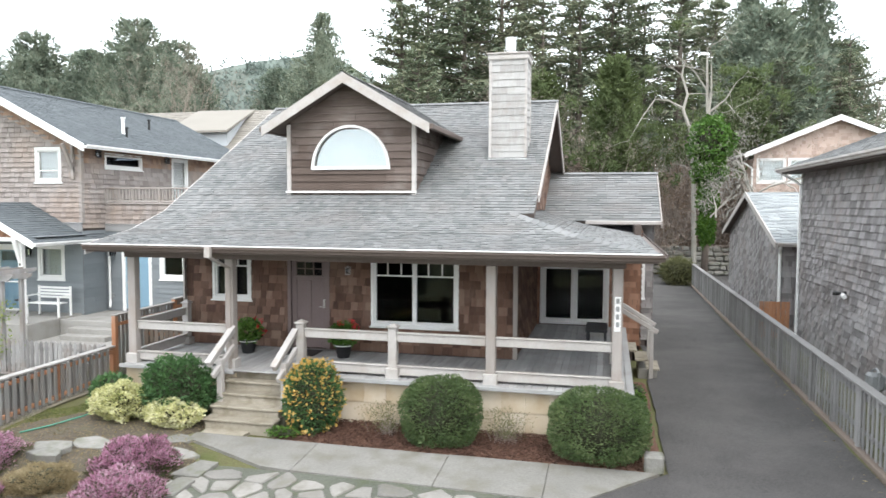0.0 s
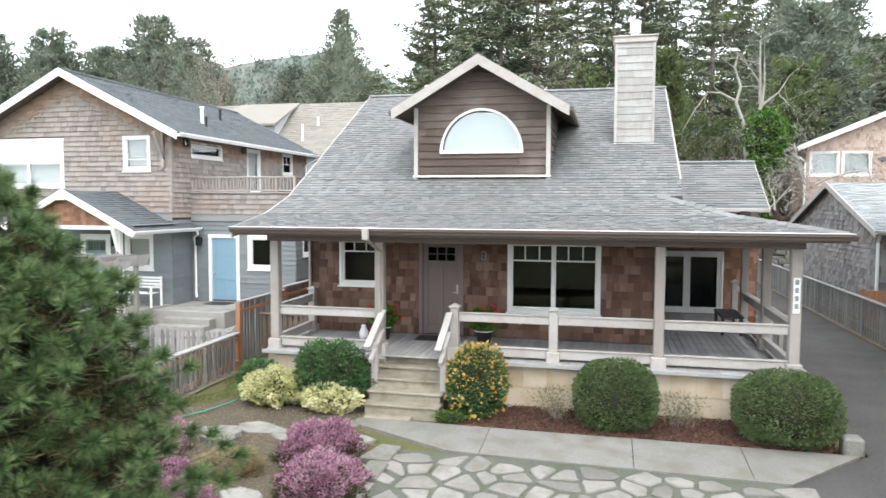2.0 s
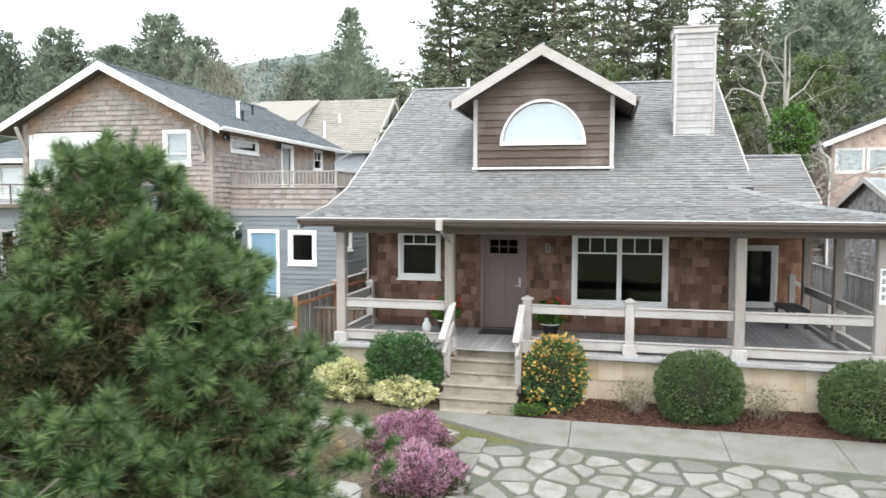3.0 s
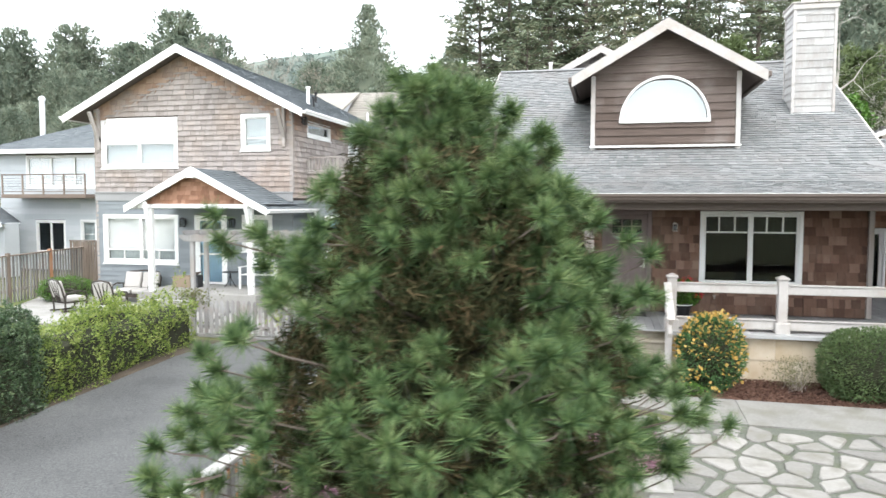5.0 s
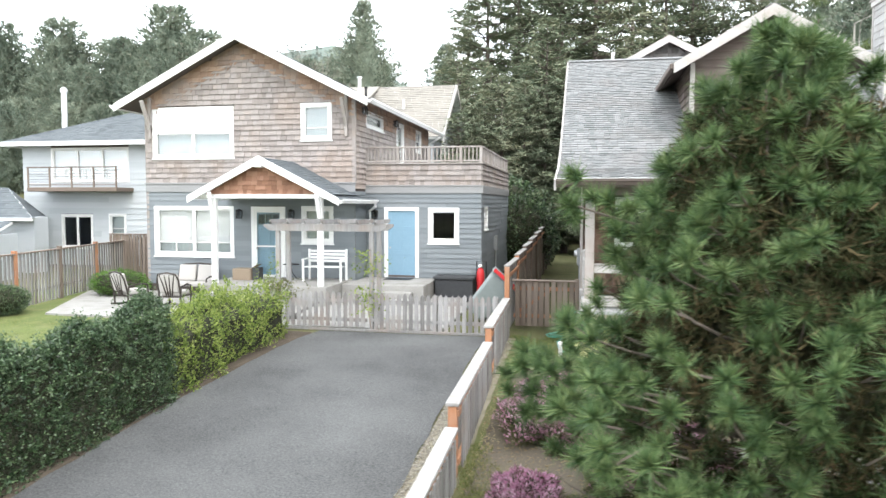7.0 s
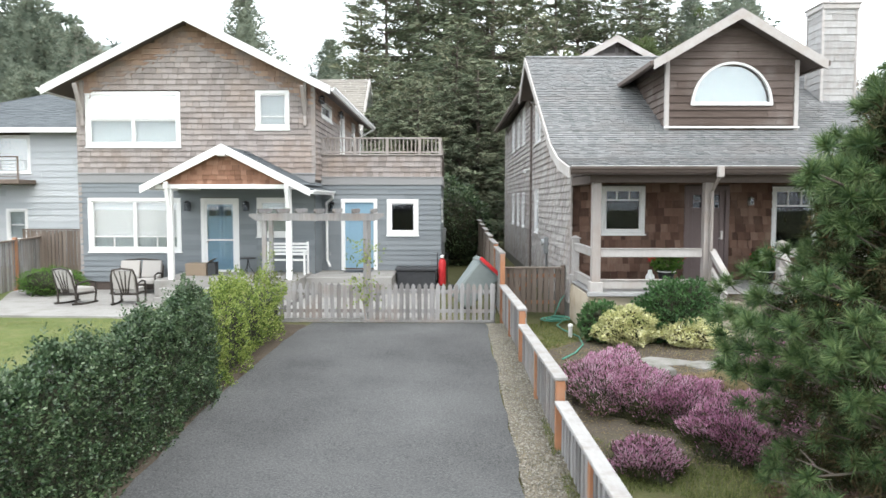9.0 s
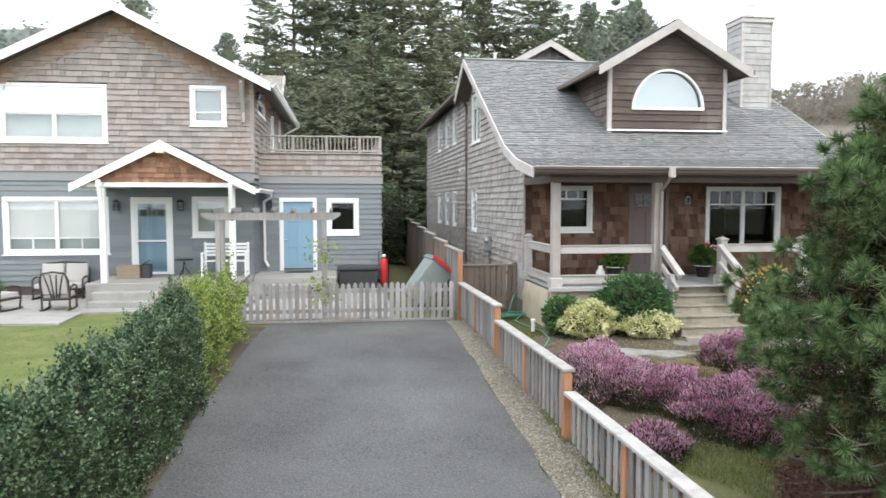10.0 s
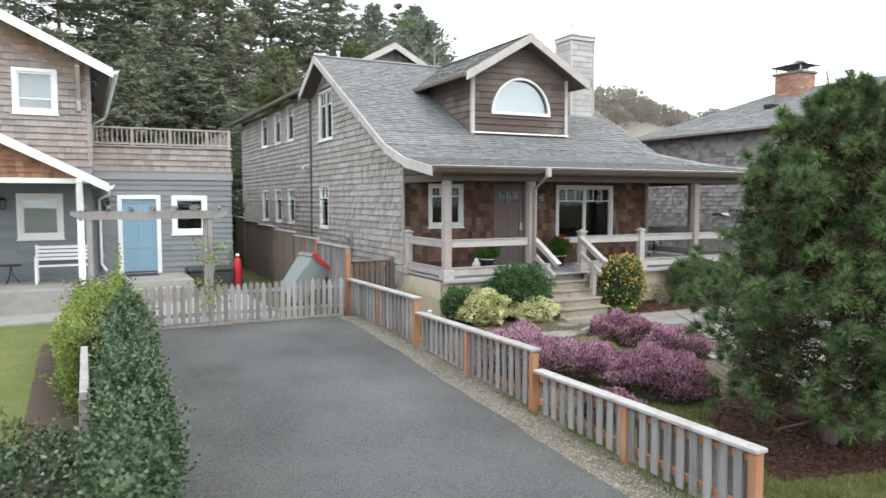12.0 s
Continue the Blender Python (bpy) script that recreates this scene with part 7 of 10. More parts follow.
roof_slope(rr, rq[2], 0.14, 0.15, 0.35, 0.015, ROOF, 0, None, 123)
part("gutter", gutter_run((ex, ey0, BZ), (ex, ey1, BZ), (-1, 0, 0)), TRIM_GREY, rb, "pale grey gutter")
part("gutter", gutter_run((ex, ey1, BZ), (14, ey1, BZ), (0, 1, 0)), TRIM_GREY, rb)
part("soffit", Geo().box(ex, BX, ey0, ey1, BZ - 0.14, BZ - 0.1, 0.004), SOFFIT, rb)
part("downspout", Geo().tube([(ex - 0.04, 23.6, BZ - 0.1), (BX - 0.2, 23.45, BZ - 0.35), (BX - 0.06, 23.3, BZ - 0.5), (BX - 0.06, 23.3, 0.1)], 0.045, 8), WHITE, rb, "white downspout")
for y in (12.5, 15.5, 18.2):
    zz = BZ + (7.3 - ex) * (rz - BZ) / (rx - ex)
    part("roof_vent", Geo().box(7.1, 7.5, y - 0.2, y + 0.2, zz - 0.05, zz + 0.14, 0.03), BLACK, rb)
bc = part("brick_chimney", Geo().box(8.6, 9.5, 17.9, 19.1, 6.3, 7.72, 0.02), CONCRETE, rb, "red brick chimney with metal cap")
for zc in range(12):
    z0 = 6.5 + zc * 0.1
    for pl, a, b in ((left_side(8.6), -19.1, -17.9), (front(17.9), 8.6, 9.5)):
        n = round((b - a) / 0.22)
        w = (b - a) / n
        for i in range(n):
            o = 0.5 * w if zc % 2 else 0
            u0, u1 = max(a, a + i * w + o + 0.006), min(b, a + (i + 1) * w + o - 0.006)
            if u1 - u0 > 0.03:
                part("brick", Geo().box(u0, u1, z0 + 0.006, z0 + 0.094, 0, 0.012, 0.002, pl.matrix(0, 0)), BRICK, bc)
part("crown", Geo().box(8.52, 9.58, 17.82, 19.18, 7.72, 7.82, 0.02), CONCRETE, bc)
g = Geo()
for x in (8.65, 9.45):
    for y in (17.95, 19.05):
        g.box(x - 0.02, x + 0.02, y - 0.02, y + 0.02, 7.82, 8.05, 0.003)
part("cap_legs", g, STEEL, bc)
part("rain_cap", Geo().add([(8.4, 17.7, 8.05), (9.7, 17.7, 8.05), (9.7, 19.3, 8.05), (8.4, 19.3, 8.05), (8.8, 18.3, 8.17), (9.3, 18.3, 8.17), (9.3, 18.7, 8.17), (8.8, 18.7, 8.17)], [(0, 1, 5, 4), (1, 2, 6, 5), (2, 3, 7, 6), (3, 0, 4, 7), (4, 5, 6, 7), (3, 2, 1, 0)]), BLACK, bc)
# camera-like floodlight on the right wall
th = thing("wall_floodlight", (BX, 18.9, 2.1), "white and black floodlight on the grey shingles", "wall lamp")
part("bracket", Geo().box(BX - 0.1, BX - 0.02, 18.85, 18.97, 2.05, 2.17, 0.01), BLACK, th)
for s in (-1, 1):
    part("lamp_head", Geo().tube([(BX - 0.1, 18.9, 2.12), (BX - 0.16, 18.9 + 0.2 * s, 2.1), (BX - 0.17, 18.9 + 0.38 * s, 2.08)], [0.025, 0.05, 0.055], 10), WHITE if s < 0 else BLACK, th)
th = thing("gas_meter", (5.2, 15.6, 0), "blue-grey gas meter with pipes beside the shingled wall", "meter")
part("meter_body", Geo().box(5.1, 5.4, 15.5, 15.8, 0.55, 0.9, 0.05), GREY_METAL, th)
part("pipe", Geo().tube([(5.25, 15.45, 0.0), (5.25, 15.45, 0.95), (5.25, 15.6, 1.0), (5.25, 15.75, 0.95), (5.25, 15.85, 0.9), (5.25, 15.85, 0.0)], 0.025, 8), GREY_METAL, th)

# small shed-like garage beyond it
sh = thing("small_garage", (7.5, 29.7, 0), "small grey shingled garage with pale roof", "garage")
sl_ = left_side(5.45)
spoly = [(-34.9, 0.0), (-34.9, 3.15), (-29.9, 4.62), (-24.9, 3.15), (-24.9, 0.0)]
sw_ = wall("gable_wall", sh, sl_, spoly, [], 0.18, SOFFIT)
courses(sw_, sl_, spoly, [], 0.175, 0.1, 0.28, 0.04, CEDAR_GREY, "wall_shingle", 0, None, 130)
sf_ = front(24.9)
sw2 = wall("front_wall", sh, sf_, rect(5.45, 12, 0, 3.05), [], 0.18, SOFFIT)
courses(sw2, sf_, rect(5.45, 12, 0, 3.05), [], 0.175, 0.1, 0.28, 0.04, CEDAR_GREY, "wall_shingle", 0, None, 131)
part("rear_wall", Geo().box(5.45, 12, 34.7, 34.9, 0, 3.05).box(11.8, 12, 24.9, 34.9, 0, 3.05), CEDAR_GREY, sh)
g = Geo()
sq = [[(5.2, 24.4, 3.05), (12.3, 24.4, 3.05), (12.3, 29.9, 4.75), (5.2, 29.9, 4.75)], [(12.3, 35.4, 3.05), (5.2, 35.4, 3.05), (5.2, 29.9, 4.75), (12.3, 29.9, 4.75)]]
for q in sq:
    slab(g, q, 0.1)
sr = part("roof", g, SOFFIT, sh, "pale grey shingle roof")
for k, q in enumerate(sq):
    roof_slope(sr, q, 0.15, 0.2, 0.45, 0.026, ROOF_LIGHT, 0, None, 132 + k)
g = Geo()
for y in (24.4, 35.4):
    g.prism([(5.19, y, 2.88), (5.19, y, 3.08), (5.19, 29.9, 4.79), (5.19, 29.9, 4.57)], (-0.04, 0, 0))
part("rake_board", g, TRIM_GREY, sh)
part("downspout", Geo().tube([(5.35, 24.5, 2.9), (5.4, 24.8, 2.7), (5.4, 24.8, 0.0)], 0.05, 8), WHITE, sh)
part("gutter", gutter_run((5.2, 24.4, 3.05), (12.3, 24.4, 3.05), (0, -1, 0)), TRIM_GREY, sh)
# tan fence panel between
th = thing("rear_gate_panel", (5.0, 24.6, 0), "short orange-brown board fence panel", "fence")
run_of_pickets(th, (4.7, 24.2), (5.6, 24.2), lambda x, y: (0.02, 1.2), 1.2, 0.12, 0.022, 0.125, False, POST_RED, "board", 71)

# far gabled house with pinkish shingles
fh = thing("far_gabled_house", (13, 48, 0), "pinkish cedar-shingled gabled house with white trim", "house")
ff = front(45.0)
FP = (12.6, 9.35)
fz = lambda x: FP[1] - 0.42 * abs(x - FP[0])
F_WIN = [(8.35, 9.95, 5.55, 7.0), (10.05, 11.65, 5.55, 7.0)]
fpoly = [(8.2, 0.0), (8.2, fz(8.2) - 0.1), (FP[0], FP[1] - 0.1), (17.7, fz(17.7) - 0.1), (17.7, 0.0)]
fw = wall("front_wall", fh, ff, fpoly, [cut(r) for r in F_WIN], 0.2, SOFFIT)
courses(fw, ff, fpoly, [rect(*r) for r in F_WIN], 0.2, 0.15, 0.4, 0.035, CEDAR_FAR, "wall_shingle", 0, None, 140)
for r in F_WIN:
    window(fh, ff, *r, 0.12, WHITE, GLASS_BLIND, 1, (), blind=True, label="white-framed window with pale blind", blind_mat=CURTAIN)
fl = left_side(8.2)
fw2 = wall("side_wall", fh, fl, rect(-56, -45, 0, 7.0), [], 0.2, SOFFIT)
courses(fw2, fl, rect(-56, -45, 0, 7.0), [], 0.2, 0.15, 0.4, 0.035, CEDAR_FAR, "wall_shingle", 0, None, 141)
g = Geo()
fq = [[(7.6, 56.5, fz(7.6)), (7.6, 44.4, fz(7.6)), (FP[0], 44.4, FP[1]), (FP[0], 56.5, FP[1])], [(18.4, 44.4, fz(18.4)), (18.4, 56.5, fz(18.4)), (FP[0], 56.5, FP[1]), (FP[0], 44.4, FP[1])]]
for q in fq:
    slab(g, q, 0.15)
fr = part("roof", g, SOFFIT, fh, "grey-green shingle roof")
for k, q in enumerate(fq):
    roof_slope(fr, q, 0.2, 0.3, 0.6, 0.02, ROOF, 0, None, 142 + k)
for x in (7.58, 18.42):
    g = Geo().prism([(x, 44.38, fz(x) - 0.24), (x, 44.38, fz(x) + 0.05), (FP[0], 44.38, FP[1] + 0.05), (FP[0], 44.38, FP[1] - 0.26)], (0, 0.06, 0))
    part("rake_board", g, WHITE, fh)
part("gutter", gutter_run((7.6, 44.4, fz(7.6)), (7.6, 56.5, fz(7.6)), (-1, 0, 0)), WHITE, fh)
part("downspout", Geo().tube([(7.6, 44.6, 6.7), (8.1, 44.9, 6.4), (8.1, 44.9, 0.2)], 0.06, 8), WHITE, fh)
for y in (47, 49):
    part("roof_vent", Geo().box(8.8, 9.1, y, y + 0.3, fz(8.9), fz(8.9) + 0.2, 0.04), BLACK, fh)

# dry-stone retaining wall at the end of the driveway
sw3 = thing("stone_wall", (4.5, 46, 0), "rough grey dry-stone retaining wall", "wall")
rnd = random.Random(77)
for row in range(6):
    x = 2.2 + rnd.uniform(0, 0.3)
    while x < 8:
        w = rnd.uniform(0.35, 0.75)
        hh = rnd.uniform(0.2, 0.32)
        g = Geo()
        g.box(x, x + w - 0.03, 45.3 + row * 0.12 + rnd.uniform(-0.06, 0.06), 46.4, 0.05 + row * 0.27, 0.05 + row * 0.27 + hh, 0.06)
        part("stone", g, STONE, sw3)
        x += w

# ---- buildings behind and to the left ----
lh = thing("pale_sided_house", (-31, 32, 0), "pale grey lap-sided house with balcony and hipped roof", "house")
lf = front(27.5)
L_WIN = [(-31.0, -30.1, 1.1, 2.46), (-33.45, -31.8, 0.85, 2.42), (-33.9, -29.9, 3.9, 5.45), (-26.9, -25.9, 1.4, 2.8)]
lw_ = wall("front_wall", lh, lf, rect(-35.4, -24.0, 0, 5.6), [cut(r) for r in L_WIN], 0.2, SOFFIT)
courses(lw_, lf, rect(-35.4, -24.0, 0.1, 5.6), [rect(*r) for r in L_WIN], 0.26, 2.5, 4.5, 0.03, SIDING_PALE, "siding_board", 60, (-30, 20, 3), 150, 0, 0.003)
window(lh, lf, *L_WIN[0], 0.09, WHITE, GLASS_BLIND, 1, (("h", 0.5, 0, 0),), blind=True, label="white sash window with blind", blind_mat=CURTAIN)
window(lh, lf, *L_WIN[1], 0.09, WHITE, GLASS_DARK, 2, (), label="white sliding patio door", name="sliding_door")
window(lh, lf, *L_WIN[2], 0.09, WHITE, GLASS_BLIND, 3, (), blind=True, label="wide white balcony window with sheers", name="balcony_door")
window(lh, lf, *L_WIN[3], 0.09, WHITE, GLASS_BLIND, 1, (("h", 0.5, 0, 0),), blind=True, label="white sash window with blind", blind_mat=CURTAIN)
part("side_wall", Geo().box(-35.4, -35.2, 27.7, 38, 0, 5.6).box(-24.2, -24.0, 27.7, 38, 0, 5.6).box(-35.4, -24, 37.8, 38, 0, 5.6), SIDING_PALE, lh)
g = Geo()
lq = [[(-36.1, 26.9, 5.68), (-23.4, 26.9, 5.68), (-28.0, 32.5, 8.0), (-31.2, 32.5, 8.0)], [(-36.1, 38.4, 5.68), (-36.1, 26.9, 5.68), (-31.2, 32.5, 8.0)], [(-23.4, 26.9, 5.68), (-23.4, 38.4, 5.68), (-28.0, 32.5, 8.0)], [(-23.4, 38.4, 5.68), (-36.1, 38.4, 5.68), (-31.2, 32.5, 8.0), (-28.0, 32.5, 8.0)]]
for q in lq:
    slab(g, q, 0.12)
lr = part("roof", g, SOFFIT, lh, "hipped grey shingle roof")
for k in (0, 1, 2):
    roof_slope(lr, lq[k], 0.16, 0.2, 0.5, 0.016, ROOF_DARK, 0, None, 152 + k)
part("fascia", Geo().box(-36.1, -23.4, 26.86, 26.92, 5.5, 5.7, 0.006).box(-36.14, -36.08, 26.9, 38.4, 5.5, 5.7, 0.006), WHITE, lh)
part("flue", Geo().lathe([(0.13, 6.6), (0.13, 8.35), (0.17, 8.36), (0.17, 8.48), (0.06, 8.6)], 14, (-35.0, 29.8, 0)), STEEL, lh)
bal = part("balcony", Geo().box(-34.2, -29.7, 26.3, 27.5, 3.44, 3.62, 0.012), PICKET_BROWN, lh, "wooden balcony with thin metal rail")
g = Geo()
for x in [-34.15 + 1.1 * k for k in range(5)]:
    g.box(x - 0.03, x + 0.03, 26.32, 26.38, 3.62, 4.5, 0.004)
tagged(part("rail_post", g, PICKET_BROWN, bal), kind="stuff")
g = Geo()
for k in range(5):
    g.box(-34.2, -29.7, 26.34, 26.352, 3.85 + 0.12 * k, 3.862 + 0.12 * k, 0.002)
tagged(part("rail_wire", g, BLACK, bal), kind="stuff")
part("hand_rail", Geo().box(-34.2, -29.7, 26.31, 26.38, 4.48, 4.53, 0.005).box(-34.2, -29.7, 26.33, 26.36, 3.72, 3.75, 0.003), PICKET_BROWN, bal)
ga = thing("low_pale_garage", (-33, 23, 0), "low pale garage with dark shingle roof", "garage")
part("wall", Geo().box(-38.0, -31.0, 24.5, 25.3, 0, 2.35, 0.01).box(-38, -30.0, 21.0, 22.5, 0, 1.75, 0.01), SIDING_PALE, ga)
g = Geo()
gq = [[(-38.5, 24.1, 2.3), (-30.7, 24.1, 2.3), (-33.4, 25.8, 3.6), (-38.5, 25.8, 3.6)], [(-30.7, 24.1, 2.3), (-32.7, 27.2, 2.3), (-33.4, 25.8, 3.6)], [(-38.5, 20.6, 1.9), (-29.6, 20.6, 1.7), (-30.4, 22.7, 2.2), (-38.5, 22.7, 2.6)]]
for q in gq:
    slab(g, q, 0.1)
gr_ = part("roof", g, WHITE, ga)
for k, q in enumerate(gq):
    roof_slope(gr_, q, 0.16, 0.2, 0.5, 0.016, ROOF_DARK, 0, None, 160 + k)
part("gutter", Geo().beam((-38.5, 24.05, 2.25), (-30.7, 24.05, 2.25), 0.1, 0.12, 0.01), WHITE, ga)
ga.matrix_basis = Matrix.Translation((-1.3, 0, 0)) @ ga.matrix_basis

th2 = thing("tan_roofed_house", (-18, 33, 0), "grey house with tan shingle roof behind", "house")
RP = 8.85
g = Geo()
tq = [[(-27.0, 29.7, 6.1), (-14.7, 29.7, 6.1), (-14.7, 33.0, RP), (-27.0, 33.0, RP)], [(-14.7, 36.3, 6.1), (-27.0, 36.3, 6.1), (-27.0, 33.0, RP), (-14.7, 33.0, RP)]]
for q in tq:
    slab(g, q, 0.12)
tr_ = part("roof", g, WHITE, th2, "tan shingle gable roof")
for k, q in enumerate(tq):
    roof_slope(tr_, q, 0.16, 0.2, 0.5, 0.016, ROOF_TAN, 0, None, 170 + k)
tg = right_side(-15.2)
tpoly = [(30.2, 0), (30.2, 6.35), (33.0, RP - 0.12), (35.8, 6.35), (35.8, 0)]
tw = wall("gable_wall", th2, tg, tpoly, [rect(31.9, 32.9, 5.0, 7.2)], 0.2, SOFFIT)
courses(tw, tg, tpoly, [rect(31.8, 33.0, 4.9, 7.3)], 0.2, 2.0, 4.0, 0.03, SIDING_PALE, "siding_board", 0, None, 172)
window(th2, tg, 31.8, 33.0, 4.9, 7.3, 0.1, WHITE, GLASS_BLIND, 2, (), blind=True, label="tall white gable window")
tf = front(30.2)
tw2 = wall("front_wall", th2, tf, rect(-27, -15.2, 0, 6.3), [], 0.2, SOFFIT)
courses(tw2, tf, rect(-18, -15.2, 3.0, 6.3), [], 0.2, 1.0, 2.0, 0.03, SIDING_PALE, "siding_board", 0, None, 173)
g = Geo()
for y in (29.7, 36.3):
    g.prism([(-14.68, y, 5.88), (-14.68, y, 6.14), (-14.68, 33.0, RP + 0.04), (-14.68, 33.0, RP - 0.22)], (0.05, 0, 0))
part("rake_board", g, TRIM_GREY, th2)
part("shed_dormer", Geo().prism([(-21.5, 30.6, 6.9), (-21.5, 33.0, 8.75), (-21.5, 30.6, 7.5)], (2.8, 0, 0)), SIDING_PALE, th2)
part("dormer_roof", Geo().prism([(-21.7, 30.2, 7.5), (-18.5, 30.2, 7.5), (-18.5, 33.0, 8.8), (-21.7, 33.0, 8.8)], (0, 0, 0.1)), ROOF_TAN, th2)
for x, y, hh in ((-17.3, 30.6, 0.7), (-16.9, 31.5, 0.4)):
    zz = 6.1 + (y - 29.7) * (RP - 6.1) / 3.3
    part("vent_pipe", Geo().lathe([(0.09, zz - 0.05), (0.05, zz + 0.1), (0.05, zz + hh), (0.07, zz + hh + 0.02)], 12, (x, y, 0)), WHITE, th2)

# the house stands well back, so all of it is set out larger and farther from the garden
eye_mid = Vector((-4.5, 0.3, 4.0))
th2.matrix_basis = Matrix.Translation(eye_mid) @ Matrix.Scale(1.3, 4) @ Matrix.Translation(-eye_mid) @ th2.matrix_basis

# ---- loose things ----
def patio_chair(wide=0.62, seats=1):
    """Metal-framed lounge chair with a fan of bent slats in the back and cushions."""
    th = thing("patio_chair" if seats == 1 else "patio_loveseat", (0, 0, 0), "bronze metal patio chair with oatmeal cushions" if seats == 1 else "bronze metal loveseat with two oatmeal cushions", "chair" if seats == 1 else "loveseat", "patio seating")
    w = wide / 2
    for s in (-1, 1):
        part("arm_frame", Geo().tube([(s * w, -0.32, 0.03), (s * w, -0.36, 0.3), (s * w, -0.34, 0.55), (s * w, -0.1, 0.6), (s * w, 0.25, 0.56), (s * w, 0.3, 0.3), (s * w, 0.28, 0.03)], 0.026, 8), BRONZE, th)
        part("runner", Geo().tube([(s * w, -0.4, 0.04), (s * w, 0.0, 0.015), (s * w, 0.4, 0.04)], 0.026, 8), BRONZE, th)
    g = Geo().box(-w, w, -0.35, 0.3, 0.26, 0.3, 0.01)
    part("seat_frame", g, BRONZE, th)
    part("back_frame", Geo().tube([(-w, 0.28, 0.3), (-w, 0.4, 0.75), (-w * 0.8, 0.46, 0.93), (0, 0.48, 0.97), (w * 0.8, 0.46, 0.93), (w, 0.4, 0.75), (w, 0.28, 0.3)], 0.026, 8), BRONZE, th)
    for k in range(4 * seats):
        f = (k + 0.5) / (4 * seats) * 2 - 1
        part("back_slat", Geo().tube([(f * w * 0.35, 0.31, 0.32), (f * w * 0.6, 0.39, 0.62), (f * w * 0.9, 0.455, 0.9)], 0.02, 6), BRONZE, th)
    for k in range(seats):
        a, b = -w + 0.03 + k * 2 * w / seats, -w - 0.03 + (k + 1) * 2 * w / seats
        part("seat_cushion", Geo().box(a, b, -0.36, 0.26, 0.3, 0.43, 0.04), CUSHION, th)
        part("back_cushion", Geo().box(a, b, -0.06, 0.06, 0.0, 0.52, 0.04, Matrix.Translation((0, 0.27, 0.42)) @ Matrix.Rotation(radians(-16), 4, "X")), CUSHION, th)
    return th


chair = patio_chair()
chair.matrix_basis = pose(-22.55, 16.9, 0.05, 0, 0, 160)
copy_thing(chair, pose(-21.15, 16.9, 0.05, 0, 0, 186))
love = patio_chair(1.25, 2)
love.matrix_basis = pose(-21.9, 19.1, 0.05, 0, 0, 4)

bn = thing("garden_bench", (-17.5, 19.3, 0.6), "white slatted garden bench against grey siding", "bench")
for k in range(4):
    part("seat_slat", Geo().box(-18.1, -16.95, 18.9 + 0.11 * k, 19.0 + 0.11 * k, 1.02, 1.045, 0.005), WHITE, bn)
for k in range(4):
    part("back_slat", Geo().box(-18.1, -16.95, 19.42 + 0.01 * k, 19.445 + 0.01 * k, 1.15 + 0.1 * k, 1.22 + 0.1 * k, 0.005), WHITE, bn)
for x in (-18.12, -16.93):
    part("leg", Geo().box(x - 0.03, x + 0.03, 18.88, 18.94, 0.6, 1.25, 0.006), WHITE, bn)
    part("leg", Geo().box(x - 0.03, x + 0.03, 19.4, 19.46, 0.6, 1.55, 0.006), WHITE, bn)
    part("arm", Geo().box(x - 0.035, x + 0.035, 18.85, 19.44, 1.25, 1.28, 0.006), WHITE, bn)
tb = thing("side_table", (-18.7, 19.3, 0.6), "small black metal side table on the porch", "table")
part("tabletop", Geo().lathe([(0.24, 0.0), (0.25, 0.012), (0.24, 0.024)], 20, (-18.7, 19.35, 1.05)), BLACK, tb)
for k in range(3):
    a = 2.1 * k
    part("leg", Geo().tube([(-18.7, 19.35, 1.05), (-18.7 + 0.05 * math.cos(a), 19.35 + 0.05 * math.sin(a), 0.8), (-18.7 + 0.2 * math.cos(a), 19.35 + 0.2 * math.sin(a), 0.6)], 0.012, 6), BLACK, tb)
cb = thing("cardboard_box", (-19.9, 18.9, 0.6), "open brown cardboard box on the porch", "box")
part("box_body", Geo().box(-20.35, -19.75, 18.75, 19.15, 0.6, 0.95, 0.006), CARD, cb)
part("flap", Geo().prism([(-19.75, 18.75, 0.95), (-19.75, 19.15, 0.95), (-19.55, 19.15, 1.08), (-19.55, 18.75, 1.08)], (0, 0, 0.006)), CARD, cb)
solo("black_crate", Geo().box(-19.72, -19.5, 18.8, 19.1, 0.6, 0.98, 0.01), BOX_DARK, "black open crate beside the cardboard box", "crate")
db = thing("deck_box", (-13.9, 20.4, 0), "charcoal resin storage box against the annex", "storage box")
part("box_body", Geo().box(-14.35, -13.15, 20.25, 20.85, 0.03, 0.6, 0.02), BOX_DARK, db)
part("lid", Geo().box(-14.4, -13.1, 20.2, 20.9, 0.6, 0.7, 0.03), BOX_DARK, db)
solo("doormat", Geo().box(-16.0, -15.15, 20.3, 20.85, 0.55, 0.565, 0.005), BLACK, "black doormat before the blue side door", "doormat")


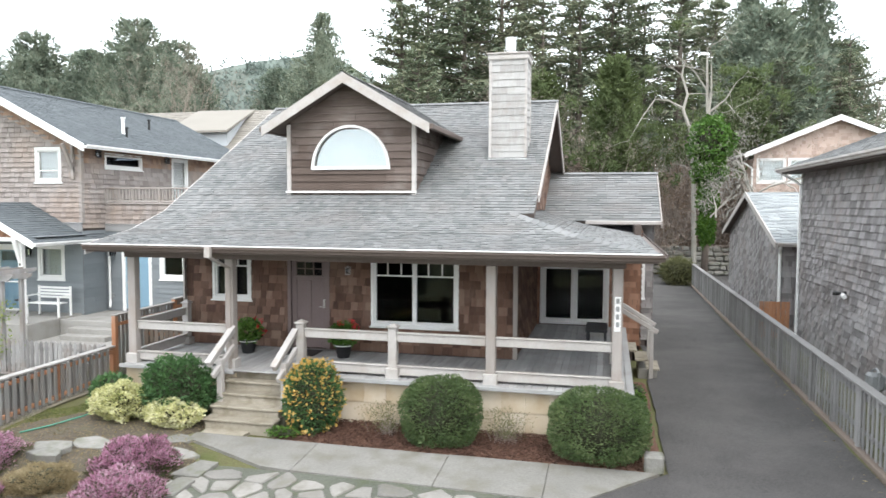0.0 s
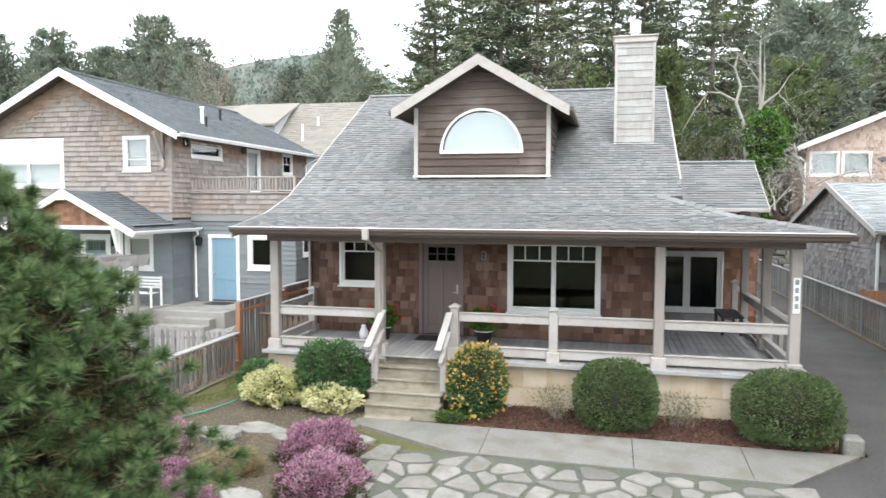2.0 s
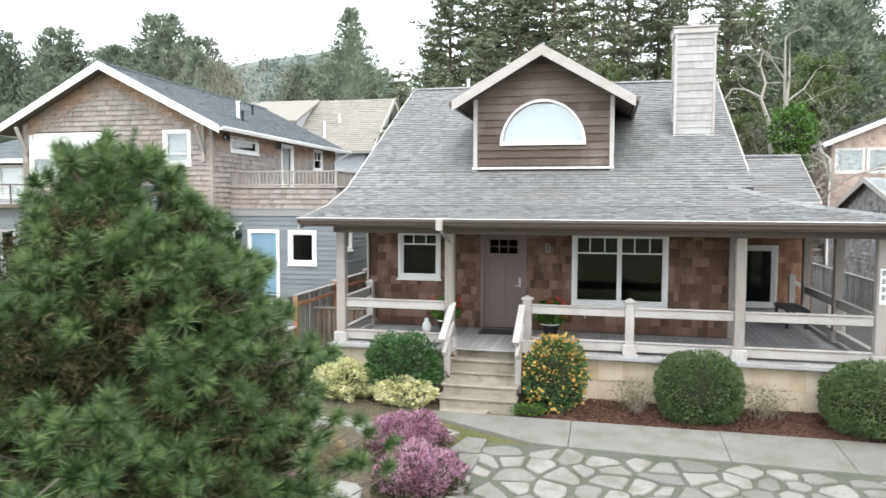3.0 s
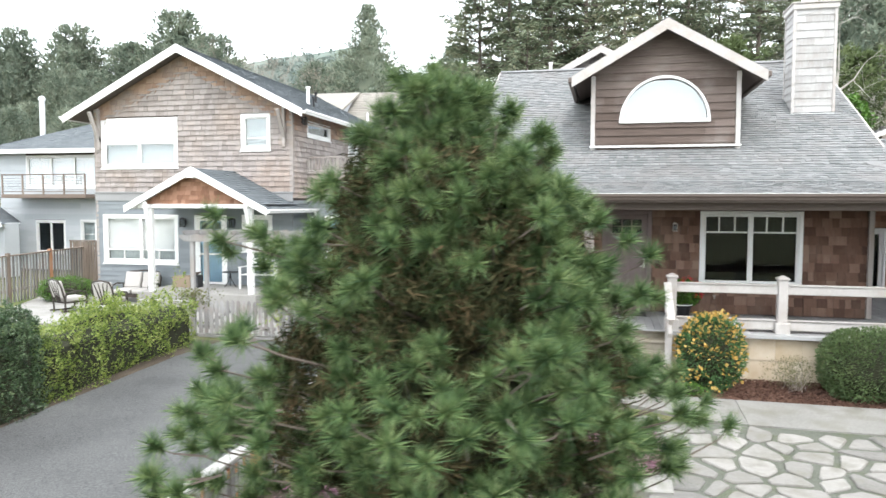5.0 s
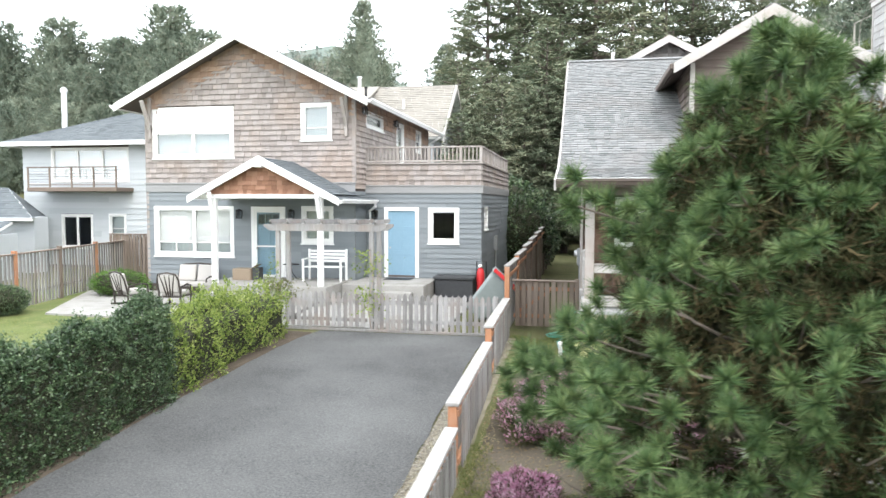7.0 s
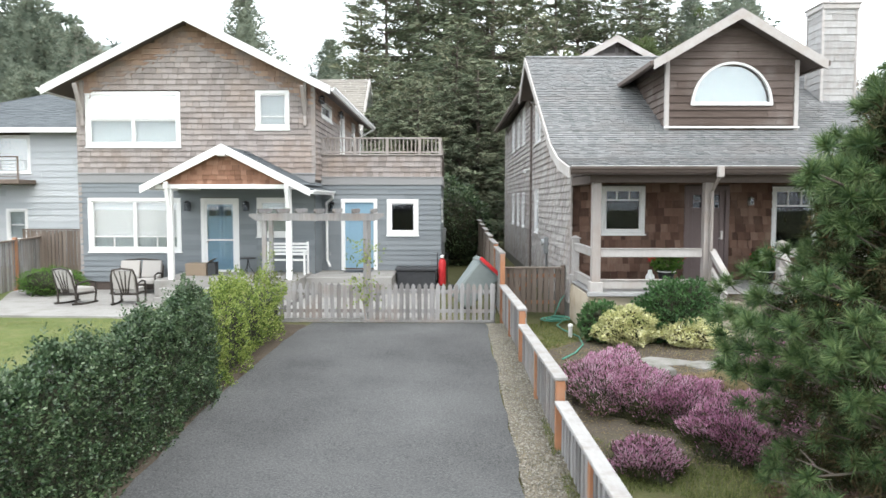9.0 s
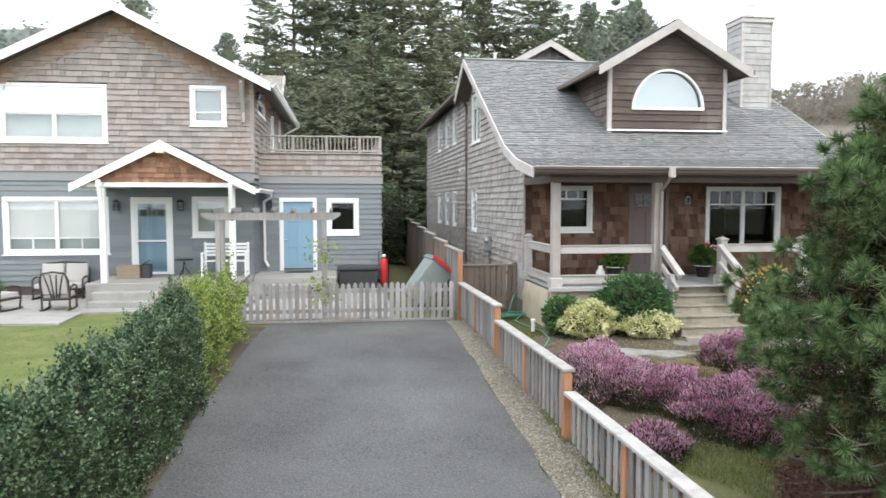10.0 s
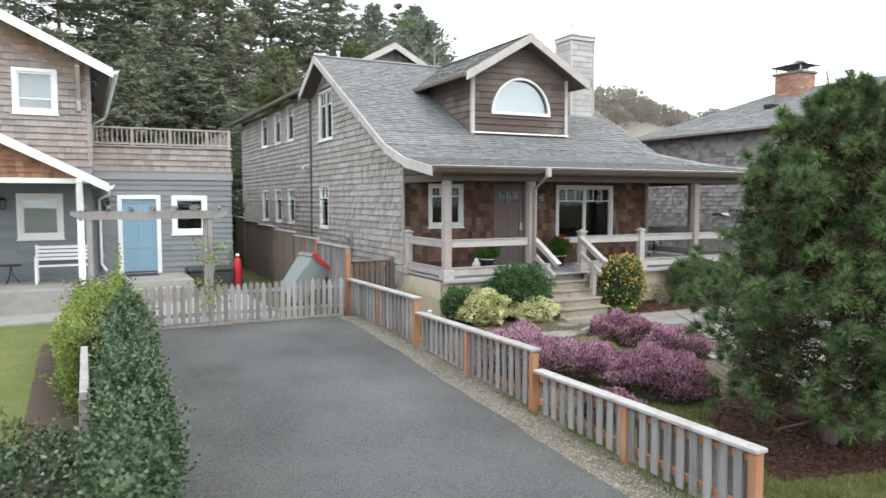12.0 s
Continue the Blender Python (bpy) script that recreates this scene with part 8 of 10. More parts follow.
def wheelie_bin(m):
    th = thing("wheelie_bin", (0, 0, 0), "grey-green wheeled bin with red-edged lid, leaning", "bin")
    v = [(-0.22, -0.26, 0.06), (0.22, -0.26, 0.06), (0.22, 0.24, 0.06), (-0.22, 0.24, 0.06), (-0.29, -0.34, 0.98), (0.29, -0.34, 0.98), (0.29, 0.36, 0.98), (-0.29, 0.36, 0.98)]
    body = part("bin_body", Geo().add(v, [(3, 2, 1, 0), (4, 5, 6, 7), (0, 1, 5, 4), (1, 2, 6, 5), (2, 3, 7, 6), (3, 0, 4, 7)]), BIN_GREY, th)
    mod = body.modifiers.new("round", "BEVEL")
    mod.width, mod.segments = 0.04, 3
    part("rim", Geo().box(-0.31, 0.31, -0.36, 0.38, 0.95, 1.0, 0.015), BIN_GREY, th)
    part("lid", Geo().box(-0.3, 0.3, -0.37, 0.37, 1.0, 1.05, 0.025), BIN_GREY, th)
    part("lid_edge", Geo().box(-0.325, 0.325, -0.395, -0.365, 0.985, 1.06, 0.012), RED, th, "red lid edge")
    part("handle", Geo().tube([(-0.22, 0.38, 0.96), (-0.22, 0.46, 0.97), (0.22, 0.46, 0.97), (0.22, 0.38, 0.96)], 0.018, 8), BIN_GREY, th)
    for s in (-1, 1):
        w = part("wheel", Geo().lathe([(0.1, -0.03), (0.13, -0.02), (0.13, 0.02), (0.1, 0.03)], 18), BLACK, th)
        w.matrix_basis = Matrix.Translation((s * 0.26, 0.26, 0.13)) @ Matrix.Rotation(radians(90), 4, "Y")
    th.matrix_basis = m
    return th


wheelie_bin(pose(-12.55, 16.3, 0.16, 0, 42, 8) @ Matrix.Scale(1.22, 4))
ex_ = thing("red_hand_truck", (-13.4, 18.3, 0), "red tank on a small wheeled cart", "cart")
part("tank", Geo().lathe([(0.08, 0.12), (0.12, 0.18), (0.12, 0.8), (0.1, 0.9), (0.05, 0.97)], 18, (-13.4, 18.3, 0)), RED, ex_, smooth=True)
part("gauge", Geo().lathe([(0.06, 1.0), (0.06, 1.06), (0.03, 1.08)], 12, (-13.4, 18.25, 0)), WHITE, ex_)
part("cart_frame", Geo().tube([(-13.55, 18.45, 0.05), (-13.55, 18.48, 1.15), (-13.25, 18.48, 1.15), (-13.25, 18.45, 0.05)], 0.016, 8), BLACK, ex_)
for s in (-1, 1):
    w = part("wheel", Geo().lathe([(0.08, -0.025), (0.11, -0.015), (0.11, 0.015), (0.08, 0.025)], 16), BLACK, ex_)
    w.matrix_basis = PLACED[ex_.name] @ Matrix.Translation((s * 0.22, 0.15, 0.11)) @ Matrix.Rotation(radians(90), 4, "Y")
ex_.matrix_basis = Matrix.Translation((0.45, 2.2, 0)) @ ex_.matrix_basis
hs = Geo()
pts = [(-9.98, 15.3, 0.5), (-10.1, 15.2, 0.35), (-10.25, 15.0, 0.06)]
for k in range(24):
    a = k * 0.75
    pts.append((-10.4 + 0.26 * math.cos(a) + 0.01 * k, 14.6 + 0.3 * math.sin(a) - 0.01 * k, 0.03 + 0.004 * k))
pts += [(-10.35, 13.9, 0.03), (-10.3, 13.3, 0.03), (-10.1, 12.6, 0.02), (-10.15, 11.9, 0.0), (-10.4, 11.3, -0.03), (-10.7, 10.9, -0.06)]
hs.tube(pts, 0.016, 8)
solo("garden_hose", hs, HOSE, "coiled green garden hose on mossy ground", "hose", smooth=True)
pl_ = thing("path_light", (-10.25, 12.75, 0), "small white capped path light", "garden light")
part("stem", Geo().lathe([(0.04, -0.02), (0.04, 0.2)], 12, (-10.25, 12.75, 0)), WHITE, pl_)
part("cap", Geo().lathe([(0.055, 0.2), (0.05, 0.24), (0.02, 0.26)], 12, (-10.25, 12.75, 0)), WHITE, pl_)
# patio set on the wrapped porch and bits on the upper deck
tbl = thing("porch_bench", (-0.3, 17.2, PF), "dark wooden bench on the side porch", "bench")
part("seat", Geo().box(-0.5, 0.0, 16.6, 17.8, PF + 0.4, PF + 0.45, 0.01), BOX_DARK, tbl)
for y in (16.65, 17.7):
    part("leg", Geo().box(-0.48, -0.42, y, y + 0.06, PF, PF + 0.4, 0.006), BOX_DARK, tbl)
    part("leg", Geo().box(-0.08, -0.02, y, y + 0.06, PF, PF + 0.4, 0.006), BOX_DARK, tbl)
solo("kerb_block", Geo().box(0.62, 0.92, 11.55, 11.85, -0.06, 0.24, 0.03), STONE, "rough grey stone block at the walk's corner", "stone")

# ---- plants ----
def unit(a):
    return a / np.maximum(np.linalg.norm(a, axis=-1, keepdims=True), 1e-9)


def leaves(name, p, d, length, width, material, rs, fold=0.25, cup=0.0):
    """One folded, pointed leaf for each place p and direction d."""
    n = len(p)
    d = unit(d)
    r = unit(rs.normal(size=(n, 3)))
    s = unit(np.cross(d, r))
    up = np.cross(s, d)
    L = length * rs.uniform(0.65, 1.25, (n, 1))
    W = width * rs.uniform(0.7, 1.2, (n, 1)) / 2
    a = p
    tip = p + d * L - up * L * cup
    mid = p + d * L * 0.45
    b = mid + s * W + up * W * fold
    c = mid - s * W + up * W * fold
    v = np.stack([a, b, tip, c], 1).reshape(-1, 3)
    f = (np.arange(n) * 4)[:, None] + np.array([0, 1, 2, 3])[None]
    return arrays(name, v, f, material)


def blades(name, p, d, length, width, material, rs):
    """Thin needles: one narrow triangle each."""
    n = len(p)
    d = unit(d)
    s = unit(np.cross(d, unit(rs.normal(size=(n, 3)))))
    L = length * rs.uniform(0.7, 1.2, (n, 1))
    v = np.stack([p - s * width / 2, p + s * width / 2, p + d * L], 1).reshape(-1, 3)
    f = (np.arange(n) * 3)[:, None] + np.array([0, 1, 2])[None]
    return arrays(name, v, f, material)


def plant(name, at, label, category, group=""):
    return thing(name, at, label, category, group)


def lumpy(dirs, seed, amount, freq):
    return np.array([1 + amount * noise.noise((x * freq + seed, y * freq, z * freq)) for x, y, z in dirs])


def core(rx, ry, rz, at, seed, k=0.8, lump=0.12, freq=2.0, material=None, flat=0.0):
    """A solid near-black middle, painted as leaf shade, which stops one looking straight through."""
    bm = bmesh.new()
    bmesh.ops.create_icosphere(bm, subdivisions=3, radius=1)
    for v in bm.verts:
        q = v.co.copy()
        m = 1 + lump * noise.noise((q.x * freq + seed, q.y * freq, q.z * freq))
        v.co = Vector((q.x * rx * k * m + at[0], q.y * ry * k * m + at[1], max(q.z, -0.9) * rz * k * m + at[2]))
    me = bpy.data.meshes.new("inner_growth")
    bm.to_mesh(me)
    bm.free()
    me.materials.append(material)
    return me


# near-black, so gaps between leaves read as shade; the shade is in the colour
CORE_SHADE = surface("core_shade_paint", [(0.012, 0.014, 0.008), (0.03, 0.032, 0.018), (0.05, 0.05, 0.03)], 0.95, 30, vary=0.0, big=4.0, bump=0.8)


def shrub(name, x, y, z, rx, ry, rz, n, length, width, leaf_mat, label, seed, lump=0.1, freq=2.2, shell=0.22, outward=0.7, group="", extra=(), square=1.0):
    """A rounded shrub: a shell of single leaves round a solid dark core. extra: (name, material, count, length, width,
    label).
    """
    rs = np.random.RandomState(seed)
    th = plant(name, (x, y, z), label, "shrub", group)
    part("inner_growth", core(rx, ry, rz, (x, y, z + rz * 0.95), seed, 0.84, lump, freq, CORE_SHADE), None, th)

    def cloud(count, lo):
        d = unit(rs.normal(size=(count, 3)))
        if square != 1.0:
            d = np.sign(d) * np.abs(d) ** square
            d = d / np.max(np.abs(d), axis=1, keepdims=True) ** 0.0
            d = d / (np.sum(np.abs(d) ** (2 / square), axis=1, keepdims=True) ** (square / 2))
        m = lumpy(d, seed, lump, freq)[:, None]
        r = 1 - shell * rs.uniform(0, 1, (count, 1)) ** 1.6 + lo
        p = d * m * r * np.array([rx, ry, rz]) + np.array([x, y, z + rz * 0.95])
        keep = p[:, 2] > z + 0.02
        return p[keep], d[keep]

    p, d = cloud(n, 0.0)
    dirs = d * outward + rs.normal(size=p.shape) * 0.5 + np.array([0, 0, 0.25])
    part("foliage", leaves("foliage", p, dirs, length, width, leaf_mat, rs), None, th)
    for nm, mt, cnt, ln, wd, lb in extra:
        p, d = cloud(cnt, 0.05)
        keep = rs.uniform(size=len(p)) < (0.35 + 0.65 * (d[:, 2] > 0.0))
        p, d = p[keep], d[keep]
        part(nm, leaves(nm, p, d + rs.normal(size=p.shape) * 0.4, ln, wd, mt, rs), None, th, lb)
    return th


# clipped shrubs before the porch
shrub("clipped_shrub", -2.87, 12.15, height(0, 12) - 0.02, 0.72, 0.62, 0.62, 16000, 0.05, 0.024, BOX_LEAF, "dark green clipped rounded shrub before the porch", 1, 0.07, group="clipped shrubs", square=0.8)
shrub("clipped_shrub", -0.12, 12.05, height(0, 12) - 0.02, 0.84, 0.68, 0.6, 19000, 0.05, 0.024, BOX_LEAF, "large dark green clipped rounded shrub before the porch", 2, 0.07, group="clipped shrubs", square=0.8)
shrub("orange_barberry", -5.33, 12.15, height(0, 12), 0.55, 0.5, 0.7, 6500, 0.06, 0.03, RHODO_LEAF, "barberry shrub with orange blossom by the steps", 3, 0.22, 3.4, extra=(("blossom", ORANGE_BLOOM, 1100, 0.075, 0.062, "orange blossom clusters"),))
# mixed bed left of the steps
shrub("rhododendron", -8.25, 12.26, -0.02, 0.78, 0.54, 0.62, 9500, 0.085, 0.036, RHODO_LEAF, "glossy green rounded rhododendron by the steps", 4, 0.3, 2.8, 0.35)
shrub("variegated_shrub", -9.3, 12.0, -0.02, 0.58, 0.43, 0.35, 9000, 0.062, 0.04, CREAM_LEAF, "cream and yellow variegated shrub", 5, 0.45, 2.6, 0.3, group="variegated shrubs")
shrub("variegated_shrub", -8.1, 11.86, -0.04, 0.54, 0.3, 0.27, 7500, 0.058, 0.038, CREAM_LEAF, "low spreading cream and yellow variegated shrub", 6, 0.45, 3.0, 0.3, group="variegated shrubs")
shrub("dark_shrub", -9.75, 12.25, 0.0, 0.42, 0.36, 0.4, 1800, 0.09, 0.045, RHODO_LEAF, "small dark leafy shrub at the porch corner", 7, 0.2, 2.4, 0.3)
shrub("green_tuft", -5.75, 11.72, 0.0, 0.3, 0.12, 0.08, 500, 0.06, 0.03, IVY_LEAF, "low bright green groundcover by the steps", 8, 0.3, 3.0, 0.5)
for k, (x, y) in enumerate(((-3.95, 12.3), (-1.75, 12.35))):
    rs = np.random.RandomState(40 + k)
    th = plant("wispy_shrub", (x, y, 0), "thin wispy yellowish shrub in the mulch", "shrub", "wispy shrubs")
    n = 900
    base = np.array([x, y, 0.0]) + rs.normal(size=(n, 3)) * np.array([0.12, 0.08, 0.0])
    d = unit(rs.normal(size=(n, 3)) * np.array([0.45, 0.4, 0.15]) + np.array([0, 0, 1.0]))
    t = rs.uniform(0.1, 0.6, (n, 1))
    part("foliage", leaves("foliage", base + d * t, d + rs.normal(size=(n, 3)) * 0.6, 0.06, 0.014, BRUSH_LEAF, rs), None, th)
    part("stem", blades("stem", base[:60], d[:60], 0.6, 0.012, TWIG, rs), None, th)
for k in range(5):
    shrub("edging_plant", 0.6, 13.4 + 0.6 * k, 0.0, 0.2, 0.25, 0.16, 420, 0.07, 0.035, IVY_LEAF if k % 2 else RHODO_LEAF, "small leafy edging plant beside the porch", 60 + k, 0.3, 3.0, 0.5, group="edging plants")

# heather mounds
def heather(x, y, rx, ry, rz, n, seed, label, green=0.65, flowers=True):
    rs = np.random.RandomState(seed)
    z = height(x, y) - 0.03
    th = plant("heather_bush", (x, y, z), label, "shrub", "heather bushes")
    part("inner_growth", core(rx, ry, rz, (x, y, z + rz * 0.25), seed, 0.88, 0.4, 2.3, CORE_SHADE), None, th)

    def cloud(count, low):
        d = unit(rs.normal(size=(count, 3)))
        d[:, 2] = np.abs(d[:, 2]) * 1.0 - low
        d = unit(d)
        m = lumpy(d, seed, 0.4, 2.3)[:, None] * (1 + 0.08 * lumpy(d, seed + 5, 1.0, 7.0)[:, None] - 0.08)
        p = d * m * rs.uniform(0.86, 1.03, (count, 1)) * np.array([rx, ry, rz]) + np.array([x, y, z + rz * 0.25])
        k = p[:, 2] > z + 0.02
        return p[k], d[k]

    p, d = cloud(int(n * (green + 0.2)), 0.35)
    part("foliage", leaves("foliage", p, d * 0.6 + rs.normal(size=p.shape) * 0.35 + np.array([0, 0, 0.5]), 0.06, 0.012, HEATHER_STEM if flowers else DRY_GRASS, rs), None, th)
    if not flowers:
        return th
    p, d = cloud(int(n * 1.3), 0.1)
    bare = np.array([noise.noise((a * 2.4, b * 2.4, c * 2.4 + seed)) for a, b, c in p])
    keep = rs.uniform(size=len(p)) < np.clip(0.12 + d[:, 2] * 1.7 - 0.8 * bare, 0.06, 1)
    p, d = p[keep], d[keep]
    part("blossom", leaves("blossom", p, d * 0.6 + rs.normal(size=p.shape) * 0.3 + np.array([0, 0, 0.7]), 0.055, 0.017, HEATHER_PINK, rs), None, th, "pink flower sprigs")
    return th


heather(-10.2, 9.0, 0.68, 1.2, 0.52, 17000, 1, "spreading pink flowering heather behind the fence")
heather(-8.95, 7.05, 0.85, 0.72, 0.46, 16000, 2, "broad mound of pink flowering heather")
heather(-9.5, 8.2, 0.8, 0.6, 0.4, 12000, 3, "purple-pink flowering heather mound")
heather(-8.65, 7.6, 0.6, 0.6, 0.4, 10000, 4, "mauve flowering heather mound")
heather(-10.42, 6.45, 0.4, 0.36, 0.28, 5000, 5, "low fading heather beside the fence", 0.8)
heather(-7.4, 9.75, 0.62, 0.6, 0.46, 12000, 6, "rounded pink heather beside the flagstones")
heather(-6.98, 8.75, 0.62, 0.62, 0.4, 10000, 7, "rounded pink heather spilling to the flagstones")
heather(-8.65, 9.2, 0.55, 0.45, 0.22, 6000, 8, "brown faded heather among dry stalks", 1.6, False)


# hedge: box-like body with softened top, built of single leaves
def hedge(x0, x1, y0, y1, top, n, seed, material, label, length=0.06, width=0.032, soft=0.16, name="hedge", sprigs=0, shear=0.0, fall=0.0, batter=0.0):
    rs = np.random.RandomState(seed)
    xm, ym = (x0 + x1) / 2, (y0 + y1) / 2
    zb = min(height(xm, y0), height(xm, y1))
    th = plant(name, (xm, ym, zb), label, "hedge")
    g = Geo()
    nseg = max(2, int((y1 - y0) / 0.25))
    ring = lambda y: [(x0 + 0.14 + 0.1 * noise.noise((1, y * 1.5, 0)), height(0, y)), (x0 + 0.14 + 0.1 * noise.noise((2, y * 1.5, 3)), top - 0.3), (x0 + 0.32, top - 0.14), (x1 - 0.32 - batter, top - 0.14), (x1 - 0.14 - batter * 0.8 + 0.08 * noise.noise((3, y * 1.5, 0)), top - 0.3), (x1 - 0.14, height(0, y))]
    vs = [(px + shear * (y0 + (y1 - y0) * k / nseg - y1), y0 + 0.14 + (y1 - y0 - 0.28) * k / nseg, pz_) for k in range(nseg + 1) for px, pz_ in ring(y0 + (y1 - y0) * k / nseg)]
    fs = [(k * 6 + j, k * 6 + j + 1, (k + 1) * 6 + j + 1, (k + 1) * 6 + j) for k in range(nseg) for j in range(5)]
    fs += [(5, 4, 3, 2, 1, 0), tuple(nseg * 6 + j for j in range(6))]
    drop = lambda z, y: fall * (y - y1) * np.clip((z - zb) / (top - zb), 0, 1.2)
    # dark body under the leaves, coloured as the hedge's inner shade
    part("inner_growth", Geo().add([(x, y, z + float(drop(z, y))) for x, y, z in vs], fs), CORE_SHADE, th)
    hgt = top - zb
    areas = np.array([(y1 - y0) * hgt, (y1 - y0) * hgt, (y1 - y0) * (x1 - x0), (x1 - x0) * hgt, (x1 - x0) * hgt])
    counts = (n * areas / areas.sum()).astype(int)
    ps, ds = [], []
    for face, c in enumerate(counts):
        a, b = rs.uniform(0, 1, c), rs.uniform(0, 1, c)
        w = rs.uniform(0, 1, c) ** 1.7 * 0.15
        if face < 2:
            s = -1 if face == 0 else 1
            yv, zv = y0 + a * (y1 - y0), zb + b * hgt
            xv = np.where(s < 0, x0 + w, x1 - w)
            dv = np.tile([s, 0, 0.2], (c, 1))
        elif face == 2:
            xv, yv = x0 + a * (x1 - x0), y0 + b * (y1 - y0)
            zv = top - w
            dv = np.tile([0, 0, 1.0], (c, 1))
        else:
            s = -1 if face == 3 else 1
            xv, zv = x0 + a * (x1 - x0), zb + b * hgt
            yv = np.where(s < 0, y0 + w, y1 - w)
            dv = np.tile([0, s, 0.2], (c, 1))
        p = np.stack([xv, yv, zv], 1)
        ps.append(p)
        ds.append(dv)
    p, d = np.concatenate(ps), np.concatenate(ds).astype(float)
    bump = np.array([noise.noise((x * 1.6 + seed, y * 1.6, z * 1.6)) + 0.5 * noise.noise((x * 5, y * 5, z * 5 + seed)) for x, y, z in p])
    p = p + d * (bump * soft * np.where(d[:, 2] > 0.5, 1.2, 0.42))[:, None]
    over = np.clip((p[:, 2] - (top - 0.3)) / 0.3, 0, 1.3) ** 2 * 0.2
    p[:, 0] = xm + (p[:, 0] - xm) * (1 - over)
    p[:, 0] -= batter * np.clip((p[:, 2] - zb) / hgt, 0, 1.1) * (p[:, 0] > xm)
    p[:, 0] += shear * (p[:, 1] - y1)
    p[:, 2] += drop(p[:, 2], p[:, 1])
    keep = p[:, 2] > zb
    p, d = p[keep], d[keep]
    part("foliage", leaves("foliage", p, d * 0.8 + rs.normal(size=p.shape) * 0.55 + np.array([0, 0, 0.35]), length, width, material, rs), None, th)
    if sprigs:
        # young shoots: whorls of leaves standing out of the clipped faces, most of them on top
        pick = rs.choice(len(p), sprigs, p=(lambda w: w / w.sum())(np.where(d[:, 2] > 0.5, 3.0, 0.35 + 1.2 * np.clip((p[:, 2] - zb) / hgt, 0, 1) ** 3)))
        up = unit(d[pick] * 0.5 + rs.normal(size=(sprigs, 3)) * 0.22 + np.array([0, 0, 0.8]))
        tall = np.where(rs.uniform(size=sprigs) < 0.12, 0.24, 0.1) * rs.uniform(0.7, 1.3, sprigs)
        k = 10
        f = np.tile((np.arange(k)[:, None] + 0.5) / k, (sprigs, 1, 1))
        spin = (np.arange(k) * 2.4)[None, :, None] + rs.uniform(0, 6.283, (sprigs, 1, 1))
        e1 = unit(np.cross(up, unit(rs.normal(size=(sprigs, 3)))))
        e2 = np.cross(up, e1)
        ring = np.cos(spin) * e1[:, None] + np.sin(spin) * e2[:, None]
        pp = p[pick][:, None] + up[:, None] * f * tall[:, None, None]
        dd = ring * (1.05 - 0.55 * f) + up[:, None] * (0.15 + 0.7 * f) + rs.normal(size=(sprigs, k, 3)) * 0.12
        part("young_growth", leaves("young_growth", pp.reshape(-1, 3), dd.reshape(-1, 3), length * 1.05, width * 1.05, HEDGE_TIP if material is HEDGE_LEAF else material, rs), None, th)
    return th


hedge(-16.74, -16.12, 2.6, 9.0, 1.26, 46000, 11, HEDGE_LEAF, "dark green clipped escallonia hedge along the driveway", 0.042, 0.026, sprigs=4200, soft=0.3, shear=0.05, fall=0.055, batter=0.14)
hedge(-20.5, -16.95, 3.3, 5.5, 0.78, 20000, 19, HEDGE_LEAF, "dark green hedge return along the street side", 0.045, 0.028, sprigs=1100, soft=0.3)
hedge(-17.3, -16.25, 9.1, 13.6, 1.0, 20000, 12, LIME_LEAF, "loose yellow-green shrubs at the hedge's end", 0.055, 0.03, 0.85, "shrub_row", 240)
hedge(-18.6, -17.2, 5.6, 7.6, 0.2, 4000, 13, BRUSH_LEAF, "low russet and green border plants beside the lawn", 0.07, 0.03, 0.35, "border_plants", 20)
shrub("lime_shrub", -17.0, 11.3, -0.08, 0.42, 1.7, 0.58, 8000, 0.07, 0.035, LIME_LEAF, "loose bright yellow-green shrub inside the hedge", 33, 0.4, 1.8, 0.45)
th = thing("low_rail_fence", (-17.1, 7.0, 0), "short weathered rail fence inside the hedge", "fence")
part("rail", Geo().box(-17.08, -17.0, 6.0, 8.3, 0.84, 0.92, 0.006), CAP_WOOD, th)
for y in (6.1, 8.2):
    part("post", Geo().box(-17.09, -16.99, y - 0.05, y + 0.05, height(0, y) - 0.05, 0.84, 0.008), CAP_WOOD, th)
shrub("round_shrub", -24.75, 14.7, 0.0, 0.62, 0.6, 0.4, 5000, 0.05, 0.026, HEDGE_LEAF, "low dark clipped shrub by the side fence", 14, 0.15)
shrub("bunch_shrub", -24.2, 18.7, 0.0, 0.95, 0.7, 0.42, 3600, 0.1, 0.02, IVY_LEAF, "grassy green clump at the house corner", 15, 0.25)
shrub("dark_shrub", -12.5, 29.5, 0.0, 1.6, 1.4, 1.7, 6000, 0.14, 0.07, HEDGE_LEAF, "tall dark shrub in the gap between the houses", 16, 0.25)
shrub("dark_shrub", -13.6, 33.5, 0.0, 2.2, 1.8, 2.2, 6000, 0.16, 0.08, HEDGE_LEAF, "tall dark shrub behind the annex", 17, 0.25)
# climber on the arbour
rs = np.random.RandomState(18)
th = plant("climbing_vine", (-14.65, 14.45, 0), "thin leafy climber on the arbour post", "vine")
p = np.array([-14.65, 14.42, 0.0]) + np.stack([rs.normal(size=420) * 0.2, rs.normal(size=420) * 0.12, rs.choice([0.5, 0.75, 0.9, 1.4, 1.7], 420) + rs.normal(size=420) * 0.09], 1)
part("foliage", leaves("foliage", p, rs.normal(size=p.shape), 0.07, 0.05, LIME_LEAF, rs), None, th)
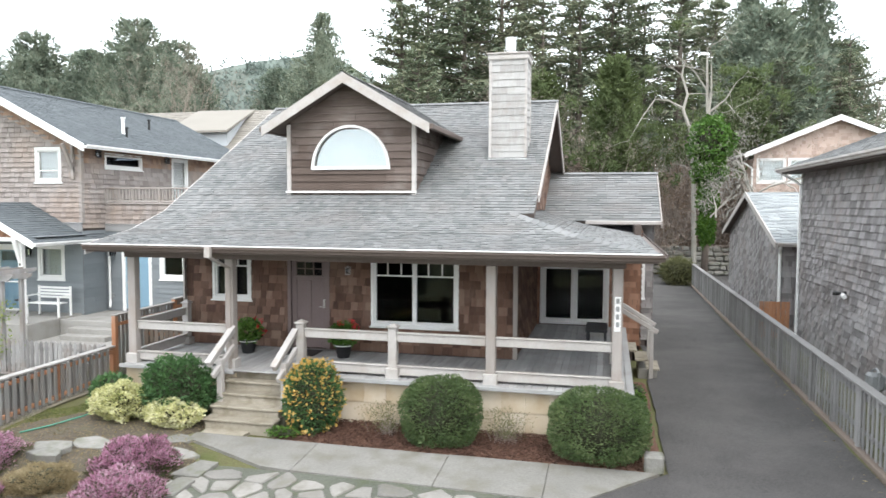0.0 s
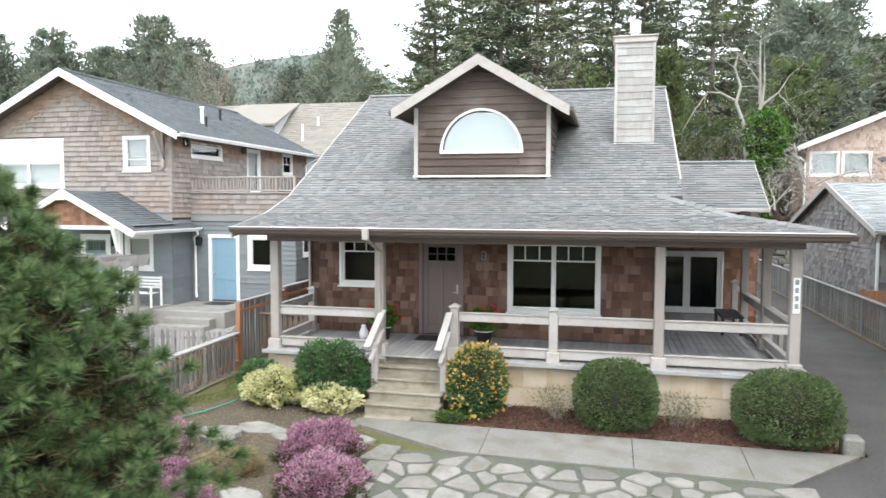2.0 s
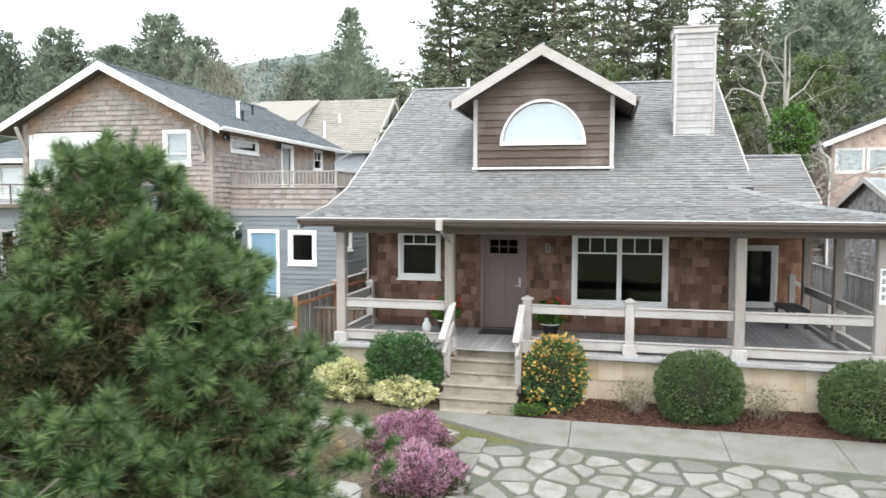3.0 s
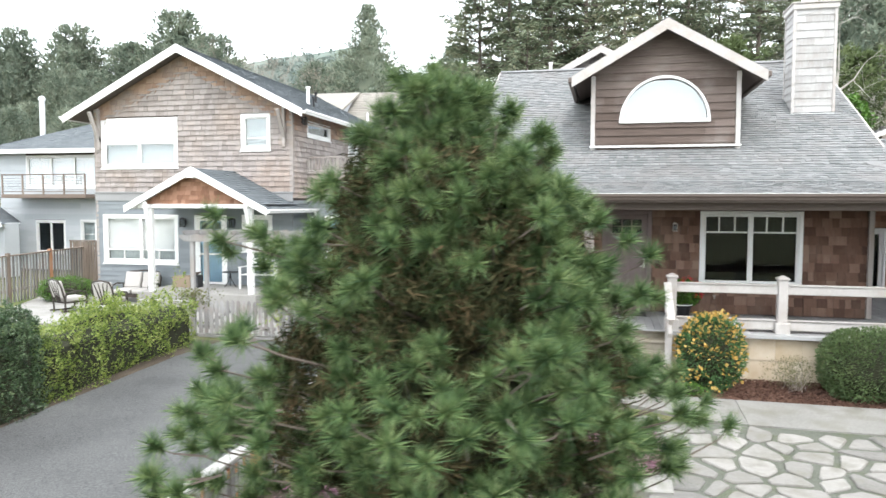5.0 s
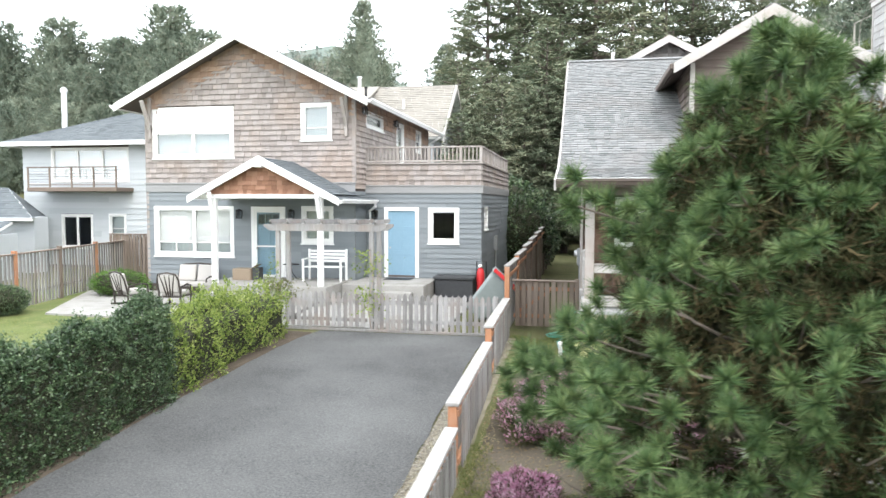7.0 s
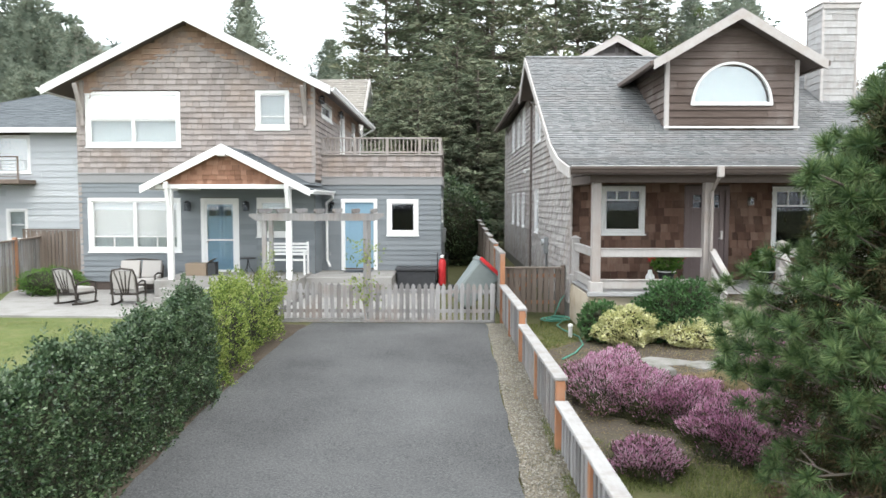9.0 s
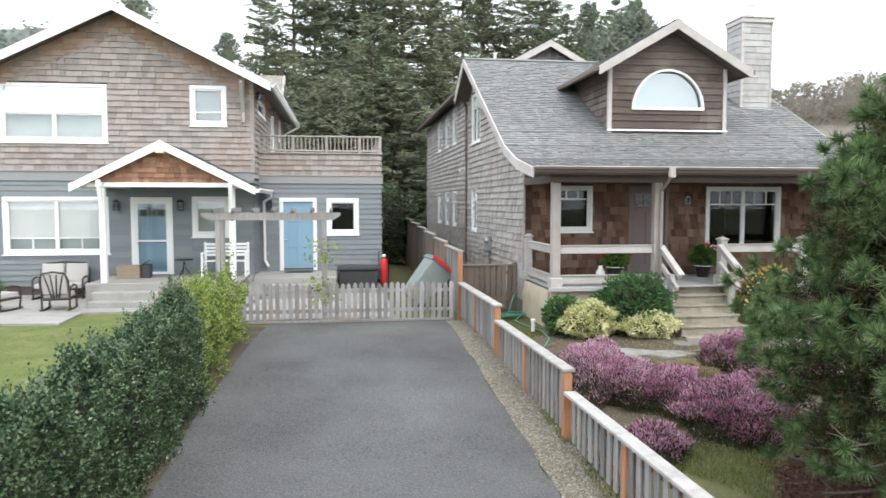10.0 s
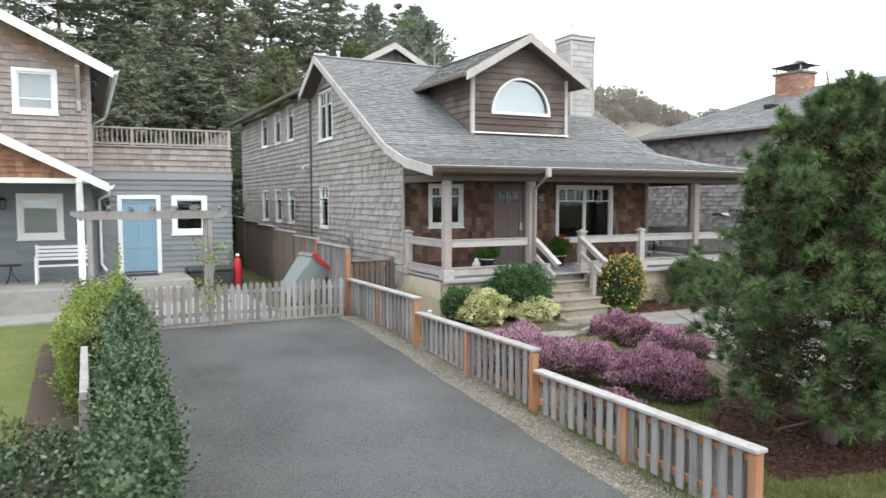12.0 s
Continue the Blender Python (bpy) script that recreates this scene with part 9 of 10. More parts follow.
part("stem", Geo().tube([(-14.6, 14.42, 0.0), (-14.7, 14.4, 0.6), (-14.56, 14.42, 1.2), (-14.66, 14.44, 1.9)], 0.014, 6), TWIG, th)
p = np.array([-16.9, 14.42, 0.0]) + np.stack([rs.normal(size=500) * 0.25, rs.normal(size=500) * 0.1, rs.uniform(0.7, 1.15, 500)], 1)
th = plant("climbing_vine", (-16.9, 14.45, 0), "reddish leafy climber at the gate post", "vine")
part("foliage", leaves("foliage", p, rs.normal(size=p.shape), 0.07, 0.045, BRUSH_LEAF, rs), None, th)
part("stem", Geo().tube([(-16.85, 14.42, 0.0), (-16.95, 14.4, 0.6), (-16.86, 14.42, 1.1)], 0.014, 6), TWIG, th)


# geranium pots on the porch
def geranium(x, y, z, seed, scale=1.0):
    rs = np.random.RandomState(seed)
    th = plant("potted_geranium", (x, y, z), "red geranium in a black pot with white rim", "potted plant", "potted geraniums")
    part("pot", Geo().lathe([(0.13 * scale, 0), (0.19 * scale, 0.27 * scale), (0.205 * scale, 0.27 * scale), (0.205 * scale, 0.31 * scale), (0.18 * scale, 0.31 * scale), (0.17 * scale, 0.25 * scale)], 22, (x, y, z)), BLACK, th)
    part("rim", Geo().lathe([(0.2 * scale, 0.265 * scale), (0.212 * scale, 0.27 * scale), (0.212 * scale, 0.285 * scale), (0.2 * scale, 0.29 * scale)], 22, (x, y, z)), WHITE, th)
    n = 900
    d = unit(rs.normal(size=(n, 3)))
    p = d * rs.uniform(0.5, 1, (n, 1)) * np.array([0.33, 0.3, 0.26]) * scale + np.array([x, y, z + 0.5 * scale])
    k = p[:, 2] > z + 0.28 * scale
    part("foliage", leaves("foliage", p[k], d[k] + rs.normal(size=p[k].shape) * 0.4, 0.075, 0.07, IVY_LEAF, rs), None, th)
    heads = unit(rs.normal(size=(9, 3)) * np.array([1, 1, 0.6]) + np.array([0, -0.2, 0.5])) * np.array([0.36, 0.32, 0.34]) * scale + np.array([x, y, z + 0.5 * scale])
    p = np.repeat(heads, 40, 0) + rs.normal(size=(360, 3)) * 0.03
    part("bloom", leaves("bloom", p, rs.normal(size=p.shape), 0.03, 0.028, RED_BLOOM, rs), None, th, "red flower heads")


geranium(-7.85, 14.35, PF, 21)
geranium(-5.6, 14.4, PF, 22)
jug = solo("white_jug", Geo().lathe([(0.07, 0), (0.1, 0.08), (0.1, 0.18), (0.05, 0.26), (0.045, 0.32)], 16, (-8.25, 14.2, PF)), WHITE, "white jug on the porch floor", "jug", smooth=True)


# near pine
def pine(x, y, seed):
    rs = np.random.RandomState(seed)
    z0 = height(x, y)
    th = plant("shore_pine", (x, y, z0), "bushy young green pine with long needles", "tree")
    H = 4.24 - z0
    lean = lambda t: np.array([x + 0.14 * math.sin(t * 3.0), y + 0.1 * math.sin(t * 2.3 + 1), z0 + H * t])
    part("trunk", Geo().tube([lean(t) for t in np.linspace(0, 0.97, 16)], [0.095 * (1 - t) ** 0.8 + 0.012 for t in np.linspace(0, 0.97, 16)], 10), BARK, th, smooth=True)
    tips, tipdir, limbs = [], [], Geo()
    prof = [(0.05, 1.0), (0.14, 1.5), (0.24, 1.72), (0.34, 1.86), (0.44, 1.82), (0.55, 1.64), (0.66, 1.4), (0.76, 1.12), (0.86, 0.8), (0.93, 0.55), (1.0, 0.24)]
    def reach(t):
        for (a, b), (c, d) in zip(prof, prof[1:]):
            if t <= c:
                return b + (d - b) * (t - a) / (c - a)
        return 0.1
    t = 0.12
    az = 0.0
    while t < 0.97:
        for i in range(5):
            az += 2.399 + rs.uniform(-0.35, 0.35)
            lump = 1 + 0.3 * noise.noise((math.cos(az) * 1.3, math.sin(az) * 1.3, t * 5)) - 0.05 * math.cos(az) * (t < 0.5)
            R = max(0.22, reach(t) * rs.uniform(0.86, 1.04) * lump - 0.12)
            start = lean(max(0.03, t - 0.03))
            out = np.array([math.cos(az), math.sin(az), 0.0])
            side0 = np.cross(out, [0, 0, 1.0])
            rise = rs.uniform(0.1, 0.25) + 0.25 * t - 0.1 * (t < 0.3)
            pts = [start + out * R * s + np.array([0, 0, R * (rise * s ** 1.7 - 0.08 * s)]) for s in np.linspace(0, 1, 6)]
            limbs.tube(pts, [0.028 * (1 - 0.8 * s) * (0.6 + 0.5 * (1 - t)) for s in np.linspace(0, 1, 6)], 5, cap=False)
            tips.append(pts[-1])
            tipdir.append(out * 0.8 + np.array([0, 0, 0.5]))
            n_side = max(2, int(R * 1.6))
            for j in range(n_side):
                s = 0.3 + 0.68 * (j + rs.uniform(0.1, 0.9)) / n_side
                a = min(4, int(s * 5))
                q = pts[a] + (pts[a + 1] - pts[a]) * (s * 5 - a)
                side = side0 * (1 if j % 2 else -1)
                dirv = out * rs.uniform(0.4, 0.9) + side * rs.uniform(0.5, 0.95) + np.array([0, 0, rs.uniform(-0.25, 0.7)])
                dirv = dirv / np.linalg.norm(dirv)
                L = rs.uniform(0.22, 0.42) * (0.45 + 0.55 * min(1, R)) * (1.15 - 0.4 * s)
                e = q + dirv * L
                limbs.tube([q, q + dirv * L * 0.6, e], [0.008, 0.005, 0.004], 4, cap=False)
                tips.append(e)
                tipdir.append(dirv * 0.75 + np.array([0, 0, 0.4]))
                # a forked shoot beside the first
                d2 = dirv * 0.6 + rs.normal(size=3) * np.array([0.5, 0.5, 0.35]) + np.array([0, 0, 0.2])
                d2 = d2 / np.linalg.norm(d2)
                e2 = q + dirv * L * 0.45 + d2 * L * 0.6
                limbs.tube([q + dirv * L * 0.45, e2], [0.007, 0.005], 4, cap=False)
                tips.append(e2)
                tipdir.append(d2 * 0.75 + np.array([0, 0, 0.4]))
        t += 0.042
    # shoots spread evenly over the lumpy outline and a second layer within it
    for count, lo, hi in ((560, 0.82, 1.04), (260, 0.55, 0.8)):
        made = 0
        while made < count:
            tt, aj = rs.uniform(0.1, 0.97), rs.uniform(0, 6.283)
            if rs.uniform() > reach(tt) / 1.9:
                continue
            lump = 0.93 + 0.45 * noise.noise((math.cos(aj) * 1.7, math.sin(aj) * 1.7, tt * 6)) - 0.03 * math.cos(aj) * (tt < 0.5)
            R = reach(tt) * lump * rs.uniform(lo, hi)
            o = np.array([math.cos(aj), math.sin(aj), 0.0])
            e = lean(tt) + o * R + np.array([0, 0, 0.1 * R])
            d0 = o * 0.75 + rs.normal(size=3) * 0.25 + np.array([0, 0, 0.45 + 0.4 * tt])
            d0 = d0 / np.linalg.norm(d0)
            limbs.tube([e - d0 * 0.3 - o * 0.12, e - d0 * 0.15, e], [0.009, 0.006, 0.004], 3, cap=False)
            tips.append(e)
            tipdir.append(d0)
            made += 1
    # a few boughs that stand out of the outline
    for bx, by, bz in ((-9.95, 3.9, 2.95), (-10.4, 4.3, 1.5), (-10.25, 4.8, 1.25), (-7.4, 4.3, 3.3), (-7.12, 4.2, 1.5), (-7.15, 4.3, 2.7)):
        e = np.array([bx, by, bz])
        s0 = lean(min(0.9, max(0.1, (bz - 0.35 - z0) / H)))
        limbs.tube([s0, (s0 + e) / 2 - np.array([0, 0, 0.08]), e], [0.026, 0.016, 0.006], 5, cap=False)
        for j in range(15):
            f = 1 - 0.5 * (j / 15) ** 1.3
            q = s0 + (e - s0) * f + rs.normal(size=3) * np.array([0.1, 0.12, 0.1]) * (1 if j else 0)
            tips.append(q)
            tipdir.append((e - s0) / np.linalg.norm(e - s0) * 0.7 + rs.normal(size=3) * 0.35 + np.array([0, 0, 0.4]))
    for j in range(5):
        az = j * 1.2566
        tips.append(lean(0.985) + np.array([math.cos(az) * 0.14, math.sin(az) * 0.14, -0.04]))
        tipdir.append(np.array([math.cos(az) * 0.4, math.sin(az) * 0.4, 0.9]))
    # bare candles standing over the crown, set with short needles
    cand, cdir = [], []
    for j in range(9):
        az = j * 2.399
        r = 0.12 + 0.07 * j
        q = lean(0.93 - 0.02 * j) + np.array([math.cos(az) * r, math.sin(az) * r, 0.0])
        e = q + np.array([math.cos(az) * 0.08, math.sin(az) * 0.08, rs.uniform(0.3, 0.5)])
        limbs.tube([q, (q + e) / 2, e], [0.013, 0.01, 0.006], 5, cap=False)
        for f in np.linspace(0.25, 1, 9):
            cand.append(q + (e - q) * f)
            cdir.append(unit((e - q)[None])[0])
    cand, cdir = np.repeat(np.array(cand), 26, 0), np.repeat(np.array(cdir), 26, 0)
    part("candle_needles", blades("candle_needles", cand, cdir * 0.9 + unit(rs.normal(size=cand.shape)) * 0.8, 0.07, 0.006, NEEDLE, rs), None, th)
    tips.append(lean(1.0))
    tipdir.append(np.array([0, 0, 1.0]))
    tips, tipdir = np.array(tips), unit(np.array(tipdir))
    rel = tips - np.array([x, y, z0])
    lee = np.clip((0.42 - rel[:, 2] / H) / 0.12, 0, 1) * np.clip(unit(rel * np.array([1, 1, 0])) @ np.array([-0.5, 0.87, 0]) + 0.55, 0, 1)
    stay = rs.uniform(size=len(tips)) > 0.5 * np.clip(lee * 1.5, 0, 1)
    tips, tipdir = tips[stay], tipdir[stay]
    part("branchwork", limbs, BARK, th)
    # solid middle of the crown, its inner shade put into the near-black colour
    rings, segs, vs = 14, 20, []
    for i in range(rings + 1):
        tt = 0.38 + 0.52 * i / rings
        for j in range(segs):
            aj = 6.283 * j / segs
            rad = reach(tt) * (0.44 if 0 < i < rings else 0.2) * (1 + 0.5 * noise.noise((math.cos(aj) * 1.6, math.sin(aj) * 1.6, tt * 7)))
            c = lean(tt)
            vs.append((c[0] + math.cos(aj) * rad, c[1] + math.sin(aj) * rad, c[2] + 0.1 * noise.noise((j * 1.3, i * 1.1, 2))))
    fs = [(i * segs + j, i * segs + (j + 1) % segs, (i + 1) * segs + (j + 1) % segs, (i + 1) * segs + j) for i in range(rings) for j in range(segs)]
    part("inner_growth", Geo().add(vs, fs + [tuple(range(segs))[::-1], tuple(rings * segs + j for j in range(segs))]), CORE_SHADE, th, smooth=True)
    # each shoot: a bottle-brush of needles that opens into a round tuft at its tip
    n, k = len(tips), 165
    along = rs.uniform(0, 1, (n, k, 1))
    base = tips[:, None, :] - tipdir[:, None, :] * (0.07 * along)
    d = tipdir[:, None, :] * (0.62 - 0.2 * along) + unit(rs.normal(size=(n, k, 3))) * 0.75
    part("needle_foliage", blades("needle_foliage", base.reshape(-1, 3), d.reshape(-1, 3), 0.145, 0.0105, NEEDLE, rs), None, th)
    # inner fill of older needles; the crown's shade is in their colour
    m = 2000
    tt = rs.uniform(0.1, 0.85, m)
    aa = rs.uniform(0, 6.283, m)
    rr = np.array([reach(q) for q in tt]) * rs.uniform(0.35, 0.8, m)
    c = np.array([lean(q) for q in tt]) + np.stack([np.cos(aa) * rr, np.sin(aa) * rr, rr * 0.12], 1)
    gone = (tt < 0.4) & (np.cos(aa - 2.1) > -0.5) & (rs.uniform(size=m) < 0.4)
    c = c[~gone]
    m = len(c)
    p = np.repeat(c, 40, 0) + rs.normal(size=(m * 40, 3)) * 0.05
    part("old_needles", blades("old_needles", p, rs.normal(size=p.shape), 0.12, 0.014, NEEDLE_OLD_SHADE, rs), None, th, "older brown needles, darkened as shade inside the crown")
    return th


pine(-8.45, 4.45, 3)


# tall conifers on the hill: drooping sprays in whorls
def spruce_mesh(seed, H, R, slim, gappy, full, material):
    rs = np.random.RandomState(seed)
    ps, ds, ns = [], [], []
    limbs = Geo()
    up = np.array([0, 0, 1.0])
    t = 0.08 + 0.14 * gappy
    while t < 0.995:
        for i in range(rs.randint(full, full + 3)):
            if rs.uniform() < 0.3 * gappy:
                continue
            az = rs.uniform(0, 6.283)
            prof = (1 - t) ** slim * (0.6 + 0.4 * min(1, t * 3.0))
            L = R * prof * rs.uniform(0.55, 1.25) + 0.25
            out = np.array([math.cos(az), math.sin(az), 0])
            side = np.cross(out, up)
            start = np.array([0, 0, H * (t + rs.uniform(-0.008, 0.008))])
            droop = rs.uniform(-0.05, 0.3) * (1 - t) - 0.2 * t
            # flat boughs: fans of twigs along the limb, spread sideways and hanging at their ends
            nf = max(3, int(L * 2.6))
            m = 11
            f = (np.arange(nf) + rs.uniform(0, 1, nf)) / nf * 0.82 + 0.18
            fan = start + out[None] * (L * f)[:, None] + up[None] * (L * (-droop * f + 0.2 * f ** 3))[:, None] + side[None] * (rs.normal(size=nf) * 0.26 * L * (1.15 - f))[:, None] + rs.normal(size=(nf, 3)) * np.array([0.08, 0.08, 0.05])
            c = np.repeat(fan, m, 0) + rs.normal(size=(nf * m, 3)) * np.array([0.24, 0.24, 0.075])
            fd = out[None] * 0.6 + side[None] * rs.normal(size=(nf, 1)) * 0.7 - up[None] * 0.12
            ps.append(c)
            ds.append(np.repeat(fd, m, 0) + rs.normal(size=(nf * m, 3)) * np.array([0.5, 0.5, 0.22]))
            ns.append(np.tile(up + out * 0.45, (nf * m, 1)) + rs.normal(size=(nf * m, 3)) * 0.4)
            if L > 1.0:
                limbs.tube([start, start + out * L * 0.5 - up * droop * L * 0.5, start + out * L * 0.9 + up * L * (-droop * 0.9 + 0.14)], [0.06, 0.04, 0.01], 4, cap=False)
        t += (0.5 + 0.45 * rs.uniform()) / H
    p, d, nn = np.concatenate(ps), unit(np.concatenate(ds)), np.concatenate(ns)
    n = len(p)
    w = unit(np.cross(d, nn)) * 0.077 * rs.uniform(0.6, 1.2, (n, 1))
    v = np.stack([p - w, p + w, p + d * 0.45 * rs.uniform(0.6, 1.25, (n, 1))], 1).reshape(-1, 3)
    fol = arrays("crown", v, (np.arange(n) * 3)[:, None] + np.array([0, 1, 2])[None], material)
    tr = Geo().tube([(0, 0, -2), (0.05, 0, H * 0.3), (0.1, 0.05, H * 0.6), (0.05, 0, H)], [0.34, 0.26, 0.15, 0.03], 9)
    return fol, tr, limbs


def bushy_mesh(seed, H, R, slim, material, n_limb=285, low=0.05):
    """A close-grown crown: limbs from all round the stem, each ending in upswept tufts."""
    rs = np.random.RandomState(seed)
    up = np.array([0, 0, 1.0])
    ps, ds, ns = [], [], []
    limbs = Geo()
    girth = lambda t: R * (1 - t) ** slim * (0.62 + 0.38 * min(1, t * 3.5))
    for i in range(n_limb):
        t = low + (0.985 - low) * ((i + rs.uniform()) / n_limb) ** 0.9
        az = i * 2.399 + rs.uniform(-0.5, 0.5)
        out = np.array([math.cos(az), math.sin(az), 0])
        side = np.cross(out, up)
        lump = 1 + 0.3 * noise.noise((math.cos(az) * 1.5 + seed, math.sin(az) * 1.5, t * 7))
        L = girth(t) * lump * rs.uniform(0.82, 1.1) + 0.22
        start = np.array([0, 0, H * t - 0.12 * L])
        nf = max(3, int(L * 1.5))
        m = 12
        f = 0.36 + 0.64 * (np.arange(nf) + rs.uniform(0, 1, nf)) / nf
        fan = start + out[None] * (L * f)[:, None] + up[None] * (L * (-0.1 * f + 0.3 * f ** 3))[:, None] + side[None] * (rs.normal(size=nf) * 0.2 * L * (1.2 - f))[:, None]
        c = np.repeat(fan, m, 0) + rs.normal(size=(nf * m, 3)) * np.array([0.2, 0.2, 0.17])
        ps.append(c)
        ds.append(np.tile(out * 0.7 + up * 0.35, (nf * m, 1)) + rs.normal(size=(nf * m, 3)) * 0.5)
        ns.append(np.tile(out * 0.6 + up * 0.8, (nf * m, 1)) + rs.normal(size=(nf * m, 3)) * 0.4)
        if L > 1.0 and i % 3 == 0:
            limbs.tube([start, start + out * L * 0.5, start + out * L * 0.9 + up * L * 0.12], [0.05, 0.035, 0.01], 4, cap=False)
    p, d, nn = np.concatenate(ps), unit(np.concatenate(ds)), np.concatenate(ns)
    n = len(p)
    w = unit(np.cross(d, nn)) * 0.084 * rs.uniform(0.6, 1.2, (n, 1))
    v = np.stack([p - w, p + w, p + d * 0.44 * rs.uniform(0.6, 1.25, (n, 1))], 1).reshape(-1, 3)
    fol = arrays("crown", v, (np.arange(n) * 3)[:, None] + np.array([0, 1, 2])[None], material)
    tr = Geo().tube([(0, 0, -2), (0.05, 0, H * 0.3), (0.1, 0.05, H * 0.6), (0.05, 0, H)], [0.34, 0.26, 0.15, 0.03], 9)
    rings, segs = 12, 14
    vs = []
    for i in range(rings + 1):
        t = low + (0.9 - low) * i / rings
        for j in range(segs):
            a = 6.283 * j / segs
            r = girth(t) * (0.42 if 0 < i < rings else 0.1) * (1 + 0.5 * noise.noise((math.cos(a) * 1.5 + seed, math.sin(a) * 1.5, t * 7)))
            vs.append((math.cos(a) * r, math.sin(a) * r, H * t))
    heart = Geo().add(vs, [(i * segs + j, i * segs + (j + 1) % segs, (i + 1) * segs + (j + 1) % segs, (i + 1) * segs + j) for i in range(rings) for j in range(segs)])
    return fol, tr, limbs, heart


def bushy_kind(seed, H, R, slim, label, material, name="conifer", group="conifers on the hill", n_limb=285, low=0.05):
    fol, tr, limbs, heart = bushy_mesh(seed, H, R, slim, material, n_limb, low)
    th = plant(name, (0, 0, 0), label, "tree", group)
    part("trunk", tr, BARK, th, smooth=True)
    part("branchwork", limbs, BARK, th)
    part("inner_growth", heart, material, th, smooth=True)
    part("crown", fol, None, th)
    return th


def conifer_kind(seed, H, R, slim, gappy, full, label):
    fol, tr, limbs = spruce_mesh(seed, H, R, slim, gappy, full, FIR)
    th = plant("conifer", (0, 0, 0), label, "tree", "conifers on the hill")
    part("trunk", tr, BARK, th, smooth=True)
    part("branchwork", limbs, BARK, th)
    part("crown", fol, None, th)
    return th


KINDS = [conifer_kind(1, 19, 5.2, 0.62, 0.2, 7, "tall dark green spruce with layered drooping branches"), conifer_kind(2, 17, 4.6, 0.5, 0.45, 5, "tall open hemlock with gaps between its branches"), conifer_kind(3, 21, 4.8, 0.7, 0.7, 5, "tall sparse fir with bare lower trunk"), bushy_kind(4, 14, 4.9, 0.45, "broad bushy dark spruce with a rounded crown", FIR_HAZED), bushy_kind(6, 18, 8.2, 0.82, "dense pointed spruce with upswept branch tips", FIR_HAZED)]
rnd = random.Random(5)
used = set()


def stand(kind, x, y, top):
    """A conifer whose tip reaches a given height."""
    H = (19, 17, 21, 14, 18)[kind]
    z = height(x, y) - 0.5
    s = max(0.4, (top - z) / H)
    m = pose(x, y, z, 0, 0, rnd.uniform(0, 360)) @ Matrix.Diagonal((s * rnd.uniform(0.9, 1.15), s * rnd.uniform(0.9, 1.15), s, 1))
    if kind not in used:
        used.add(kind)
        KINDS[kind].matrix_basis = m
    else:
        c = copy_thing(KINDS[kind], Matrix())
        c.matrix_basis = m


# skyline trees: bearing from the start, distance, tip height
SKY = [(-88.8, 96.0, 31.0, 3), (-81.6, 99.2, 28.6, 3), (-70.4, 96.0, 32.3, 3), (-65.6, 102.4, 26.2, 3), (-76.0, 92.8, 27.0, 3), (-96.8, 92.8, 30.2, 3), (-45.6, 105.6, 27.8, 4), (-50.4, 112.0, 27.0, 3), (-41.6, 99.2, 32.3, 4), (-41.6, 105.6, 25.4, 3), (-31.2, 108.8, 27.8, 4), (-18.5, 62, 23.5, 1), (-15.5, 60, 25, 2), (-12, 58, 25.5, 0), (-9, 60, 26.5, 1), (-6, 63, 25, 2), (-3, 66, 24, 1), (0, 70, 26, 0), (3, 72, 25, 2), (6, 70, 26, 1), (9.5, 73, 24, 2), (13, 76, 25, 4), (16.5, 77, 25.5, 0), (20, 80, 26.5, 4), (21.5, 74, 20, 1), (-104.8, 99.2, 27.8, 3), (-112.8, 96.0, 24.6, 3), (24, 86, 22, 3), (11.5, 60, 19.6, 3), (64, 60, 20.6, 2), (-22, 74, 25.5, 0), (-17, 72, 27, 0), (-13, 70, 27.5, 0), (-9, 73, 28, 0), (-4, 76, 28, 0), (1.5, 80, 29, 0), (7.5, 82, 28.5, 0), (11, 84, 28, 0), (-74.4, 112.0, 32.6, 3), (-56.8, 115.2, 27.8, 3)]
for x, y, top, kind in SKY:
    stand(kind, x, y, top)
for k in range(14):
    x = -14 + 2.3 * k + rnd.uniform(-0.8, 0.8)
    stand(rnd.choice((0, 1, 0, 4)), min(x, 17), 58 + rnd.uniform(-3, 8), rnd.uniform(11, 17) - max(0, x - 8) * 0.3 - (4.0 if -4 < x < 9 else 0.0))
for k in range(9):
    stand(rnd.choice((0, 0, 1)), -18 + 1.0 * k + rnd.uniform(-0.5, 0.5), 47 + rnd.uniform(-2, 4), rnd.uniform(9, 15))
for k in range(4):
    stand(rnd.choice((3, 4)), -110 + 9.6 * k + rnd.uniform(-2.4, 2.4), 106 + rnd.uniform(-8, 11), rnd.uniform(18, 26))
for k in range(10):
    stand(rnd.choice((4, 3, 3)), -103 + 5.1 * k + rnd.uniform(-1.3, 1.3), 91 + rnd.uniform(-6, 6), rnd.uniform(18, 27))
for k in range(10):
    stand(3, -83 + 4.2 * k + rnd.uniform(-1, 1), 68 + rnd.uniform(-3, 4), rnd.uniform(12.5, 16))
for k in range(8):
    stand(rnd.choice((0, 0, 1)), -17 + 1.2 * k, 40 + rnd.uniform(-1, 3), rnd.uniform(8, 13))


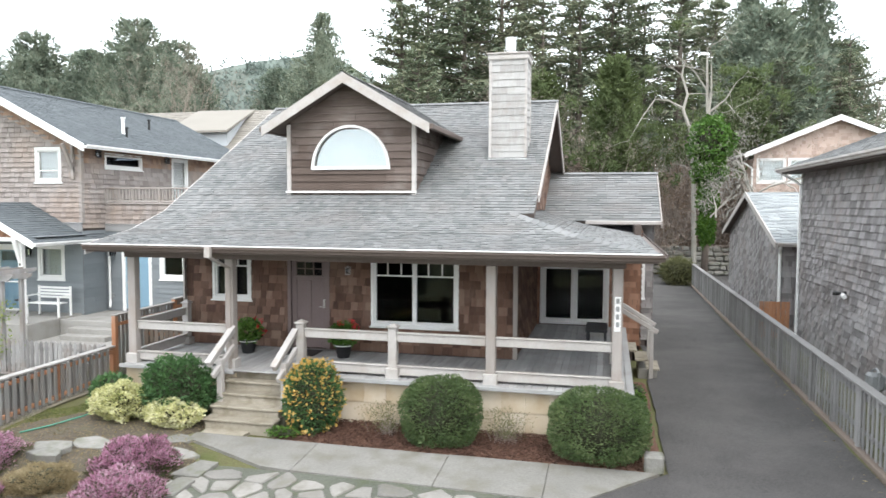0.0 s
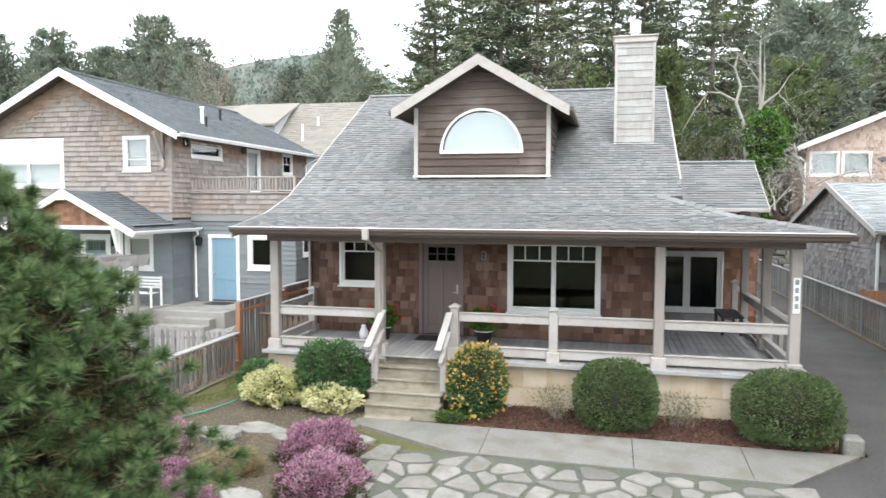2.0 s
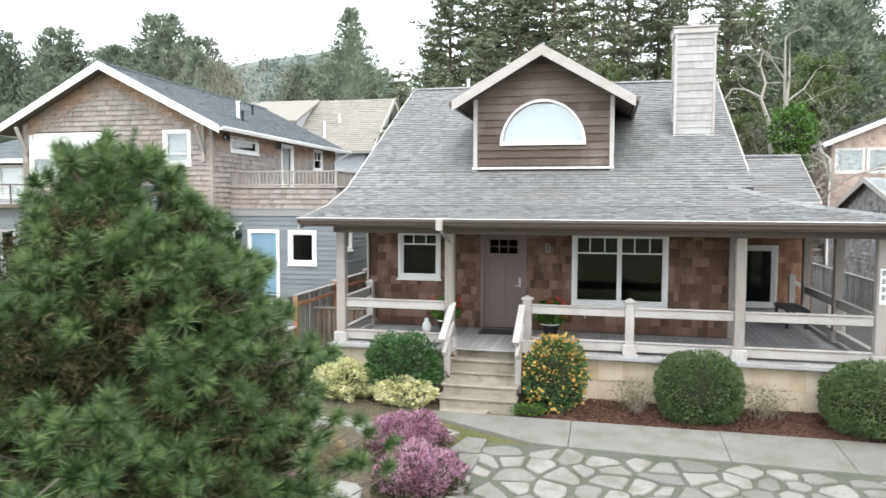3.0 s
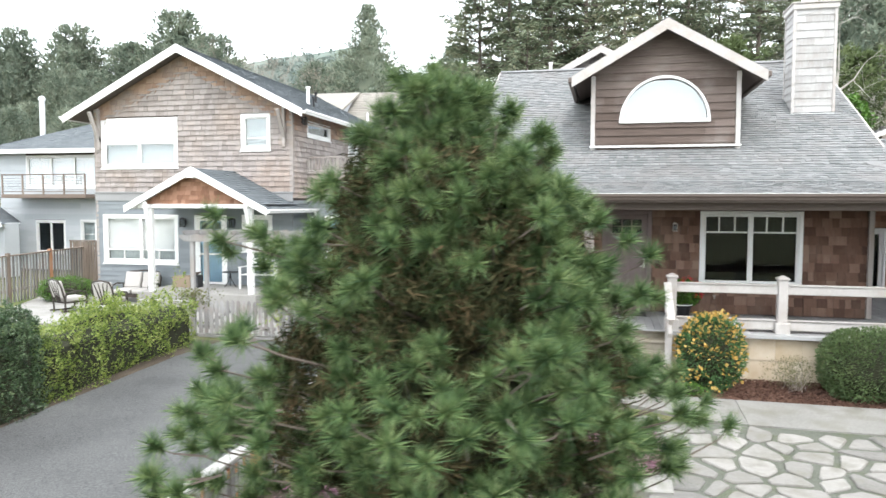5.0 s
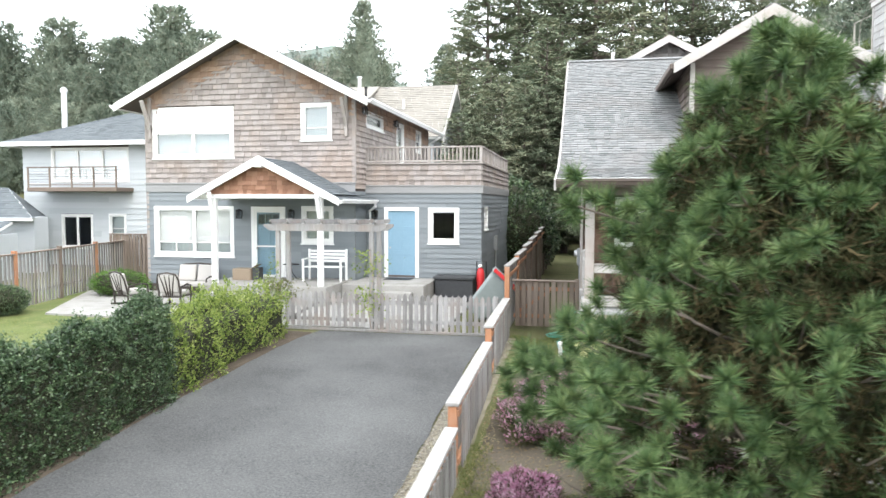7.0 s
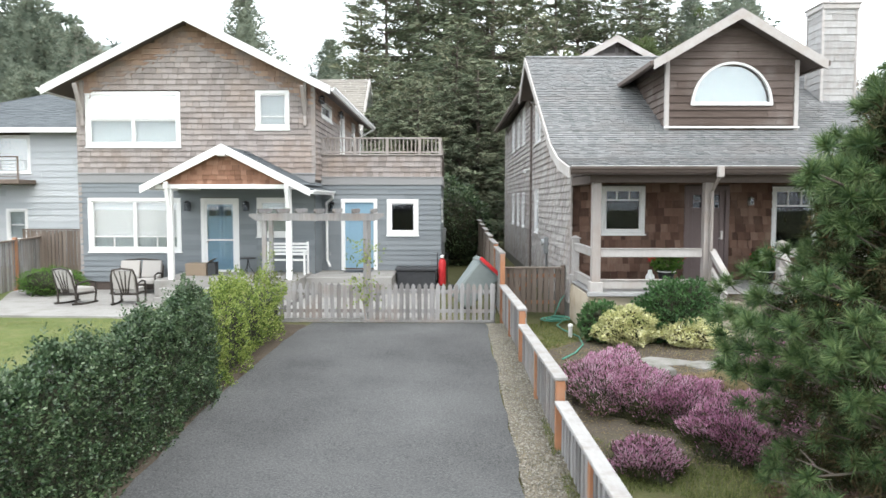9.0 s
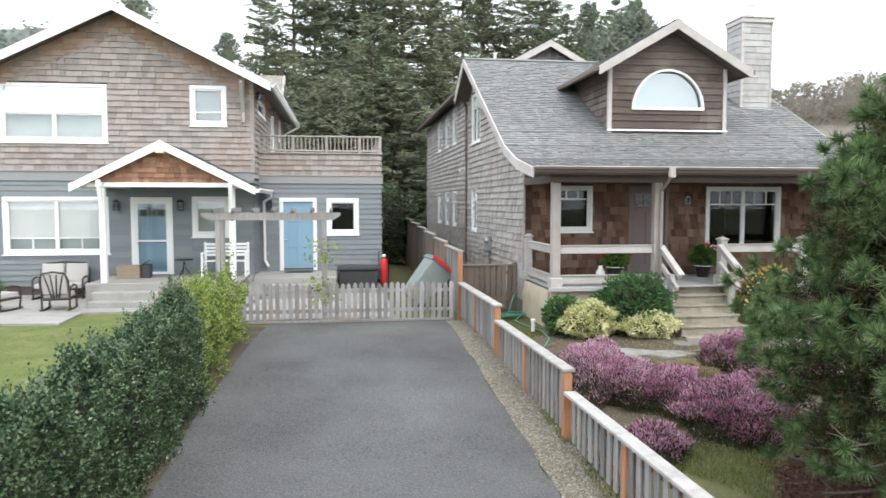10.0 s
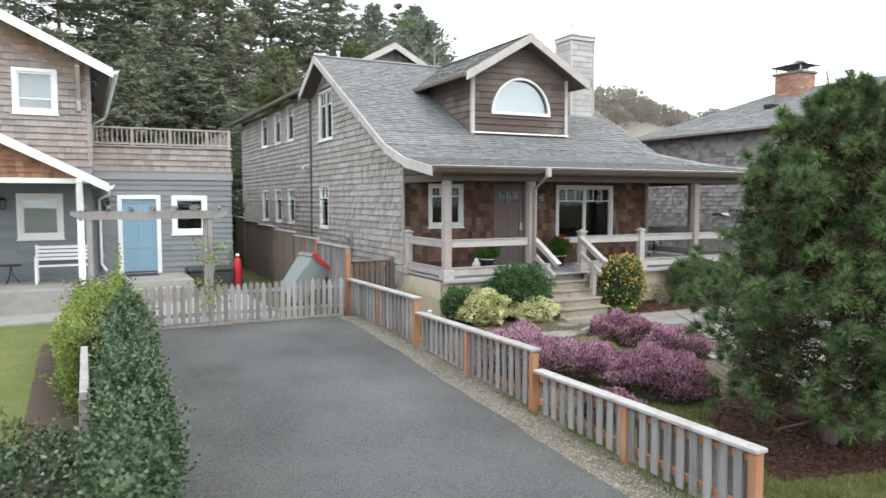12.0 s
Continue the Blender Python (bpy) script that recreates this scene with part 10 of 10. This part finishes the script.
# far hills with small trees along them, haze painted into their colour
def far_hill(name, x0, x1, y, base, amp, seed, label, material, n, tall, wide, per, fade=0.25, leaf=0.2):
    rs = np.random.RandomState(seed)
    rise = lambda x: (base + amp * noise.noise((x * 0.018 + seed, 0, 0)) + 0.35 * amp * noise.noise((x * 0.06, seed, 0))) * min(1, max(0.0, min(x - x0, x1 - x) / ((x1 - x0) * fade))) ** 0.5
    xs = rs.uniform(x0, x1, n)
    ridge = np.array([rise(x) for x in xs])
    zs = ridge * rs.uniform(0.25, 1, n) ** 0.6
    foot = np.stack([xs, y - (ridge - zs) * 1.2, zs - 3 - tall * 0.7], 1)
    h = tall * rs.uniform(0.6, 1.3, n)
    t = rs.uniform(0, 1, (n, per)) ** 0.8
    az = rs.uniform(0, 6.283, (n, per))
    r = wide * (1 - t ** 1.6) * rs.uniform(0.25, 1.0, (n, per)) * rs.uniform(0.7, 1.2, (n, 1))
    p = foot[:, None, :] + np.stack([np.cos(az) * r, np.sin(az) * r, t * h[:, None]], 2)
    d = np.stack([np.cos(az), np.sin(az), np.full_like(az, 0.5)], 2) + rs.normal(size=(n, per, 3)) * 0.4
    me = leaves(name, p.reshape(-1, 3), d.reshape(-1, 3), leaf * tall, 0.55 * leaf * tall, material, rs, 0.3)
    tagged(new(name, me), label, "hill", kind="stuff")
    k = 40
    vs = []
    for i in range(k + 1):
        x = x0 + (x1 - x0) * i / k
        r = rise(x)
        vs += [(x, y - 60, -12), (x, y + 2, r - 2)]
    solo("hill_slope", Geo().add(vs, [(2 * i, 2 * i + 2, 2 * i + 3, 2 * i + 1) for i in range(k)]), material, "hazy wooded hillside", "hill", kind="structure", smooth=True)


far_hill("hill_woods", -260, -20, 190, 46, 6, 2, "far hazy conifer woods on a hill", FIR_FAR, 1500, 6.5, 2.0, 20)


def bare_woods(x0, x1, y, seed):
    """A row of leafless crowns, fine twigs round a close middle, on a brushy bank."""
    rs = np.random.RandomState(seed)
    crest = lambda x: 19.6 + 2.4 * math.exp(-((x - 64) / 8.5) ** 2) - 1.4 * math.exp(-((x - 81) / 6.0) ** 2) + 0.5 * noise.noise((x * 0.35, seed, 0))
    p, d = [], []
    x = x0
    while x < x1:
        for row in range(3):
            r = rs.uniform(1.5, 2.6)
            h = rs.uniform(3.2, 5.0)
            c = np.array([x + rs.uniform(-0.8, 0.8), y - 3 * row + rs.uniform(-1, 1), crest(x) - h * 0.5 - 2.0 * row + rs.uniform(-0.5, 0.5)])
            q = unit(rs.normal(size=(420, 3)))
            m = lumpy(q, x, 0.5, 1.6)[:, None]
            p.append(c + q * m * rs.uniform(0.2, 1.0, (420, 1)) ** 0.45 * np.array([r, r, h * 0.5]))
            d.append(q * 0.7 + np.array([0, 0, 0.8]) + rs.normal(size=(420, 3)) * 0.35)
        x += 1.7
    tagged(new("bare_woods", leaves("bare_woods", np.concatenate(p), np.concatenate(d), 0.62, 0.2, HAZE_WOOD, rs, 0.3)), "leafless brown woods along a low ridge", "woods", kind="stuff")
    k = 40
    vs = []
    for i in range(k + 1):
        x = x0 - 4 + (x1 - x0 + 8) * i / k
        vs += [(x, y - 40, -6), (x, y - 1, crest(x) - 3.0), (x, y + 30, -4)]
    solo("hill_slope", Geo().add(vs, [(3 * i + a, 3 * i + 3 + a, 3 * i + 4 + a, 3 * i + 1 + a) for i in range(k) for a in (0, 1)]), HAZE_WOOD, "brushy brown bank under the leafless woods", "hill", kind="structure", smooth=True)


bare_woods(40, 112, 95, 7)


# bare brush, dead trees and ivy in front of the woods
def branching(g, p, d, r, L, depth, rs, spread=0.6, lift=0.12, tips=None, n_min=2):
    pts, rad = [p], [r]
    q = p.copy()
    dd = d.copy()
    k = 4
    for i in range(k):
        dd = dd + rs.normal(size=3) * 0.2 + np.array([0, 0, lift * 0.3])
        dd = dd / np.linalg.norm(dd)
        q = q + dd * L / k
        pts.append(q)
        rad.append(r * (1 - 0.45 * (i + 1) / k))
    g.tube(pts, rad, 5 if r > 0.03 else 3, cap=False)
    if depth <= 0:
        if tips is not None:
            tips.append((q, dd))
        return
    for j in range(rs.randint(n_min, n_min + 2)):
        a = rs.randint(2, len(pts))
        nd = dd + rs.normal(size=3) * spread + np.array([0, 0, lift])
        branching(g, np.array(pts[a]), nd / np.linalg.norm(nd), rad[a] * 0.7, L * rs.uniform(0.55, 0.85), depth - 1, rs, spread, lift, tips, n_min)


def bare_tree(name, at, H, r, depth, seed, material, label, spread=0.6, stems=1, lift=0.12, lean=0.15, leaf=None, n_min=2, leaf_size=(0.25, 0.1), per_tip=6):
    rs = np.random.RandomState(seed)
    th = plant(name, at, label, "tree" if stems == 1 else "shrub", "")
    g, tips = Geo(), []
    for s in range(stems):
        d = rs.normal(size=3) * np.array([lean, lean, 0]) + np.array([0, 0, 1.0])
        branching(g, np.array(at, float) + rs.normal(size=3) * np.array([0.25, 0.25, 0]) * (stems > 1), d / np.linalg.norm(d), r, H * 0.42, depth, rs, spread, lift, tips, n_min)
    part("branchwork", g, material, th)
    if leaf:
        c = np.array([t[0] for t in tips])
        e = np.array([t[1] for t in tips])
        p = np.repeat(c, per_tip, 0) + rs.normal(size=(len(c) * per_tip, 3)) * 0.18
        haze = part("twig_haze", leaves("twig_haze", p, np.repeat(e, per_tip, 0) + rs.normal(size=p.shape) * 0.7, leaf_size[0], leaf_size[1], leaf, rs), None, th)
        haze["kind"] = "stuff"
    return th


zb = height(0, 47)
def dead_tree(seed, stems, label):
    """A bleached standing trunk with a few crooked limbs and fine twigs."""
    rs = np.random.RandomState(seed)
    th = plant("dead_tree", stems[0][0][0], label, "tree")
    g = Geo()
    for pts, r in stems:
        n = len(pts)
        g.tube(pts, [r * (1 - 0.75 * i / (n - 1)) for i in range(n)], 7)
        for i in range(1, n):
            q, prev = np.array(pts[i], float), np.array(pts[i - 1], float)
            for j in range(1):
                d = unit((q - prev)[None])[0] * 0.6 + rs.normal(size=3) * np.array([0.8, 0.4, 0.5])
                branching(g, q, d / np.linalg.norm(d), min(0.03, r * 0.3), rs.uniform(1.0, 1.9), 3, rs, 0.6, 0.02)
    part("branchwork", g, BARK_PALE, th)


dead_tree(51, [([(4.9, 44, 0.2), (4.75, 44, 6.0), (4.54, 44, 8.5), (4.07, 44, 9.8), (4.3, 44, 10.7), (3.95, 44, 11.8), (4.1, 44, 12.6)], 0.15), ([(4.1, 44, 9.9), (3.2, 43.8, 10.35), (2.44, 43.6, 10.4), (1.7, 43.5, 9.3), (1.0, 43.5, 8.0)], 0.06)], "crooked dead silver-grey tree on the bank")
dead_tree(52, [([(5.5, 44.6, 0.2), (5.45, 44.5, 6.0), (5.48, 44.5, 9.5), (5.4, 44.5, 12.0), (5.38, 44.5, 13.4)], 0.16), ([(5.6, 44.5, 9.7), (6.45, 44.4, 10.4), (6.97, 44.3, 11.3)], 0.07), ([(5.5, 44.5, 8.8), (5.65, 44.4, 11.0), (5.6, 44.3, 12.4)], 0.1), ([(5.4, 44.5, 11.0), (4.8, 44.4, 11.9), (4.3, 44.3, 12.4)], 0.05)], "tall dead silver-grey tree on the bank")
for k in range(27):
    x = -4 + 0.63 * k + rnd.uniform(-0.5, 0.5)
    y = (46.0 if k % 2 or 2.5 < x < 8 else 43.5) + rnd.uniform(0.8 if 2.5 < x < 8 else -1.0, 5)
    bare_tree("bare_brush", (x, y, height(x, y) - 0.2), rnd.uniform(5.5, 10.0), 0.06, 4, 60 + k, TWIG, "tangled leafless brush on the bank", 0.65, 4, 0.15, 0.35, (TWIG_PALE, RUSSET, RUSSET)[k % 3], 2, (0.26, 0.025) if k % 3 == 0 else (0.14, 0.055), 6)
for k, (x, y, hgt) in enumerate(((-37.5, 56, 19), (-35, 57, 17), (-3.2, 47, 12), (-1.0, 46, 10), (18.9, 60, 14), (16, 58, 11), (22, 61, 12))):
    bare_tree("bare_alder", (x, y, height(x, y) - 0.3), hgt, 0.12, 5, 90 + k, TWIG_PALE, "leafless pinkish-grey alder on the hillside", 0.5, 2, 0.2, 0.2, TWIG_PALE, 2, (0.34, 0.02), 9)
bare_tree("bare_shrub", (7.9, 43, 5.0), 6.2, 0.07, 5, 140, BARK_PALE, "grey lichen-covered leafless shrub on the bank", 0.75, 3, 0.0, 0.5, BARK_PALE, 2, (0.2, 0.02), 8)
bare_tree("bare_shrub", (5.6, 40, 3.6), 3.6, 0.05, 4, 141, BARK_PALE, "grey lichen-covered leafless shrub on the bank", 0.85, 3, -0.05, 0.8, BARK_PALE, 2, (0.18, 0.03), 10)
for k, (x, y, h) in enumerate(((0.1, 48, 13.0), (-0.9, 49, 11.5), (8.5, 54, 13.5), (10.4, 51, 13))):
    bare_tree("mossy_tree", (x, y, height(x, y) - 0.3), h, 0.16, 4, 120 + k, BARK, "mossy tree with light green foliage", 0.6, 2, 0.15, 0.2, MOSS_LEAF, 2, (0.3, 0.1), 50)
# evergreen crowns rising out of the brush
for k, (x, y, h, r) in enumerate(((0.2, 47.0, 13.4, 2.5), (8.7, 50.5, 12.2, 2.0), (-4.6, 49.5, 12.5, 2.2))):
    bushy_kind(30 + k, h, r, 0.5, "dense mid-green evergreen on the bank", MOSS_LEAF, "evergreen_tree", "evergreens on the bank", 150, 0.4).matrix_basis = pose(x, y, height(x, y))
# dead bracken and fine twigs that fill the foot of the bank
rs = np.random.RandomState(210)
q = rs.uniform(0, 1, (30000, 3))
q[:, 0] = -5 + 14.5 * q[:, 0]
lid = np.array([6.6 + 2.0 * noise.noise((a * 0.5, 3, 0)) + 1.0 * noise.noise((a * 1.7, 9, 0)) for a in q[:, 0]])
q[:, 2] = lid * q[:, 2] ** 0.8
q[:, 1] = 47.2 + 0.35 * q[:, 2] + 1.2 * q[:, 1]
d = rs.normal(size=q.shape) * 0.55 + np.array([0, -0.2, 0.7])
tagged(new("dead_bracken", leaves("dead_bracken", q[:17000], d[:17000], 0.34, 0.12, RUSSET, rs)), "brown dead bracken filling the foot of the bank", "brush", kind="stuff")
tagged(new("twig_thicket", blades("twig_thicket", q[17000:] - np.array([0, 0.5, 0]), d[17000:], 1.0, 0.035, TWIG, rs)), "grey-brown leafless twigs on the bank", "brush", kind="stuff")
# ivy-clad trunk
rs = np.random.RandomState(77)
th = plant("ivy_clad_tree", (5.0, 42, 0), "tree trunk smothered in bright green ivy", "tree")
part("trunk", Geo().tube([(5.2, 42, -0.3), (5.3, 42, 3), (5.2, 42.1, 6), (5.4, 42, 7.9)], [0.2, 0.17, 0.14, 0.1], 9), BARK, th, smooth=True)
cs = [((5.4, 42, 7.7), 1.2, 1.5), ((5.35, 42, 6.2), 0.95, 0.9), ((5.3, 42, 4.6), 0.55, 1.0), ((5.25, 42, 3.0), 0.42, 1.0)]
ps = []
for c, r, h in cs:
    d = unit(rs.normal(size=(2600, 3)))
    m = lumpy(d, c[2], 0.3, 2.0)[:, None]
    ps.append(d * m * rs.uniform(0.75, 1.02, (2600, 1)) * np.array([r, r, h]) + np.array(c))
p = np.concatenate(ps)
part("ivy", leaves("ivy", p, rs.normal(size=p.shape) + np.array([0, -0.5, 0.1]), 0.2, 0.17, IVY_LEAF, rs), None, th, "dense ivy leaves")
for k, c in enumerate(cs):
    part("inner_growth", core(c[1], c[1], c[2], c[0], k, 0.78, 0.3, 2.0, CORE_SHADE), None, th)
shrub("spiky_plant", 3.62, 39.5, 0.0, 0.8, 0.7, 0.7, 3000, 0.35, 0.04, BRUSH_LEAF, "spiky evergreen clump at the driveway's end", 130, 0.2, 2.0, 0.5)

# ---- grass blades and leaf litter ----
def tufts(name, x0, x1, y0, y1, n, length, width, material, label, seed, keep=None, lift=0.0):
    rs = np.random.RandomState(seed)
    x, y = rs.uniform(x0, x1, n), rs.uniform(y0, y1, n)
    if keep:
        k = np.array([keep(a, b) for a, b in zip(x, y)])
        x, y = x[k], y[k]
    z = np.array([height(a, b) for a, b in zip(x, y)]) - 0.02 + lift
    d = rs.normal(size=(len(x), 3)) * 0.45 + np.array([0, 0, 1.0])
    ob = new(name, blades(name, np.stack([x, y, z], 1), d, length, width, material, rs))
    return tagged(ob, label, "grass", kind="stuff")


tufts("lawn_grass", -24.5, -17.7, 6.0, 14.4, 60000, 0.05, 0.009, GRASS_BLADE, "short yellowish lawn grass", 1)
in_bed = lambda x, y: any(a <= x <= b for a, b in spans(PINE_BED, y))
patchy = lambda x, y: noise.noise((x * 0.9, y * 0.9, 4)) > -0.08 and not in_bed(x, y)
tufts("garden_grass", -11.45, -8.6, 2.2, 8.0, 34000, 0.07, 0.009, GRASS_BLADE, "mossy tufted grass beside the fence", 2, patchy, 0.02)
tufts("garden_grass", -11.4, -10.0, 11.0, 15.4, 12000, 0.04, 0.009, GRASS_BLADE, "short mossy grass by the porch", 3, patchy)
tufts("dry_stalks", -9.6, -6.8, 6.6, 10.6, 9000, 0.09, 0.007, DRY_GRASS, "dry straw-coloured stalks among the heather", 4, patchy)
tufts("garden_grass", -11.0, -5.5, 1.8, 4.15, 32000, 0.07, 0.009, GRASS_BLADE, "tufted grass before the pine", 5, lambda x, y: not in_bed(x, y))
tufts("straw_tufts", -11.92, -11.3, 2.5, 14.2, 7000, 0.045, 0.006, DRY_GRASS, "dry straw among the gravel", 8)
tufts("bank_grass", 1.5, 9, 45.5, 50, 6000, 0.25, 0.03, DRY_GRASS, "dry grass on the bank", 6, None)


def litter(name, poly, n, length, width, material, label, seed, lift=0.04):
    """Bark chips, needles or twigs strewn flat over a bed."""
    rs = np.random.RandomState(seed)
    x0, x1 = min(q[0] for q in poly), max(q[0] for q in poly)
    y0, y1 = min(q[1] for q in poly), max(q[1] for q in poly)
    x, y = rs.uniform(x0, x1, n), rs.uniform(y0, y1, n)
    k = np.array([any(a <= u <= b for a, b in spans(poly, v)) for u, v in zip(x, y)])
    x, y = x[k], y[k]
    z = np.array([height(a, b) for a, b in zip(x, y)]) + lift + rs.uniform(0, 0.02, len(x))
    d = rs.normal(size=(len(x), 3)) * np.array([1, 1, 0.25])
    tagged(new(name, leaves(name, np.stack([x, y, z], 1), d, length, width, material, rs, 0.1)), label, "litter", kind="stuff")


litter("bark_chips", [(-5.85, 11.66), (0.58, 11.64), (0.58, 12.8), (-5.85, 12.8)], 15000, 0.06, 0.022, MULCH, "red-brown bark chips", 21)
litter("bark_chips", PINE_BED, 20000, 0.07, 0.02, MULCH, "red-brown bark chips and needles under the pine", 22, 0.03)
litter("leaf_litter", [(-11.2, 6.6), (-6.7, 6.3), (-6.7, 10.6), (-7.5, 11.5), (-7.3, 12.8), (-9.8, 12.8), (-11.2, 11.4)], 12000, 0.05, 0.012, DRY_GRASS, "dry leaves and stalks on the soil", 23, 0.02)
litter("leaf_litter", [(3.4, 5.0), (4.2, 5.0), (4.2, 22.0), (4.0, 22.0)], 260, 0.06, 0.02, DRY_GRASS, "pale leaf scraps along the driveway fence", 24, 0.012)
tufts("garden_grass", -11.2, -7.2, 10.3, 12.6, 5000, 0.06, 0.008, GRASS_BLADE, "sparse weeds round the shrub bed", 7, patchy)
